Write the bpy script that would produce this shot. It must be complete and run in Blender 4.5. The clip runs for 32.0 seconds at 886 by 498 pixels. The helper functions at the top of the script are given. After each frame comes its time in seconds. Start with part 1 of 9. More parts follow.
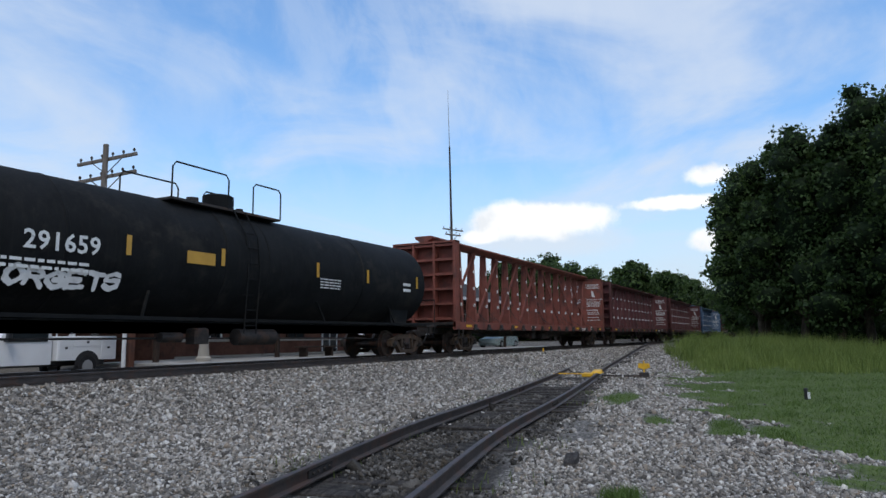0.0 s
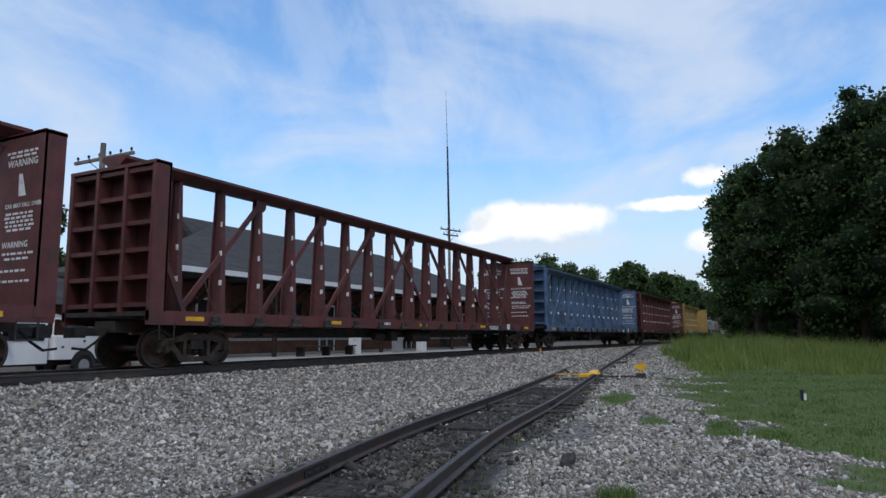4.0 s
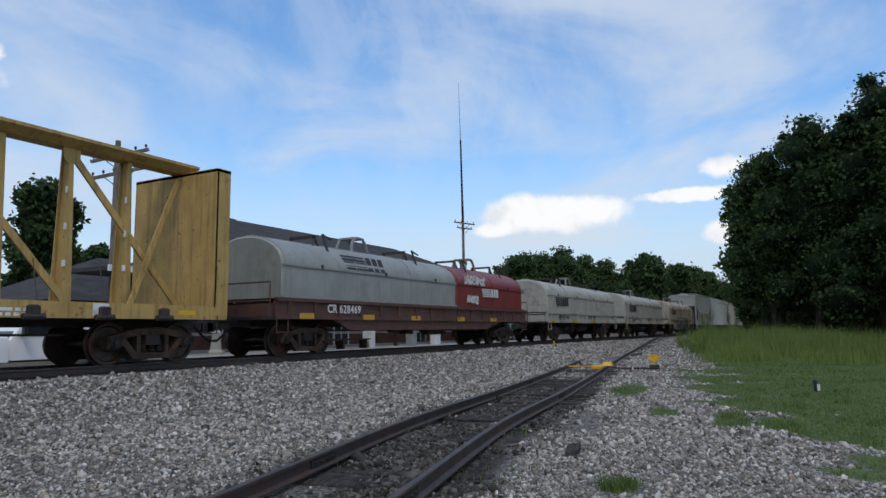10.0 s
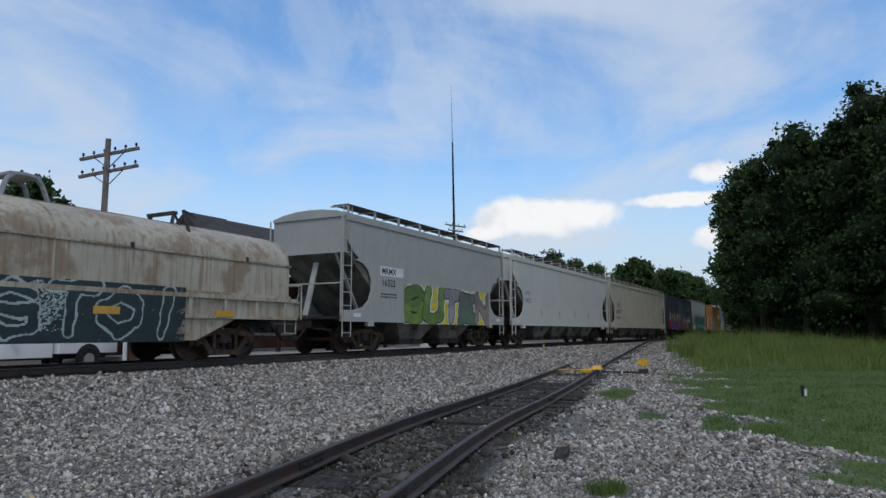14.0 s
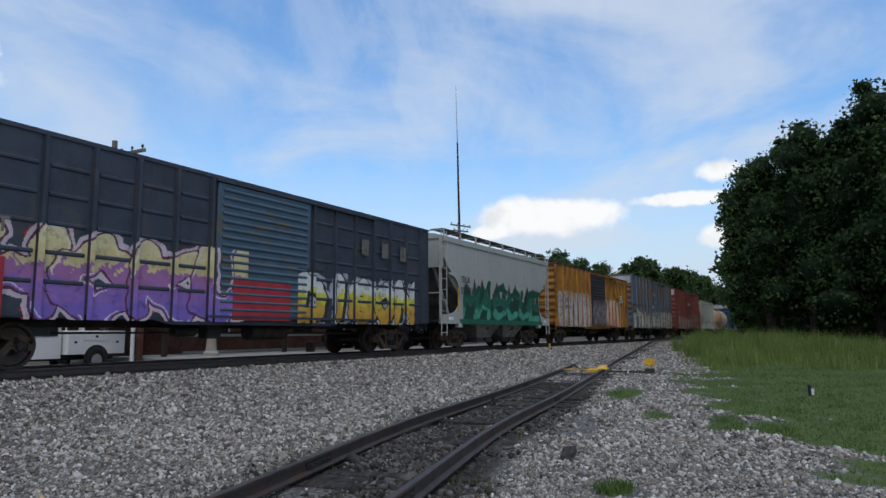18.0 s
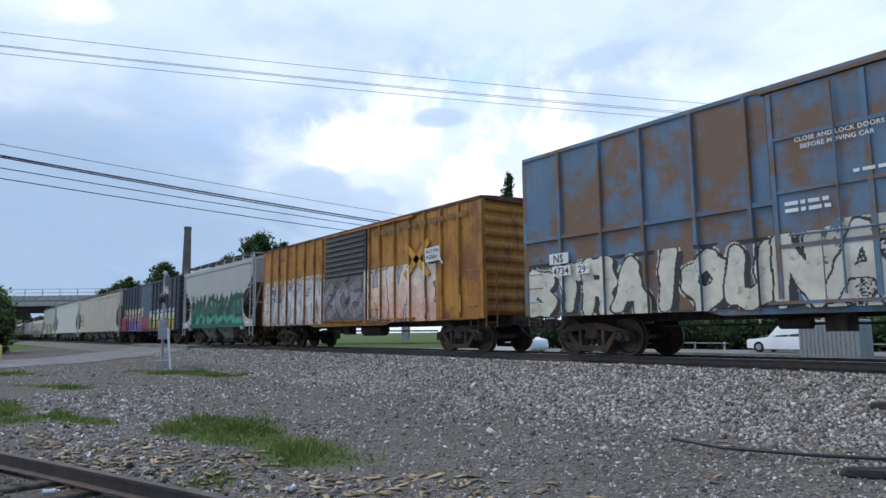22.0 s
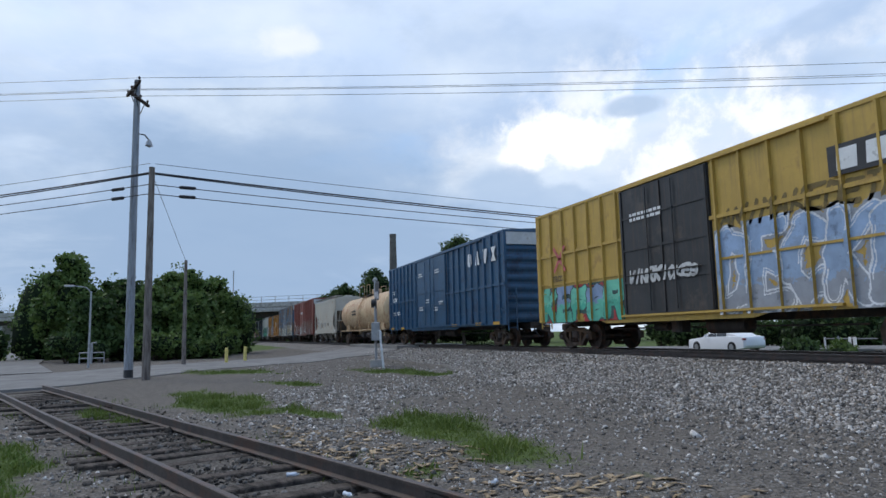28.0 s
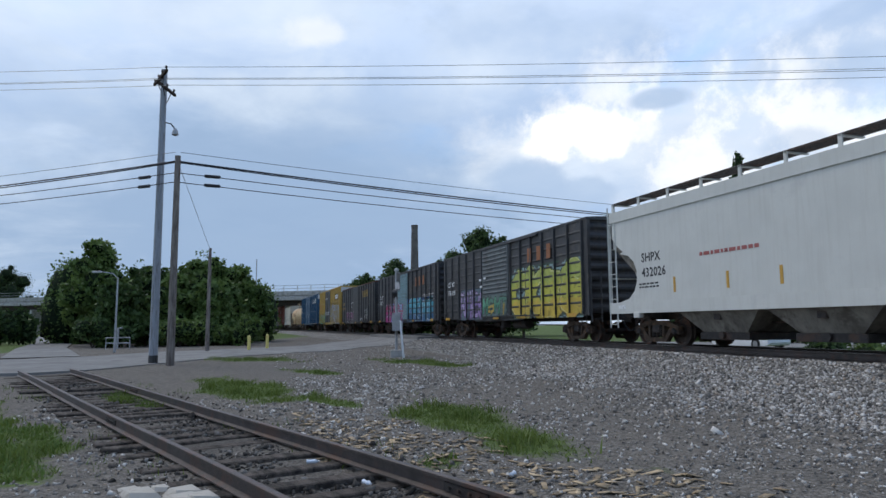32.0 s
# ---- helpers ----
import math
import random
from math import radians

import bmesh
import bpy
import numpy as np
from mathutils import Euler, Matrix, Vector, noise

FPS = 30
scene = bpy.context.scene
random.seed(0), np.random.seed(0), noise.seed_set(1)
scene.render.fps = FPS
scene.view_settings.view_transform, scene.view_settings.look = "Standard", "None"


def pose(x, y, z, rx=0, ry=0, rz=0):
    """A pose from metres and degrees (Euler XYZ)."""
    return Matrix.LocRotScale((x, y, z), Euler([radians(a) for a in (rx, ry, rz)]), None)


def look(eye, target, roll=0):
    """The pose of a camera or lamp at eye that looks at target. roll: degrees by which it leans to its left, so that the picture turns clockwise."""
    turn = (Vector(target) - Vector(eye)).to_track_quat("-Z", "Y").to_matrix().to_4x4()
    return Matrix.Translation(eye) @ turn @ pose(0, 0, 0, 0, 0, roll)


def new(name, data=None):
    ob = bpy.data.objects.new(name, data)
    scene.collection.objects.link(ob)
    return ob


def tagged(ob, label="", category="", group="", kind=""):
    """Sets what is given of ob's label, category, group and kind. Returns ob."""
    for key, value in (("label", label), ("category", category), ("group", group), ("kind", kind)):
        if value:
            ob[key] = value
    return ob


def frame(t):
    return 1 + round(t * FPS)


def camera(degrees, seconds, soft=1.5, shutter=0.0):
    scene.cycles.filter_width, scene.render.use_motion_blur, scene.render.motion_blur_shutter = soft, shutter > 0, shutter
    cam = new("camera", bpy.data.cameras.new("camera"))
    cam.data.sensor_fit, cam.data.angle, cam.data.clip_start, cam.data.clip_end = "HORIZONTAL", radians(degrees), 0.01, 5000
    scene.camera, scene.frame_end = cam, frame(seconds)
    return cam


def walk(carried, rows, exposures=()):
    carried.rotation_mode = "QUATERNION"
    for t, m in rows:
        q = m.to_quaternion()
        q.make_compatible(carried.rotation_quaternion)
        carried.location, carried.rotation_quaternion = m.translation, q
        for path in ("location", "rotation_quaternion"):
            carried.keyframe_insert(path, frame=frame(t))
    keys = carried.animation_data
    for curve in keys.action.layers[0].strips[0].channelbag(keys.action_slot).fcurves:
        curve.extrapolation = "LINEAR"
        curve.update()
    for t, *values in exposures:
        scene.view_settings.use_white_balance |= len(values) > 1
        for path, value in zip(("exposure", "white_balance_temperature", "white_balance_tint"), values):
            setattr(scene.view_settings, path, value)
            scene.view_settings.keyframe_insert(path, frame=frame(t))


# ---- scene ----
# The camera is held beside a siding, sways by a hand's width and turns from one end of a passing train to the other.
EYE_Z = 1.55
# seconds, yaw, pitch, roll, and the sway in x, y, z
PATH = [
    (0, -62.11, 7.43, 0.46, -0.024, 0.118, 0.013), (0.5, -62.14, 7.43, 0.41, -0.019, 0.117, 0.018),
    (1, -62.18, 7.5, 0.4, -0.022, 0.109, 0.008), (1.5, -62.23, 7.45, 0.51, -0.02, 0.118, 0.017),
    (2, -62.19, 7.5, 0.62, -0.027, 0.111, 0.012), (2.5, -62.2, 7.5, 0.63, -0.033, 0.106, 0.011),
    (3, -62.22, 7.48, 0.34, -0.025, 0.117, 0.01), (3.5, -62.28, 7.49, 0.34, -0.025, 0.114, 0.012),
    (5.5, -62.59, 7.2, -0.0, -0.065, 0.125, 0.018), (6, -62.65, 7.03, 0.22, -0.082, 0.115, 0.003),
    (6.5, -62.93, 6.77, 0.3, -0.08, 0.122, 0.009), (7, -62.95, 6.73, 0.49, -0.057, 0.104, 0.011),
    (7.5, -62.52, 7.03, 1.18, -0.01, 0.054, 0.017), (8, -62.0, 7.43, 0.81, 0.058, -0.001, 0.006),
    (8.5, -61.62, 7.51, 0.21, 0.058, -0.031, -0.004), (9, -61.19, 7.53, 0.2, 0.019, -0.052, -0.012),
    (9.5, -61.05, 7.15, 0.24, 0.001, -0.047, -0.012), (10, -60.97, 6.9, 0.64, -0.005, -0.037, -0.008),
    (10.5, -61.06, 6.82, 0.75, -0.016, -0.04, -0.001), (11, -61.24, 6.83, 0.73, -0.017, -0.05, -0.009),
    (11.5, -61.4, 6.84, 0.88, -0.005, -0.042, -0.004), (12, -61.68, 6.91, 0.92, -0.006, -0.044, -0.004),
    (12.5, -61.7, 6.84, 0.77, -0.004, -0.029, -0.001), (13, -61.72, 6.93, 0.5, -0.003, -0.025, -0.006),
    (13.5, -61.82, 7.01, 0.28, -0.001, -0.018, -0.005), (14, -61.82, 7.09, 0.14, -0.01, -0.033, -0.007),
    (14.5, -61.89, 7.05, 0.06, -0.009, -0.028, 0.002), (16.5, -61.73, 7.08, 0.21, -0.017, -0.022, 0.002),
    (17, -61.62, 7.14, 0.18, -0.024, -0.021, -0.003), (17.5, -61.53, 7.1, 0.2, -0.021, -0.014, -0.002),
    (18, -61.35, 7.09, 0.3, -0.03, -0.036, -0.005), (18.5, -61.19, 7.04, 0.61, -0.022, -0.029, -0.008),
    (19, -61.0, 6.95, 0.69, -0.018, -0.027, -0.0), (19.5, -60.68, 6.93, 0.75, -0.025, -0.017, -0.004),
    (20, -54.21, 6.65, 0.94, -0.02, -0.013, 0.0), (20.3, -43.49, 6.66, 1.95, -0.014, -0.009, 0.0),
    (20.6, -25.62, 7.0, 2.97, -0.008, -0.005, 0.0), (20.9, -2.84, 8.08, 2.14, -0.002, -0.001, 0.0),
    (21.2, 22.14, 8.17, 1.0, -0.0, -0.0, 0.0), (21.5, 40.85, 7.69, 0.08, -0.0, -0.0, 0.0),
    (22, 53.48, 7.02, 0.64, -0.318, 0.071, -0.049), (22.5, 56.92, 7.0, 0.86, -0.323, 0.049, -0.047),
    (23, 56.99, 7.17, 0.33, -0.309, 0.048, -0.047), (23.5, 55.72, 7.38, -0.08, -0.328, 0.059, -0.051),
    (24, 55.24, 7.4, -0.16, -0.326, 0.072, -0.046), (24.5, 55.16, 7.34, 0.11, -0.331, 0.068, -0.044),
    (26.5, 63.4, 7.03, 1.69, -0.0, -0.0, 0.0), (27, 66.91, 7.08, 1.62, -0.0, -0.0, 0.0),
    (27.5, 68.73, 7.15, 1.34, -0.0, -0.0, 0.0), (28, 70.26, 7.18, 1.38, -0.0, -0.0, 0.0),
    (28.5, 71.63, 7.25, 1.66, -0.0, -0.0, 0.0), (29, 72.72, 7.22, 1.69, -0.0, -0.0, 0.0),
    (29.5, 73.37, 7.17, 1.36, -0.0, -0.0, 0.0), (30, 73.52, 7.14, 1.05, -0.0, -0.0, 0.0),
    (30.5, 73.27, 7.09, 0.52, -0.0, -0.0, 0.0), (31, 72.89, 6.98, 0.42, -0.0, -0.0, 0.0),
    (31.5, 72.44, 6.8, 0.44, -0.0, -0.0, 0.0), (32, 71.98, 6.48, 0.37, -0.0, -0.0, 0.0),
]
cam = camera(66.7, 32.0, soft=1.5)
walk(cam, [(t, pose(dx, dy, EYE_Z + dz, 90 + p, r, y)) for t, y, p, r, dx, dy, dz in PATH],
     exposures=[(0.0, -0.08), (8.0, -0.08), (9.5, -0.15), (11.0, -0.28), (17.5, -0.28), (18.8, -0.08), (20.0, -0.08), (20.9, 0.5), (22.0, 0.32), (24.5, 0.27), (27.0, 0.15), (32.0, 0.1)])

TRACK_Y = 14.1      # centre line of the main track
RAIL_Z = 0.88       # its rail head
SPEED, GAIN = 16.95, 0.0117


# ---- light ----
def node(tree, kind, **inputs):
    n = tree.nodes.new(kind)
    for key, value in inputs.items():
        key = int(key[1:]) if key[0] == "i" and key[1:].isdigit() else key.replace("_", " ")
        if hasattr(value, "is_output") or isinstance(value, bpy.types.NodeSocket):
            tree.links.new(value, n.inputs[key])
        else:
            n.inputs[key].default_value = value
    return n


def calc(tree, op, a, b=0.5, clamp=False):
    n = tree.nodes.new("ShaderNodeMath")
    n.operation, n.use_clamp = op, clamp
    for i, v in enumerate((a, b)):
        if isinstance(v, bpy.types.NodeSocket):
            tree.links.new(v, n.inputs[i])
        else:
            n.inputs[i].default_value = v
    return n.outputs[0]


def ramp(tree, fac, lo, hi):
    n = node(tree, "ShaderNodeMapRange", Value=fac, From_Min=lo, From_Max=hi)
    n.interpolation_type = "SMOOTHSTEP"
    return n.outputs[0]


def blend(tree, fac, a, b, kind="MIX"):
    n = tree.nodes.new("ShaderNodeMix")
    n.data_type, n.blend_type = "RGBA", kind
    for key, v in ((0, fac), (6, a), (7, b)):
        if isinstance(v, bpy.types.NodeSocket):
            tree.links.new(v, n.inputs[key])
        else:
            n.inputs[key].default_value = (*v, 1) if isinstance(v, tuple) and len(v) == 3 else v
    return n.outputs[2]


def way(azimuth, elevation):
    a, e = radians(azimuth), radians(elevation)
    return Vector((math.cos(e) * math.cos(a), math.cos(e) * math.sin(a), math.sin(e)))


SUN_AZ, SUN_EL = 215.0, 58.0
world = bpy.data.worlds.new("sky")
scene.world = world
world.use_nodes = True
wt = world.node_tree
wt.nodes.clear()
sky = wt.nodes.new("ShaderNodeTexSky")
sky.sky_type, sky.sun_disc = "NISHITA", False
sky.sun_elevation, sky.sun_rotation = radians(SUN_EL), radians(90 - SUN_AZ)
sky.air_density, sky.dust_density, sky.ozone_density = 1.0, 1.5, 1.5
co = wt.nodes.new("ShaderNodeTexCoord").outputs["Generated"]
sep = node(wt, "ShaderNodeSeparateXYZ", Vector=co)
up = sep.outputs[2]


def toward(azimuth, elevation, wide, tall):
    """1 inside a soft oval of the sky, 0 outside, with a ragged edge."""
    c = way(azimuth, elevation)
    side = Vector((-math.sin(radians(azimuth)), math.cos(radians(azimuth)), 0))
    high = c.cross(side).normalized()
    u, v, w = [wt.nodes.new("ShaderNodeVectorMath") for _ in range(3)]
    for n, axis in ((u, side), (v, high), (w, c)):
        n.operation = "DOT_PRODUCT"
        wt.links.new(co, n.inputs[0])
        n.inputs[1].default_value = axis
    a = calc(wt, "DIVIDE", u.outputs["Value"], math.tan(radians(wide)))
    b = calc(wt, "DIVIDE", v.outputs["Value"], math.tan(radians(tall)))
    r = calc(wt, "SQRT", calc(wt, "ADD", calc(wt, "MULTIPLY", a, a), calc(wt, "MULTIPLY", b, b)))
    front = calc(wt, "GREATER_THAN", w.outputs["Value"], 0.0)
    return r, front


def puff(azimuth, elevation, wide, tall, ragged=0.5, scale=14.0, soft=0.25):
    r, front = toward(azimuth, elevation, wide, tall)
    n = node(wt, "ShaderNodeTexNoise", Vector=co, Scale=scale, Detail=8.0, Roughness=0.6)
    r = calc(wt, "ADD", r, calc(wt, "MULTIPLY", calc(wt, "SUBTRACT", n.outputs[0], 0.5), ragged * 4))
    return calc(wt, "MULTIPLY", ramp(wt, r, 1.0 + soft, 1.0 - soft), front)


# high veil and broken cloud, thicker towards the north-west
flat = wt.nodes.new("ShaderNodeVectorMath")
flat.operation = "DIVIDE"
wt.links.new(co, flat.inputs[0])
hz = calc(wt, "ADD", calc(wt, "MAXIMUM", up, 0.0), 0.18)
comb = node(wt, "ShaderNodeCombineXYZ", X=hz, Y=hz, Z=1.0)
wt.links.new(comb.outputs[0], flat.inputs[1])
plane = flat.outputs[0]
veil = node(wt, "ShaderNodeTexNoise", Vector=plane, Scale=1.3, Detail=7.0, Roughness=0.55, Distortion=0.6).outputs[0]
bulk = node(wt, "ShaderNodeTexNoise", Vector=plane, Scale=1.9, Detail=9.0, Roughness=0.58, Distortion=0.3).outputs[0]
shade = node(wt, "ShaderNodeTexNoise", Vector=plane, Scale=1.4, Detail=6.0, Roughness=0.5).outputs[0]
west = ramp(wt, sep.outputs[0], 0.75, -0.35)      # more cloud on the -x side
blue = node(wt, "ShaderNodeHueSaturation", Saturation=1.35, Value=0.25, Color=sky.outputs[0]).outputs[0]
haze = blend(wt, ramp(wt, up, 0.30, -0.02), blue, (0.62, 0.74, 0.90))
thin = calc(wt, "MULTIPLY", ramp(wt, calc(wt, "ADD", veil, calc(wt, "MULTIPLY", west, 0.18)), 0.42, 0.72), 0.66)
thin = calc(wt, "ADD", thin, 0.12)
col = blend(wt, thin, haze, (0.72, 0.81, 0.95))
grey = blend(wt, ramp(wt, shade, 0.35, 0.65), (0.40, 0.54, 0.78), (0.74, 0.84, 0.97))
cover = calc(wt, "MULTIPLY", ramp(wt, bulk, 0.38, 0.58), calc(wt, "MULTIPLY", west, 0.9))
col = blend(wt, cover, col, grey)
# a streaked veil high over the tracks
wisp = node(wt, "ShaderNodeTexNoise", Vector=node(wt, "ShaderNodeMapping", Vector=co, Rotation=(0.3, 0.5, 0.2), Scale=(2.0, 9.0, 5.0)).outputs[0], Scale=1.6, Detail=8.0, Roughness=0.6, Distortion=0.4).outputs[0]
col = blend(wt, calc(wt, "MULTIPLY", calc(wt, "MULTIPLY", puff(33.0, 23.0, 18.0, 9.0, 0.4, 3.0, 0.9), ramp(wt, wisp, 0.36, 0.68)), 0.30), col, (0.80, 0.87, 0.97))
# bright break in the cloud, and the single clouds
glow, front = toward(140, 15.5, 17, 7)
rag = node(wt, "ShaderNodeTexNoise", Vector=co, Scale=9.0, Detail=9.0, Roughness=0.62).outputs[0]
glow = calc(wt, "ADD", glow, calc(wt, "MULTIPLY", calc(wt, "SUBTRACT", rag, 0.5), 2.2))
col = blend(wt, calc(wt, "MULTIPLY", calc(wt, "MULTIPLY", ramp(wt, glow, 1.2, 0.2), front), 0.78), col, blend(wt, ramp(wt, rag, 0.44, 0.56), (1.04, 1.05, 1.06), (0.72, 0.80, 0.92)))
# a smooth blue-grey bank low in the west
bank, front = toward(177, 7.0, 26, 14)
bank = calc(wt, "ADD", bank, calc(wt, "MULTIPLY", calc(wt, "SUBTRACT", bulk, 0.5), 1.6))
col = blend(wt, calc(wt, "MULTIPLY", calc(wt, "MULTIPLY", ramp(wt, bank, 1.4, 0.35), front), 0.95), col, (0.305, 0.43, 0.625))
lit = blend(wt, ramp(wt, node(wt, "ShaderNodeTexNoise", Vector=co, Scale=16.0, Detail=6.0, Roughness=0.55).outputs[0], 0.32, 0.52), (0.90, 0.94, 0.99), (1.12, 1.13, 1.14))
# soft grey skirt under the long cloud
col = blend(wt, calc(wt, "MULTIPLY", puff(20.5, 7.9, 6.6, 1.3, 0.35, 16.0, 0.6), 0.75), col, (0.76, 0.84, 0.95))
for a, e, w, t, rg in ((19.6, 9.4, 5.6, 1.25, 0.34), (16.0, 9.9, 2.6, 1.2, 0.4), (21.5, 10.0, 3.4, 1.2, 0.4), (24.6, 8.4, 1.7, 0.6, 0.3), (6.0, 12.7, 1.6, 0.75, 0.5), (9.0, 10.6, 3.4, 0.5, 0.5), (6.3, 7.5, 1.3, 0.9, 0.3),
                       (67.6, 18.7, 3.8, 1.3, 0.5), (69.6, 19.6, 1.9, 1.2, 0.5), (64.8, 19.8, 1.5, 0.9, 0.5), (149.0, 16.0, 4.5, 2.0, 0.6), (153.0, 14.6, 2.2, 1.2, 0.4)):
    col = blend(wt, calc(wt, "MULTIPLY", puff(a, e, w, t, rg, 17.0, 0.32), 0.97), col, lit)
for a, e, w, t, k in ((143.4, 18.0, 2.3, 0.85, 0.8), (154.5, 12.2, 3.2, 1.9, 0.85), (149.8, 11.0, 2.4, 1.3, 0.7), (133.5, 13.0, 2.6, 1.6, 0.5), (128.5, 18.5, 4.0, 1.2, 0.4)):
    col = blend(wt, calc(wt, "MULTIPLY", puff(a, e, w, t, 0.3, 18.0, soft=0.28), k), col, (0.43, 0.56, 0.76))
col = blend(wt, calc(wt, "MULTIPLY", puff(172.9, 24.0, 1.8, 0.8, 0.8, 16.0, 0.7), 0.5), col, (1.0, 1.01, 1.02))
below = blend(wt, ramp(wt, up, 0.0, -0.05), col, (0.16, 0.17, 0.14))
back = node(wt, "ShaderNodeBackground", Color=below, Strength=1.0)
wo = wt.nodes.new("ShaderNodeOutputWorld")
wt.links.new(back.outputs[0], wo.inputs[0])

sun_data = bpy.data.lights.new("sun", "SUN")
sun_data.energy, sun_data.angle, sun_data.color = 1.0, radians(14), (1.0, 0.94, 0.86)
sun = new("sun", sun_data)
sun.matrix_world = look((0, 0, 60), Vector((0, 0, 60)) - way(SUN_AZ, SUN_EL))


# ---- materials ----
def mat(name, color, rough=0.7, metal=0.0, vary=0.25, scale=3.0, second=None, second_amount=0.5, second_scale=1.2,
        grain=40.0, bump=0.15, stretch=(1, 1, 1), streak=0.0, streak_color=(0.10, 0.055, 0.03), island=0.0):
    """A painted, rusted or mineral surface: base colour, broad and fine variation, stains of a second colour, relief."""
    m = bpy.data.materials.new(name)
    m.use_nodes = True
    t = m.node_tree
    bs = t.nodes["Principled BSDF"]
    gen = t.nodes.new("ShaderNodeTexCoord").outputs["Object"]
    mp = node(t, "ShaderNodeMapping", Vector=gen, Scale=stretch).outputs[0]
    oi = t.nodes.new("ShaderNodeObjectInfo").outputs["Random"]
    shift = t.nodes.new("ShaderNodeVectorMath")
    shift.operation = "ADD"
    t.links.new(mp, shift.inputs[0])
    t.links.new(calc(t, "MULTIPLY", oi, 37.0), shift.inputs[1])
    p = shift.outputs[0]
    broad = node(t, "ShaderNodeTexNoise", Vector=p, Scale=scale, Detail=6.0, Roughness=0.6).outputs[0]
    fine = node(t, "ShaderNodeTexNoise", Vector=p, Scale=grain, Detail=3.0, Roughness=0.6).outputs[0]
    dark = tuple(c * (1 - vary) for c in color)
    light = tuple(min(1.0, c * (1 + vary)) for c in color)
    c = blend(t, ramp(t, broad, 0.3, 0.7), dark, light)
    c = blend(t, calc(t, "MULTIPLY", ramp(t, fine, 0.35, 0.65), vary * 0.6), c, tuple(v * 0.6 for v in color))
    if second:
        st = node(t, "ShaderNodeTexNoise", Vector=p, Scale=second_scale, Detail=9.0, Roughness=0.68).outputs[0]
        c = blend(t, ramp(t, st, 0.62 - second_amount * 0.25, 0.72 - second_amount * 0.2), c, second)
    if streak:
        sm = node(t, "ShaderNodeMapping", Vector=p, Scale=(6.0, 6.0, 0.35)).outputs[0]
        sn = node(t, "ShaderNodeTexNoise", Vector=sm, Scale=1.6, Detail=7.0, Roughness=0.65).outputs[0]
        c = blend(t, calc(t, "MULTIPLY", ramp(t, sn, 0.46, 0.68), streak), c, streak_color)
    if island:
        geo = t.nodes.new("ShaderNodeNewGeometry").outputs["Random Per Island"]
        k = calc(t, "ADD", calc(t, "MULTIPLY", geo, island), 1.0 - island * 0.5)
        cc = node(t, "ShaderNodeCombineColor", Red=k, Green=k, Blue=k).outputs[0]
        c = blend(t, 1.0, c, cc, "MULTIPLY")
    t.links.new(c, bs.inputs["Base Color"])
    rr = calc(t, "ADD", calc(t, "MULTIPLY", fine, 0.25), rough - 0.12, True)
    t.links.new(rr, bs.inputs["Roughness"])
    bs.inputs["Metallic"].default_value = metal
    if rough >= 0.75:
        bs.inputs["Specular IOR Level"].default_value = 0.15
    if bump:
        bn = node(t, "ShaderNodeBump", Strength=bump, Distance=0.02, Height=fine)
        t.links.new(bn.outputs[0], bs.inputs["Normal"])
    return m


steel = mat("rail_steel", (0.068, 0.055, 0.050), 0.55, 0.3, 0.3, 4, (0.085, 0.05, 0.038), 0.5, 2.0)
railtop = mat("polished_rail", (0.30, 0.29, 0.30), 0.32, 0.9, 0.2, 2)
dark_iron = mat("dark_iron", (0.035, 0.030, 0.028), 0.65, 0.2, 0.4, 4, (0.07, 0.04, 0.028), 0.5, 2.0, bump=0.3)
wheel_mat = mat("wheel_steel", (0.06, 0.045, 0.038), 0.5, 0.5, 0.35, 5, (0.11, 0.05, 0.03), 0.5, 3.0)
timber = mat("old_timber", (0.105, 0.088, 0.075), 0.9, 0, 0.45, 3, (0.04, 0.035, 0.03), 0.6, 1.5, stretch=(1, 6, 6), bump=0.5)
oily = mat("oily_timber", (0.045, 0.04, 0.037), 0.8, 0, 0.5, 3, (0.09, 0.08, 0.07), 0.45, 2.0, stretch=(1, 6, 6), bump=0.5)
pole_wood = mat("weathered_pole", (0.20, 0.175, 0.155), 0.9, 0, 0.3, 3, (0.11, 0.09, 0.08), 0.5, 2, stretch=(5, 5, 0.6), bump=0.4)
pole_grey = mat("painted_pole", (0.26, 0.28, 0.31), 0.7, 0.1, 0.15, 3, (0.17, 0.17, 0.18), 0.4, 2, stretch=(5, 5, 0.6), bump=0.2)
cable_mat = mat("cable", (0.03, 0.03, 0.035), 0.6, 0.2, 0.1)
wire_mat = mat("wire", (0.22, 0.24, 0.27), 0.5, 0.6, 0.1)
white_paint = mat("white_paint", (0.74, 0.75, 0.76), 0.45, 0, 0.06, 1.5, (0.5, 0.49, 0.46), 0.2, 1.5, bump=0.03)
yellow_paint = mat("yellow_paint", (0.75, 0.42, 0.02), 0.5, 0, 0.15, 3, (0.4, 0.22, 0.03), 0.4, 4)
pale_yellow = mat("sun_bleached_yellow_paint", (0.62, 0.52, 0.16), 0.6, 0, 0.12, 3, (0.45, 0.38, 0.14), 0.3, 3)
black_paint = mat("black_paint", (0.022, 0.022, 0.024), 0.5, 0, 0.3, 2)
glass_dark = mat("dark_glass", (0.02, 0.025, 0.03), 0.15, 0, 0.1, 1, bump=0)
rubber = mat("rubber", (0.025, 0.025, 0.027), 0.85, 0, 0.2)
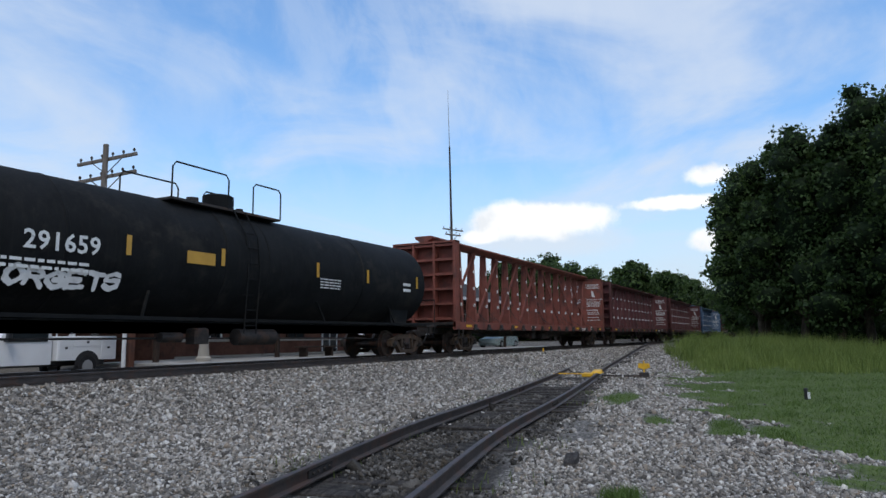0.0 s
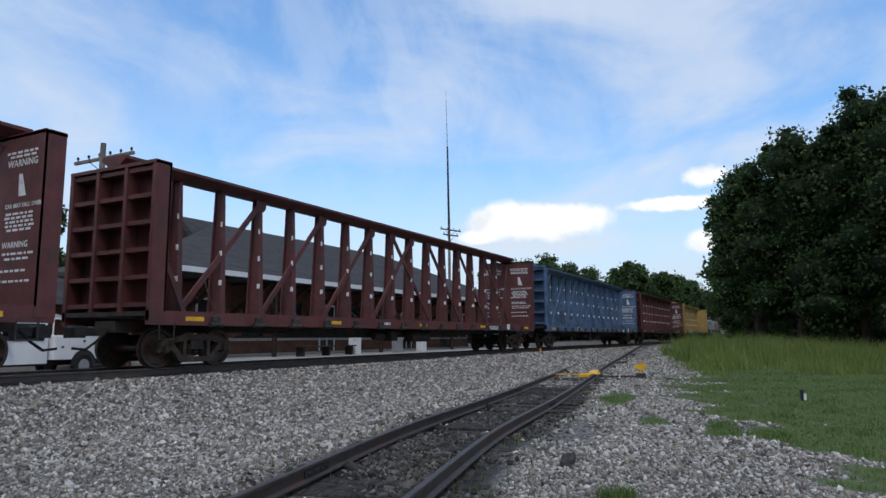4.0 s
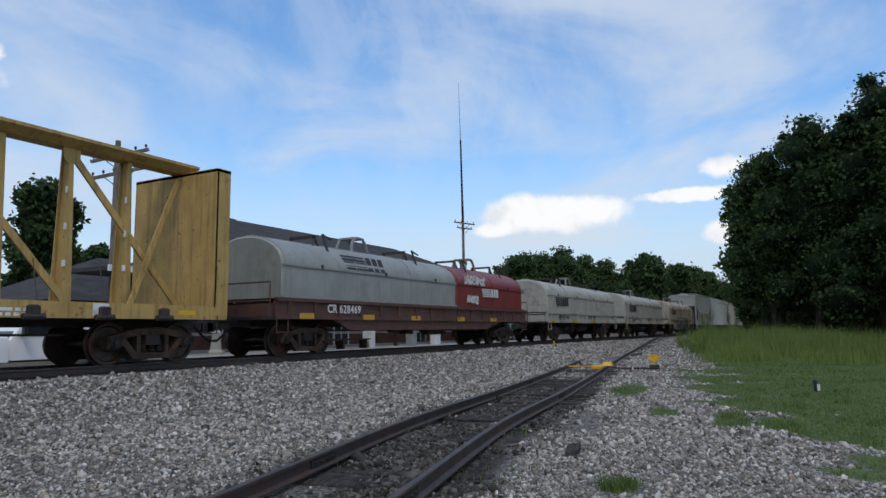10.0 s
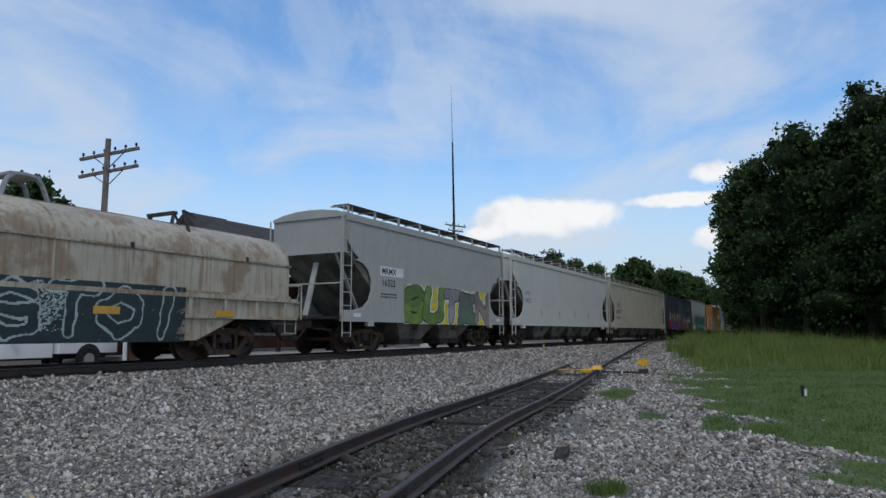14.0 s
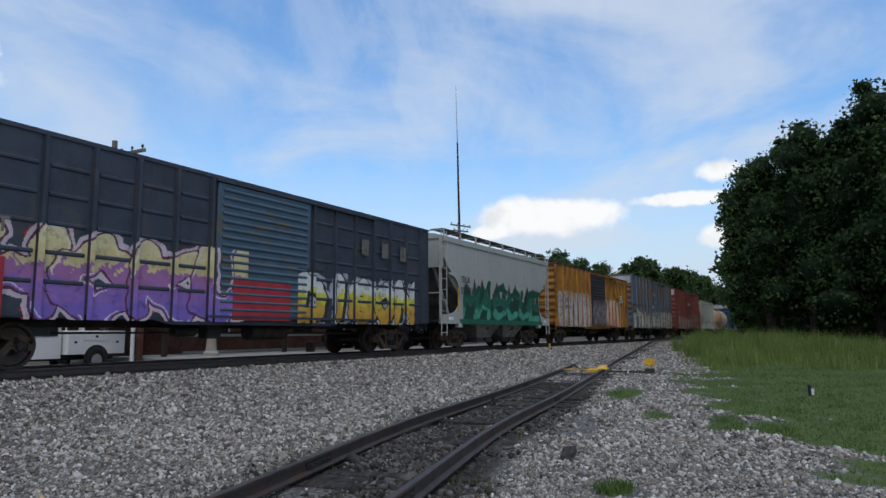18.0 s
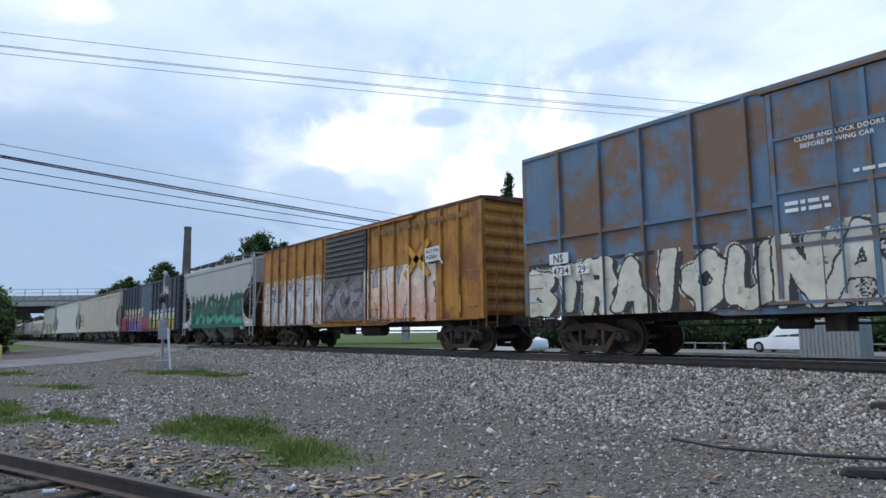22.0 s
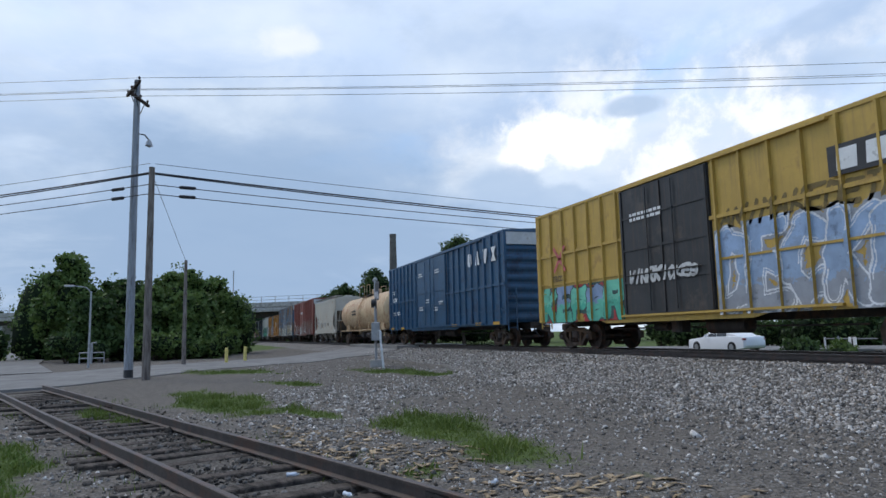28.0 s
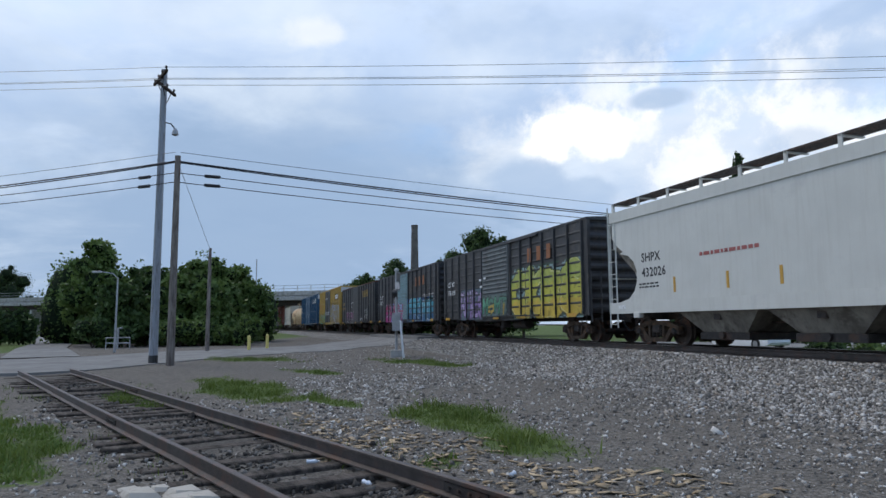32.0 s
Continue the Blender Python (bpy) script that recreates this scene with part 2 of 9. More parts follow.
concrete = mat("concrete", (0.36, 0.35, 0.33), 0.9, 0, 0.18, 2, (0.24, 0.23, 0.21), 0.5, 1.5, bump=0.3)


# ---- building helpers ----
class Mesh:
    """Collects corners and faces of one part."""

    def __init__(self):
        self.v, self.f, self.mi = [], [], []

    def add(self, verts, faces, mi=0):
        k = len(self.v)
        self.v += [tuple(p) for p in verts]
        self.f += [tuple(i + k for i in q) for q in faces]
        self.mi += [mi] * len(faces)
        return self

    def box(self, x0, x1, y0, y1, z0, z1, mi=0):
        p = [(x, y, z) for x in (x0, x1) for y in (y0, y1) for z in (z0, z1)]
        return self.add(p, [(0, 1, 3, 2), (4, 6, 7, 5), (0, 4, 5, 1), (2, 3, 7, 6), (0, 2, 6, 4), (1, 5, 7, 3)], mi)

    def bevel_box(self, x0, x1, y0, y1, z0, z1, b=0.03):
        """A box whose upright edges and top rim are chamfered."""
        def ring(d, z):
            return [(x0 + d + b, y0 + d, z), (x1 - d - b, y0 + d, z), (x1 - d, y0 + d + b, z), (x1 - d, y1 - d - b, z),
                    (x1 - d - b, y1 - d, z), (x0 + d + b, y1 - d, z), (x0 + d, y1 - d - b, z), (x0 + d, y0 + d + b, z)]
        return self.rings([ring(0, z0), ring(0, z1 - b), ring(b, z1)], True)

    def rings(self, rings, caps=True, closed=True):
        """Joins equal rings of points into a skin."""
        n = len(rings[0])
        faces = []
        for r in range(len(rings) - 1):
            for i in range(n if closed else n - 1):
                j = (i + 1) % n
                faces.append((r * n + i, r * n + j, (r + 1) * n + j, (r + 1) * n + i))
        if caps:
            faces += [tuple(range(n))[::-1], tuple(range((len(rings) - 1) * n, len(rings) * n))]
        return self.add([p for r in rings for p in r], faces)

    def prism(self, outline, a0, a1, axis="y"):
        """An outline of two coordinates pushed along the third axis."""
        def put(p, a):
            return {"x": (a, p[0], p[1]), "y": (p[0], a, p[1]), "z": (p[0], p[1], a)}[axis]
        return self.rings([[put(p, a0) for p in outline], [put(p, a1) for p in outline]])

    def tube(self, p, q, r, n=8, r2=None):
        p, q = Vector(p), Vector(q)
        d = (q - p).normalized()
        u = d.orthogonal().normalized()
        w = d.cross(u)
        r2 = r if r2 is None else r2
        ring = [u * math.cos(2 * math.pi * i / n) + w * math.sin(2 * math.pi * i / n) for i in range(n)]
        return self.rings([[p + k * r for k in ring], [q + k * r2 for k in ring]])

    def bar(self, p, q, a, b, upright=(0, 0, 1)):
        """A straight bar from p to q, a wide and b thick."""
        p, q = Vector(p), Vector(q)
        d = (q - p).normalized()
        s = d.cross(Vector(upright))
        s = s.normalized() if s.length > 1e-4 else d.orthogonal().normalized()
        t = s.cross(d)
        c = [s * a / 2 + t * b / 2, s * -a / 2 + t * b / 2, s * -a / 2 - t * b / 2, s * a / 2 - t * b / 2]
        return self.rings([[p + k for k in c], [q + k for k in c]])

    def path(self, pts, r, n=6):
        """One round bar swept through points."""
        pts = [Vector(p) for p in pts]
        u = (pts[1] - pts[0]).normalized().orthogonal().normalized()
        rings = []
        for i, p in enumerate(pts):
            d = (pts[min(i + 1, len(pts) - 1)] - pts[max(i - 1, 0)]).normalized()
            u = (u - d * u.dot(d)).normalized()
            w = d.cross(u)
            rings.append([p + u * (r * math.cos(2 * math.pi * k / n)) + w * (r * math.sin(2 * math.pi * k / n)) for k in range(n)])
        return self.rings(rings)

    def lathe(self, profile, axis="y", at=(0, 0, 0), n=24):
        """Turns (along, radius) pairs round an axis."""
        rings = []
        for a, r in profile:
            ring = []
            for i in range(n):
                c, s = r * math.cos(2 * math.pi * i / n), r * math.sin(2 * math.pi * i / n)
                p = {"x": (a, c, s), "y": (c, a, s), "z": (c, s, a)}[axis]
                ring.append(tuple(p[k] + at[k] for k in range(3)))
            rings.append(ring)
        return self.rings(rings)


def mesh_of(name, g, *mats, smooth=False):
    me = bpy.data.meshes.new(name)
    me.from_pydata(g.v, [], g.f)
    for m in mats:
        me.materials.append(m)
    if len(mats) > 1:
        me.polygons.foreach_set("material_index", g.mi)
    bm = bmesh.new()
    bm.from_mesh(me)
    bmesh.ops.recalc_face_normals(bm, faces=bm.faces)
    bm.to_mesh(me)
    bm.free()
    if smooth:
        me.polygons.foreach_set("use_smooth", [True] * len(me.polygons))
        me.set_sharp_from_angle(angle=radians(35))
    return me


def part(name, g, material, parent, label="", smooth=False, at=None):
    mats = material if isinstance(material, (list, tuple)) else (material,)
    ob = new(name, mesh_of(name, g, *mats, smooth=smooth))
    ob.parent = parent
    if at is not None:
        ob.matrix_local = at
    if label:
        ob["label"] = label
    return ob


def again(ob, at, parent=None):
    """The same mesh as another part."""
    o = new(ob.name.split(".")[0], ob.data)
    o.parent = parent or ob.parent
    o.matrix_local = at
    for k in ("label",):
        if k in ob:
            o[k] = ob[k]
    return o


def thing(name, label, category, group="", kind="", at=None):
    ob = new(name)
    ob.empty_display_size = 0.2
    if at is not None:
        ob.matrix_world = at
    return tagged(ob, label, category, group, kind)


def lone(name, g, material, label, category, group="", kind="", smooth=False):
    mats = material if isinstance(material, (list, tuple)) else (material,)
    return tagged(new(name, mesh_of(name, g, *mats, smooth=smooth)), label, category, group, kind)


def smoothstep(x):
    x = np.clip(x, 0, 1)
    return x * x * (3 - 2 * x)


# ---- plan of the ground and of the siding ----
SIDING = [(-40, -11.2), (-25, -5.3), (-16, -2.2), (-11.5, -0.65), (-8, 0.58), (-5.5, 1.41), (4.5, 3.86), (9.5, 5.03), (14.5, 5.82),
          (22.0, 7.15), (32.0, 9.05), (45.0, 10.9), (58.0, 12.6), (67.0, 13.55), (78.0, 14.08)]


def spline(pts, x):
    """A smooth curve through plan points, y from x."""
    px, py = np.array(pts, float).T
    m = np.gradient(py, px)
    x = np.asarray(x, float)
    i = np.clip(np.searchsorted(px, x) - 1, 0, len(px) - 2)
    h = px[i + 1] - px[i]
    t = (x - px[i]) / h
    return ((2 * t**3 - 3 * t**2 + 1) * py[i] + (t**3 - 2 * t**2 + t) * h * m[i]
            + (-2 * t**3 + 3 * t**2) * py[i + 1] + (t**3 - t**2) * h * m[i + 1])


def siding_y(x):
    return spline(SIDING, np.clip(x, -40, 78))


def siding_lift(x):
    """How far the siding has climbed towards the main track."""
    return 0.71 * smoothstep((np.asarray(x, float) - 28) / 40)


def ground_z(x, y):
    x, y = np.asarray(x, float), np.asarray(y, float)
    base = siding_lift(x) * smoothstep((y + 6) / 10) * (x < 400)
    base = base + 0.10 * smoothstep((y - 6) / 4) * (1 - smoothstep((x - 10) / 20))
    base = base + 0.30 * smoothstep((-x - 30) / 12) * smoothstep((y - 4) / 9)      # the road climbs to the crossing
    bed = np.where(y < TRACK_Y, 0.70 - 0.215 * np.maximum(0, TRACK_Y - 2.0 - y), 0.70 - 0.05 * np.maximum(0, y - TRACK_Y - 2.0))
    z = np.maximum(base, np.where(y < TRACK_Y, bed, np.maximum(bed, 0.60)))
    z = z - 0.50 * smoothstep((y - 17.2) / 3) * smoothstep((16.4 - x) / 3)      # a low yard west of the depot
    z = z - 0.65 * smoothstep((y - 18) / 13) * smoothstep((-x - 3) / 14)      # the land falls away north of the track
    trough = smoothstep(1 - (np.abs(y - siding_y(x)) - 0.9) / 1.2)
    z = z - 0.05 * trough * (x > -33) * (x < 76) * (y < 13)
    z = z + 0.03 * np.sin(x * 0.9 + 1.3 * y) * np.cos(y * 0.7 - 0.4 * x) * (y < 11)
    return z


# ---- ground ----
def fields(x, y):
    """How much grass, dirt and oil lies on the ground."""
    n = np.sin(x * 1.7 + 0.6 * y) * 0.5 + np.sin(x * 0.6 - y * 1.9 + 1.0) * 0.5 + 0.4 * np.sin(3.1 * x + 2.3 * y)
    edge = spline([(0, -2.5), (6, -1.5), (8.5, -0.7), (9.3, -0.3), (10.6, 0.3), (12.1, 1.0), (15, 1.9), (19, 3.0), (37, 5.7), (60, 9.8), (90, 11.3), (140, 11.6)], np.clip(x, 0, 140))
    right = smoothstep((edge - 0.35 - y) / 1.8 + 0.5 + 0.55 * n + 0.3 * np.sin(5.3 * x - 4.1 * y)) * (x > 2.5)
    left = smoothstep((siding_y(x) - 1.7 - y) / 0.8 + 0.3 * n) * (x < -8)
    far = smoothstep((np.hypot(x, y) - 75) / 20) * (np.abs(y - TRACK_Y) > 4)
    def patch(cx, cy, rx, ry, turn=0.0):
        c, s = math.cos(turn), math.sin(turn)
        u, v = ((x - cx) * c + (y - cy) * s) / rx, (-(x - cx) * s + (y - cy) * c) / ry
        return smoothstep(1.4 - np.hypot(u, v) + 0.35 * n)
    grass = np.maximum.reduce([right, left * 0.95, far, patch(-10.8, 3.9, 3.0, 0.8, 0.0), patch(-17.8, 0.5, 3.2, 1.1, 0.1),
                               patch(-33.5, 1.2, 2.8, 1.4, 0.6), patch(-16.5, -1.9, 2.0, 0.35, 0.35), patch(-11.0, -2.4, 1.6, 0.5, 0.3), patch(-27, 7.7, 3.4, 0.8, 0.2), patch(-14, 2.2, 1.0, 0.3, 0.4), patch(-23.5, 3.0, 1.6, 0.5, 0.4),
                               patch(6.7, 1.75, 0.30, 0.22), patch(-7.6, 2.4, 0.35, 0.2), patch(-6.2, 4.4, 0.3, 0.15),
                               patch(13.2, 2.6, 0.9, 0.35, 0.3), patch(17.5, 4.2, 2.0, 0.45, 0.15), patch(12.6, 1.4, 1.3, 0.35, 0.1)])
    grass = grass * np.where(y > 17.5, smoothstep((np.hypot(x + 12, (y - 44) * 0.9) - 3) / 3) * ((x < 3) & (y > 28)), 1)
    dirt = np.maximum.reduce([patch(-13.5, 6.2, 6.5, 2.4, -0.2), patch(-8, 5.5, 4.0, 2.5, 0), patch(-27, 3, 7, 5, 0.3),
                              patch(1, 6.2, 4.5, 1.6, 0.15) * 0.55, patch(-9, -0.6, 6, 1.5, 0.35) * 0.8, smoothstep((-x - 24) / 5) * (y < 10),
                              patch(17, 1.6, 1.2, 0.5, 0.2), smoothstep((-x - 1) / 3) * smoothstep((9.6 - y + 0.5 * n) / 1.6) * 0.8, smoothstep((y - 16.5) / 1.0)])
    off = np.abs(y - siding_y(x))
    oil = smoothstep(1.9 - off / 0.9) * smoothstep((x - 4.6) / 2.2) * smoothstep((24 - x) / 10)
    oil = np.maximum(oil, patch(11.6, 3.9, 1.9, 0.7, 0.2) * 0.38)
    oil = oil * (0.95 + 0.25 * n)
    cinder = smoothstep(1.6 - off / 1.1) * (x > -33) * smoothstep((24 - x) / 8) * (0.75 + 0.25 * n)
    return grass, dirt, np.maximum(oil, 0.5 * cinder)


def ground():
    def steps(lo, hi, fine, n):
        near = np.arange(lo, hi, fine)
        out = fine * np.cumsum(1.16 ** np.arange(1, n))
        return np.concatenate([lo - out[::-1], near, hi + out])
    xs, ys = steps(-40, 48, 0.4, 46), steps(-10, 22, 0.25, 48)
    X, Y = np.meshgrid(xs, ys, indexing="ij")
    Z = ground_z(X, Y)
    nx, ny = X.shape
    me = bpy.data.meshes.new("ground")
    i = (np.arange(nx - 1)[:, None] * ny + np.arange(ny - 1)).ravel()
    faces = np.stack([i, i + ny, i + ny + 1, i + 1], 1)
    me.from_pydata(np.stack([X, Y, Z], -1).reshape(-1, 3).tolist(), [], faces.tolist())
    for name, f in zip(("grass", "dirt", "oil"), fields(X, Y)):
        me.attributes.new(name, "FLOAT", "POINT").data.foreach_set("value", np.ascontiguousarray(f, np.float32).ravel())
    me.polygons.foreach_set("use_smooth", [True] * len(me.polygons))
    m = bpy.data.materials.new("railway_ground")
    m.use_nodes = True
    t = m.node_tree
    bs = t.nodes["Principled BSDF"]
    p = t.nodes.new("ShaderNodeTexCoord").outputs["Object"]

    def attr(name):
        n = t.nodes.new("ShaderNodeAttribute")
        n.attribute_name = name
        return n.outputs["Fac"]
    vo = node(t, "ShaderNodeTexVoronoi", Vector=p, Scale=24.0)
    cell = node(t, "ShaderNodeSeparateColor", Color=vo.outputs["Color"]).outputs[0]
    broad = node(t, "ShaderNodeTexNoise", Vector=p, Scale=0.6, Detail=6.0, Roughness=0.6).outputs[0]
    mid = node(t, "ShaderNodeTexNoise", Vector=p, Scale=5.0, Detail=8.0, Roughness=0.65).outputs[0]
    fine = node(t, "ShaderNodeTexNoise", Vector=p, Scale=60.0, Detail=4.0).outputs[0]
    stone = blend(t, ramp(t, cell, 0.0, 1.0), (0.15, 0.14, 0.128), (0.40, 0.38, 0.35))
    # gaps between stones blended to near-black, crevice shade put into the colour
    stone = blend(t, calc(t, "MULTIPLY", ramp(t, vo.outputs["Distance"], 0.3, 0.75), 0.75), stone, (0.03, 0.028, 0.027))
    stone = blend(t, calc(t, "MULTIPLY", ramp(t, broad, 0.45, 0.7), 0.35), stone, (0.20, 0.185, 0.168))
    earth = blend(t, ramp(t, mid, 0.35, 0.65), (0.052, 0.044, 0.034), (0.145, 0.124, 0.098))
    earth = blend(t, calc(t, "MULTIPLY", ramp(t, fine, 0.45, 0.7), 0.5), earth, (0.26, 0.24, 0.215))
    green = blend(t, ramp(t, mid, 0.3, 0.7), (0.055, 0.082, 0.021), (0.108, 0.155, 0.040))
    tar = blend(t, ramp(t, mid, 0.35, 0.7), (0.022, 0.021, 0.021), (0.085, 0.078, 0.07))

    def mask(name, k=0.5):
        a = calc(t, "ADD", attr(name), calc(t, "MULTIPLY", calc(t, "SUBTRACT", mid, 0.5), k * 2))
        return ramp(t, a, 0.3, 0.7)
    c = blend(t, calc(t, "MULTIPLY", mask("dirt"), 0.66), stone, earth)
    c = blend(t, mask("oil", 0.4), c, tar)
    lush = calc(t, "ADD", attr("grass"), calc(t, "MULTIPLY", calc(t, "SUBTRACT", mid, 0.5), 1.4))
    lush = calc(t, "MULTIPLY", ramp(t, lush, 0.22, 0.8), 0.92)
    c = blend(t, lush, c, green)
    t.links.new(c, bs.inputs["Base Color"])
    bs.inputs["Roughness"].default_value = 0.95
    bs.inputs["Specular IOR Level"].default_value = 0.15
    h = calc(t, "ADD", calc(t, "MULTIPLY", vo.outputs["Distance"], -1.0), calc(t, "MULTIPLY", fine, 0.4))
    bn = node(t, "ShaderNodeBump", Strength=0.9, Distance=0.03, Height=h)
    t.links.new(bn.outputs[0], bs.inputs["Normal"])
    me.materials.append(m)
    return tagged(new("ground", me), "grey crushed-stone ground with dirt and grass patches", "ground", kind="structure")


ground()


# ---- tracks ----
RAIL = [(-0.07, -0.17), (0.07, -0.17), (0.07, -0.155), (0.012, -0.135), (0.010, -0.045), (0.036, -0.035), (0.036, -0.006),
        (0.028, 0.0), (-0.028, 0.0), (-0.036, -0.006), (-0.036, -0.035), (-0.010, -0.045), (-0.012, -0.135), (-0.07, -0.155)]


def rail_along(pts):
    """A rail swept through plan points (x, y, z of its head)."""
    g = Mesh()
    rings = []
    for i, p in enumerate(pts):
        a, b = pts[max(0, i - 1)], pts[min(len(pts) - 1, i + 1)]
        d = Vector((b[0] - a[0], b[1] - a[1], 0)).normalized()
        s = Vector((-d.y, d.x, 0))
        rings.append([Vector(p) + s * u + Vector((0, 0, w)) for u, w in RAIL])
    g.rings(rings)
    return g


def main_track():
    tr = thing("main_track", "main railway track with rusty rails on grey stone ballast", "railway track", kind="structure")
    for s in (-1, 1):
        xs = list(range(-580, 561, 20))
        part("rail", rail_along([(x, TRACK_Y + s * 0.753, RAIL_Z) for x in xs]), steel, tr, "brown worn steel rail")
        top = Mesh().box(-580, 560, TRACK_Y + s * 0.753 - 0.025, TRACK_Y + s * 0.753 + 0.025, RAIL_Z + 0.0005, RAIL_Z + 0.003)
        part("running_surface", top, railtop, tr, "polished running surface")
    tie = mesh_of("tie", Mesh().bevel_box(-0.11, 0.11, -1.3, 1.3, -0.12, 0.0, 0.012), timber)
    for i in range(150):
        o = new("tie", tie)
        o.parent = tr
        o.matrix_local = pose(-42 + i * 0.56 + random.uniform(-0.03, 0.03), TRACK_Y, RAIL_Z - 0.172 + random.uniform(-0.012, 0.004), 0, 0, random.uniform(-1, 1))


def siding_track():
    tr = thing("siding_track", "old siding track with dark rails and oily worn ties", "railway track", kind="structure")
    xs = np.concatenate([np.arange(-25.8, 30, 0.9), np.arange(30, 79, 2.0)])
    ys, zs = siding_y(xs), 0.17 + siding_lift(xs)
    sl = np.gradient(ys, xs)
    for s in (-1, 1):
        pts = []
        for x, y, z, m in zip(xs, ys, zs, sl):
            k = s * 0.753 / math.hypot(1, m)
            pts.append((float(x - m * k), float(y + k), float(z)))
        part("rail", rail_along(pts), steel, tr, "dark worn steel rail")
        for x in (-17.5, -5.8, 6.3, 18.0) if s > 0 else (-12.0, 0.4, 5.2, 14.6):
            m = float(np.interp(x, xs, sl))
            y, z = float(np.interp(x, xs, ys)) + s * 0.753 * math.hypot(1, m), 0.17 + float(siding_lift(x))
            g = Mesh()
            for k in (-1, 1):
                g.box(-0.32, 0.32, k * 0.016 - 0.012, k * 0.016 + 0.012, -0.13, -0.05)
                for b in (-0.22, -0.08, 0.08, 0.22):
                    g.tube((b, k * 0.02, -0.09), (b, k * 0.055, -0.09), 0.017, 6)
            part("joint_bar", g, dark_iron, tr, "bolted joint bar", at=pose(x, y, z, 0, 0, math.degrees(math.atan(m))))
    tie = mesh_of("tie", Mesh().bevel_box(-0.115, 0.115, -1.28, 1.28, -0.14, 0.0, 0.015), timber)
    oil_tie = mesh_of("tie", Mesh().bevel_box(-0.115, 0.115, -1.28, 1.28, -0.14, 0.0, 0.015), oily)
    x = -25.2
    while x < 60:
        m = float(np.interp(x, xs, sl))
        o = new("tie", oil_tie if x > -1 else tie)
        o.parent = tr
        o.matrix_local = pose(x + random.uniform(-0.05, 0.05), float(siding_y(x)) + random.uniform(-0.08, 0.08), float(siding_lift(x)) + (random.uniform(-0.045, 0.012) if x < -1 else random.uniform(-0.13, -0.02) if x < 13 else random.uniform(-0.03, 0.012)),
                              random.uniform(-0.6, 0.6), random.uniform(-0.6, 0.6), math.degrees(math.atan(m)) + random.uniform(-3, 3))
        x += random.uniform(0.5, 0.66)


main_track()
siding_track()


# ---- the train ----
CARS = []          # (thing, middle of the car along the train)
WHEELSETS = []


def writing(parent, words, x, z, size, material, y=-1.60, name="lettering", squeeze=1.0):
    """Raised-by-a-hair painted letters on the side that faces south."""
    cu = bpy.data.curves.new("words", "FONT")
    cu.body, cu.size, cu.resolution_u, cu.space_character = words, size / 0.72, 2, 1.05
    cu.extrude = 0.001
    cu.offset = size * 0.025
    ob = bpy.data.objects.new("words", cu)
    me = bpy.data.meshes.new_from_object(ob)
    bpy.data.objects.remove(ob)
    me.materials.clear()
    me.materials.append(material)
    o = new(name, me)
    o.parent = parent
    o.matrix_local = pose(x, y, z, 90, 0, 0) @ Matrix.Diagonal((squeeze, 1, 1, 1))
    return o


def bars(parent, x, z, material, rows=3, w=0.9, h=0.05, gap=0.04, y=-1.60, seed=1, name="small_print"):
    """Writing too small to read: short plain bars."""
    rnd = random.Random(seed)
    g = Mesh()
    for r in range(rows):
        a = x
        while a < x + w:
            l = rnd.uniform(0.08, 0.24)
            g.box(a, min(a + l, x + w), y - 0.002, y + 0.001, z - r * (h + gap), z - r * (h + gap) + h)
            a += l + 0.05
    return part(name, g, material, parent)


def plates(parent, name, cells, material, label="", y=-1.6):
    """Flat painted areas, each (x0, x1, z0, z1)."""
    for x0, x1, z0, z1 in cells:
        o = part(name, Mesh().box(x0, x1, y - 0.003, y + 0.002, z0, z1), material, parent, label)
    return o


PAINTS = {}


def paint(color, rough=0.6):
    key = (color, rough)
    if key not in PAINTS:
        PAINTS[key] = mat("spray_paint", color, rough, 0, 0.14, 2.5, tuple(c * 0.55 for c in color), 0.3, 3.0, bump=0.05)
    return PAINTS[key]


# strokes of block letters on a grid of 4 x 6: corners as digit pairs, strokes parted by semicolons
STROKES = {"A": "00 26 40;12 32", "B": "00 06 35 23 03;23 41 30 00", "C": "45 26 04 02 20 41", "D": "00 06 35 43 41 20 00", "E": "46 06 00 40;03 33",
           "F": "00 06 46;03 33", "G": "45 26 04 02 20 41 43 23", "H": "00 06;40 46;03 43", "I": "20 26", "K": "00 06;46 03 40", "L": "06 00 40", "M": "00 06 23 46 40",
           "N": "00 06 40 46", "O": "20 02 04 26 44 42 20", "P": "00 06 36 44 33 03", "R": "00 06 36 44 33 03;23 40", "S": "45 26 05 03 43 41 20 01",
           "T": "20 26;06 46", "U": "06 01 20 41 46", "V": "06 20 46", "W": "06 10 23 30 46", "X": "00 46;06 40", "Y": "06 23 46;23 20", "Z": "06 46 00 40"}


def ripple(rnd, X, Z, size):
    """A cheap uneven field between about -1 and 1."""
    f = 0.0 * X
    for k in range(5):
        a, q = rnd.uniform(0, 6.3), size * rnd.uniform(0.6, 2.2)
        f = f + np.sin((X * math.cos(a) + Z * math.sin(a)) * 6.3 / q + rnd.uniform(0, 6.3))
    return f / 2.6


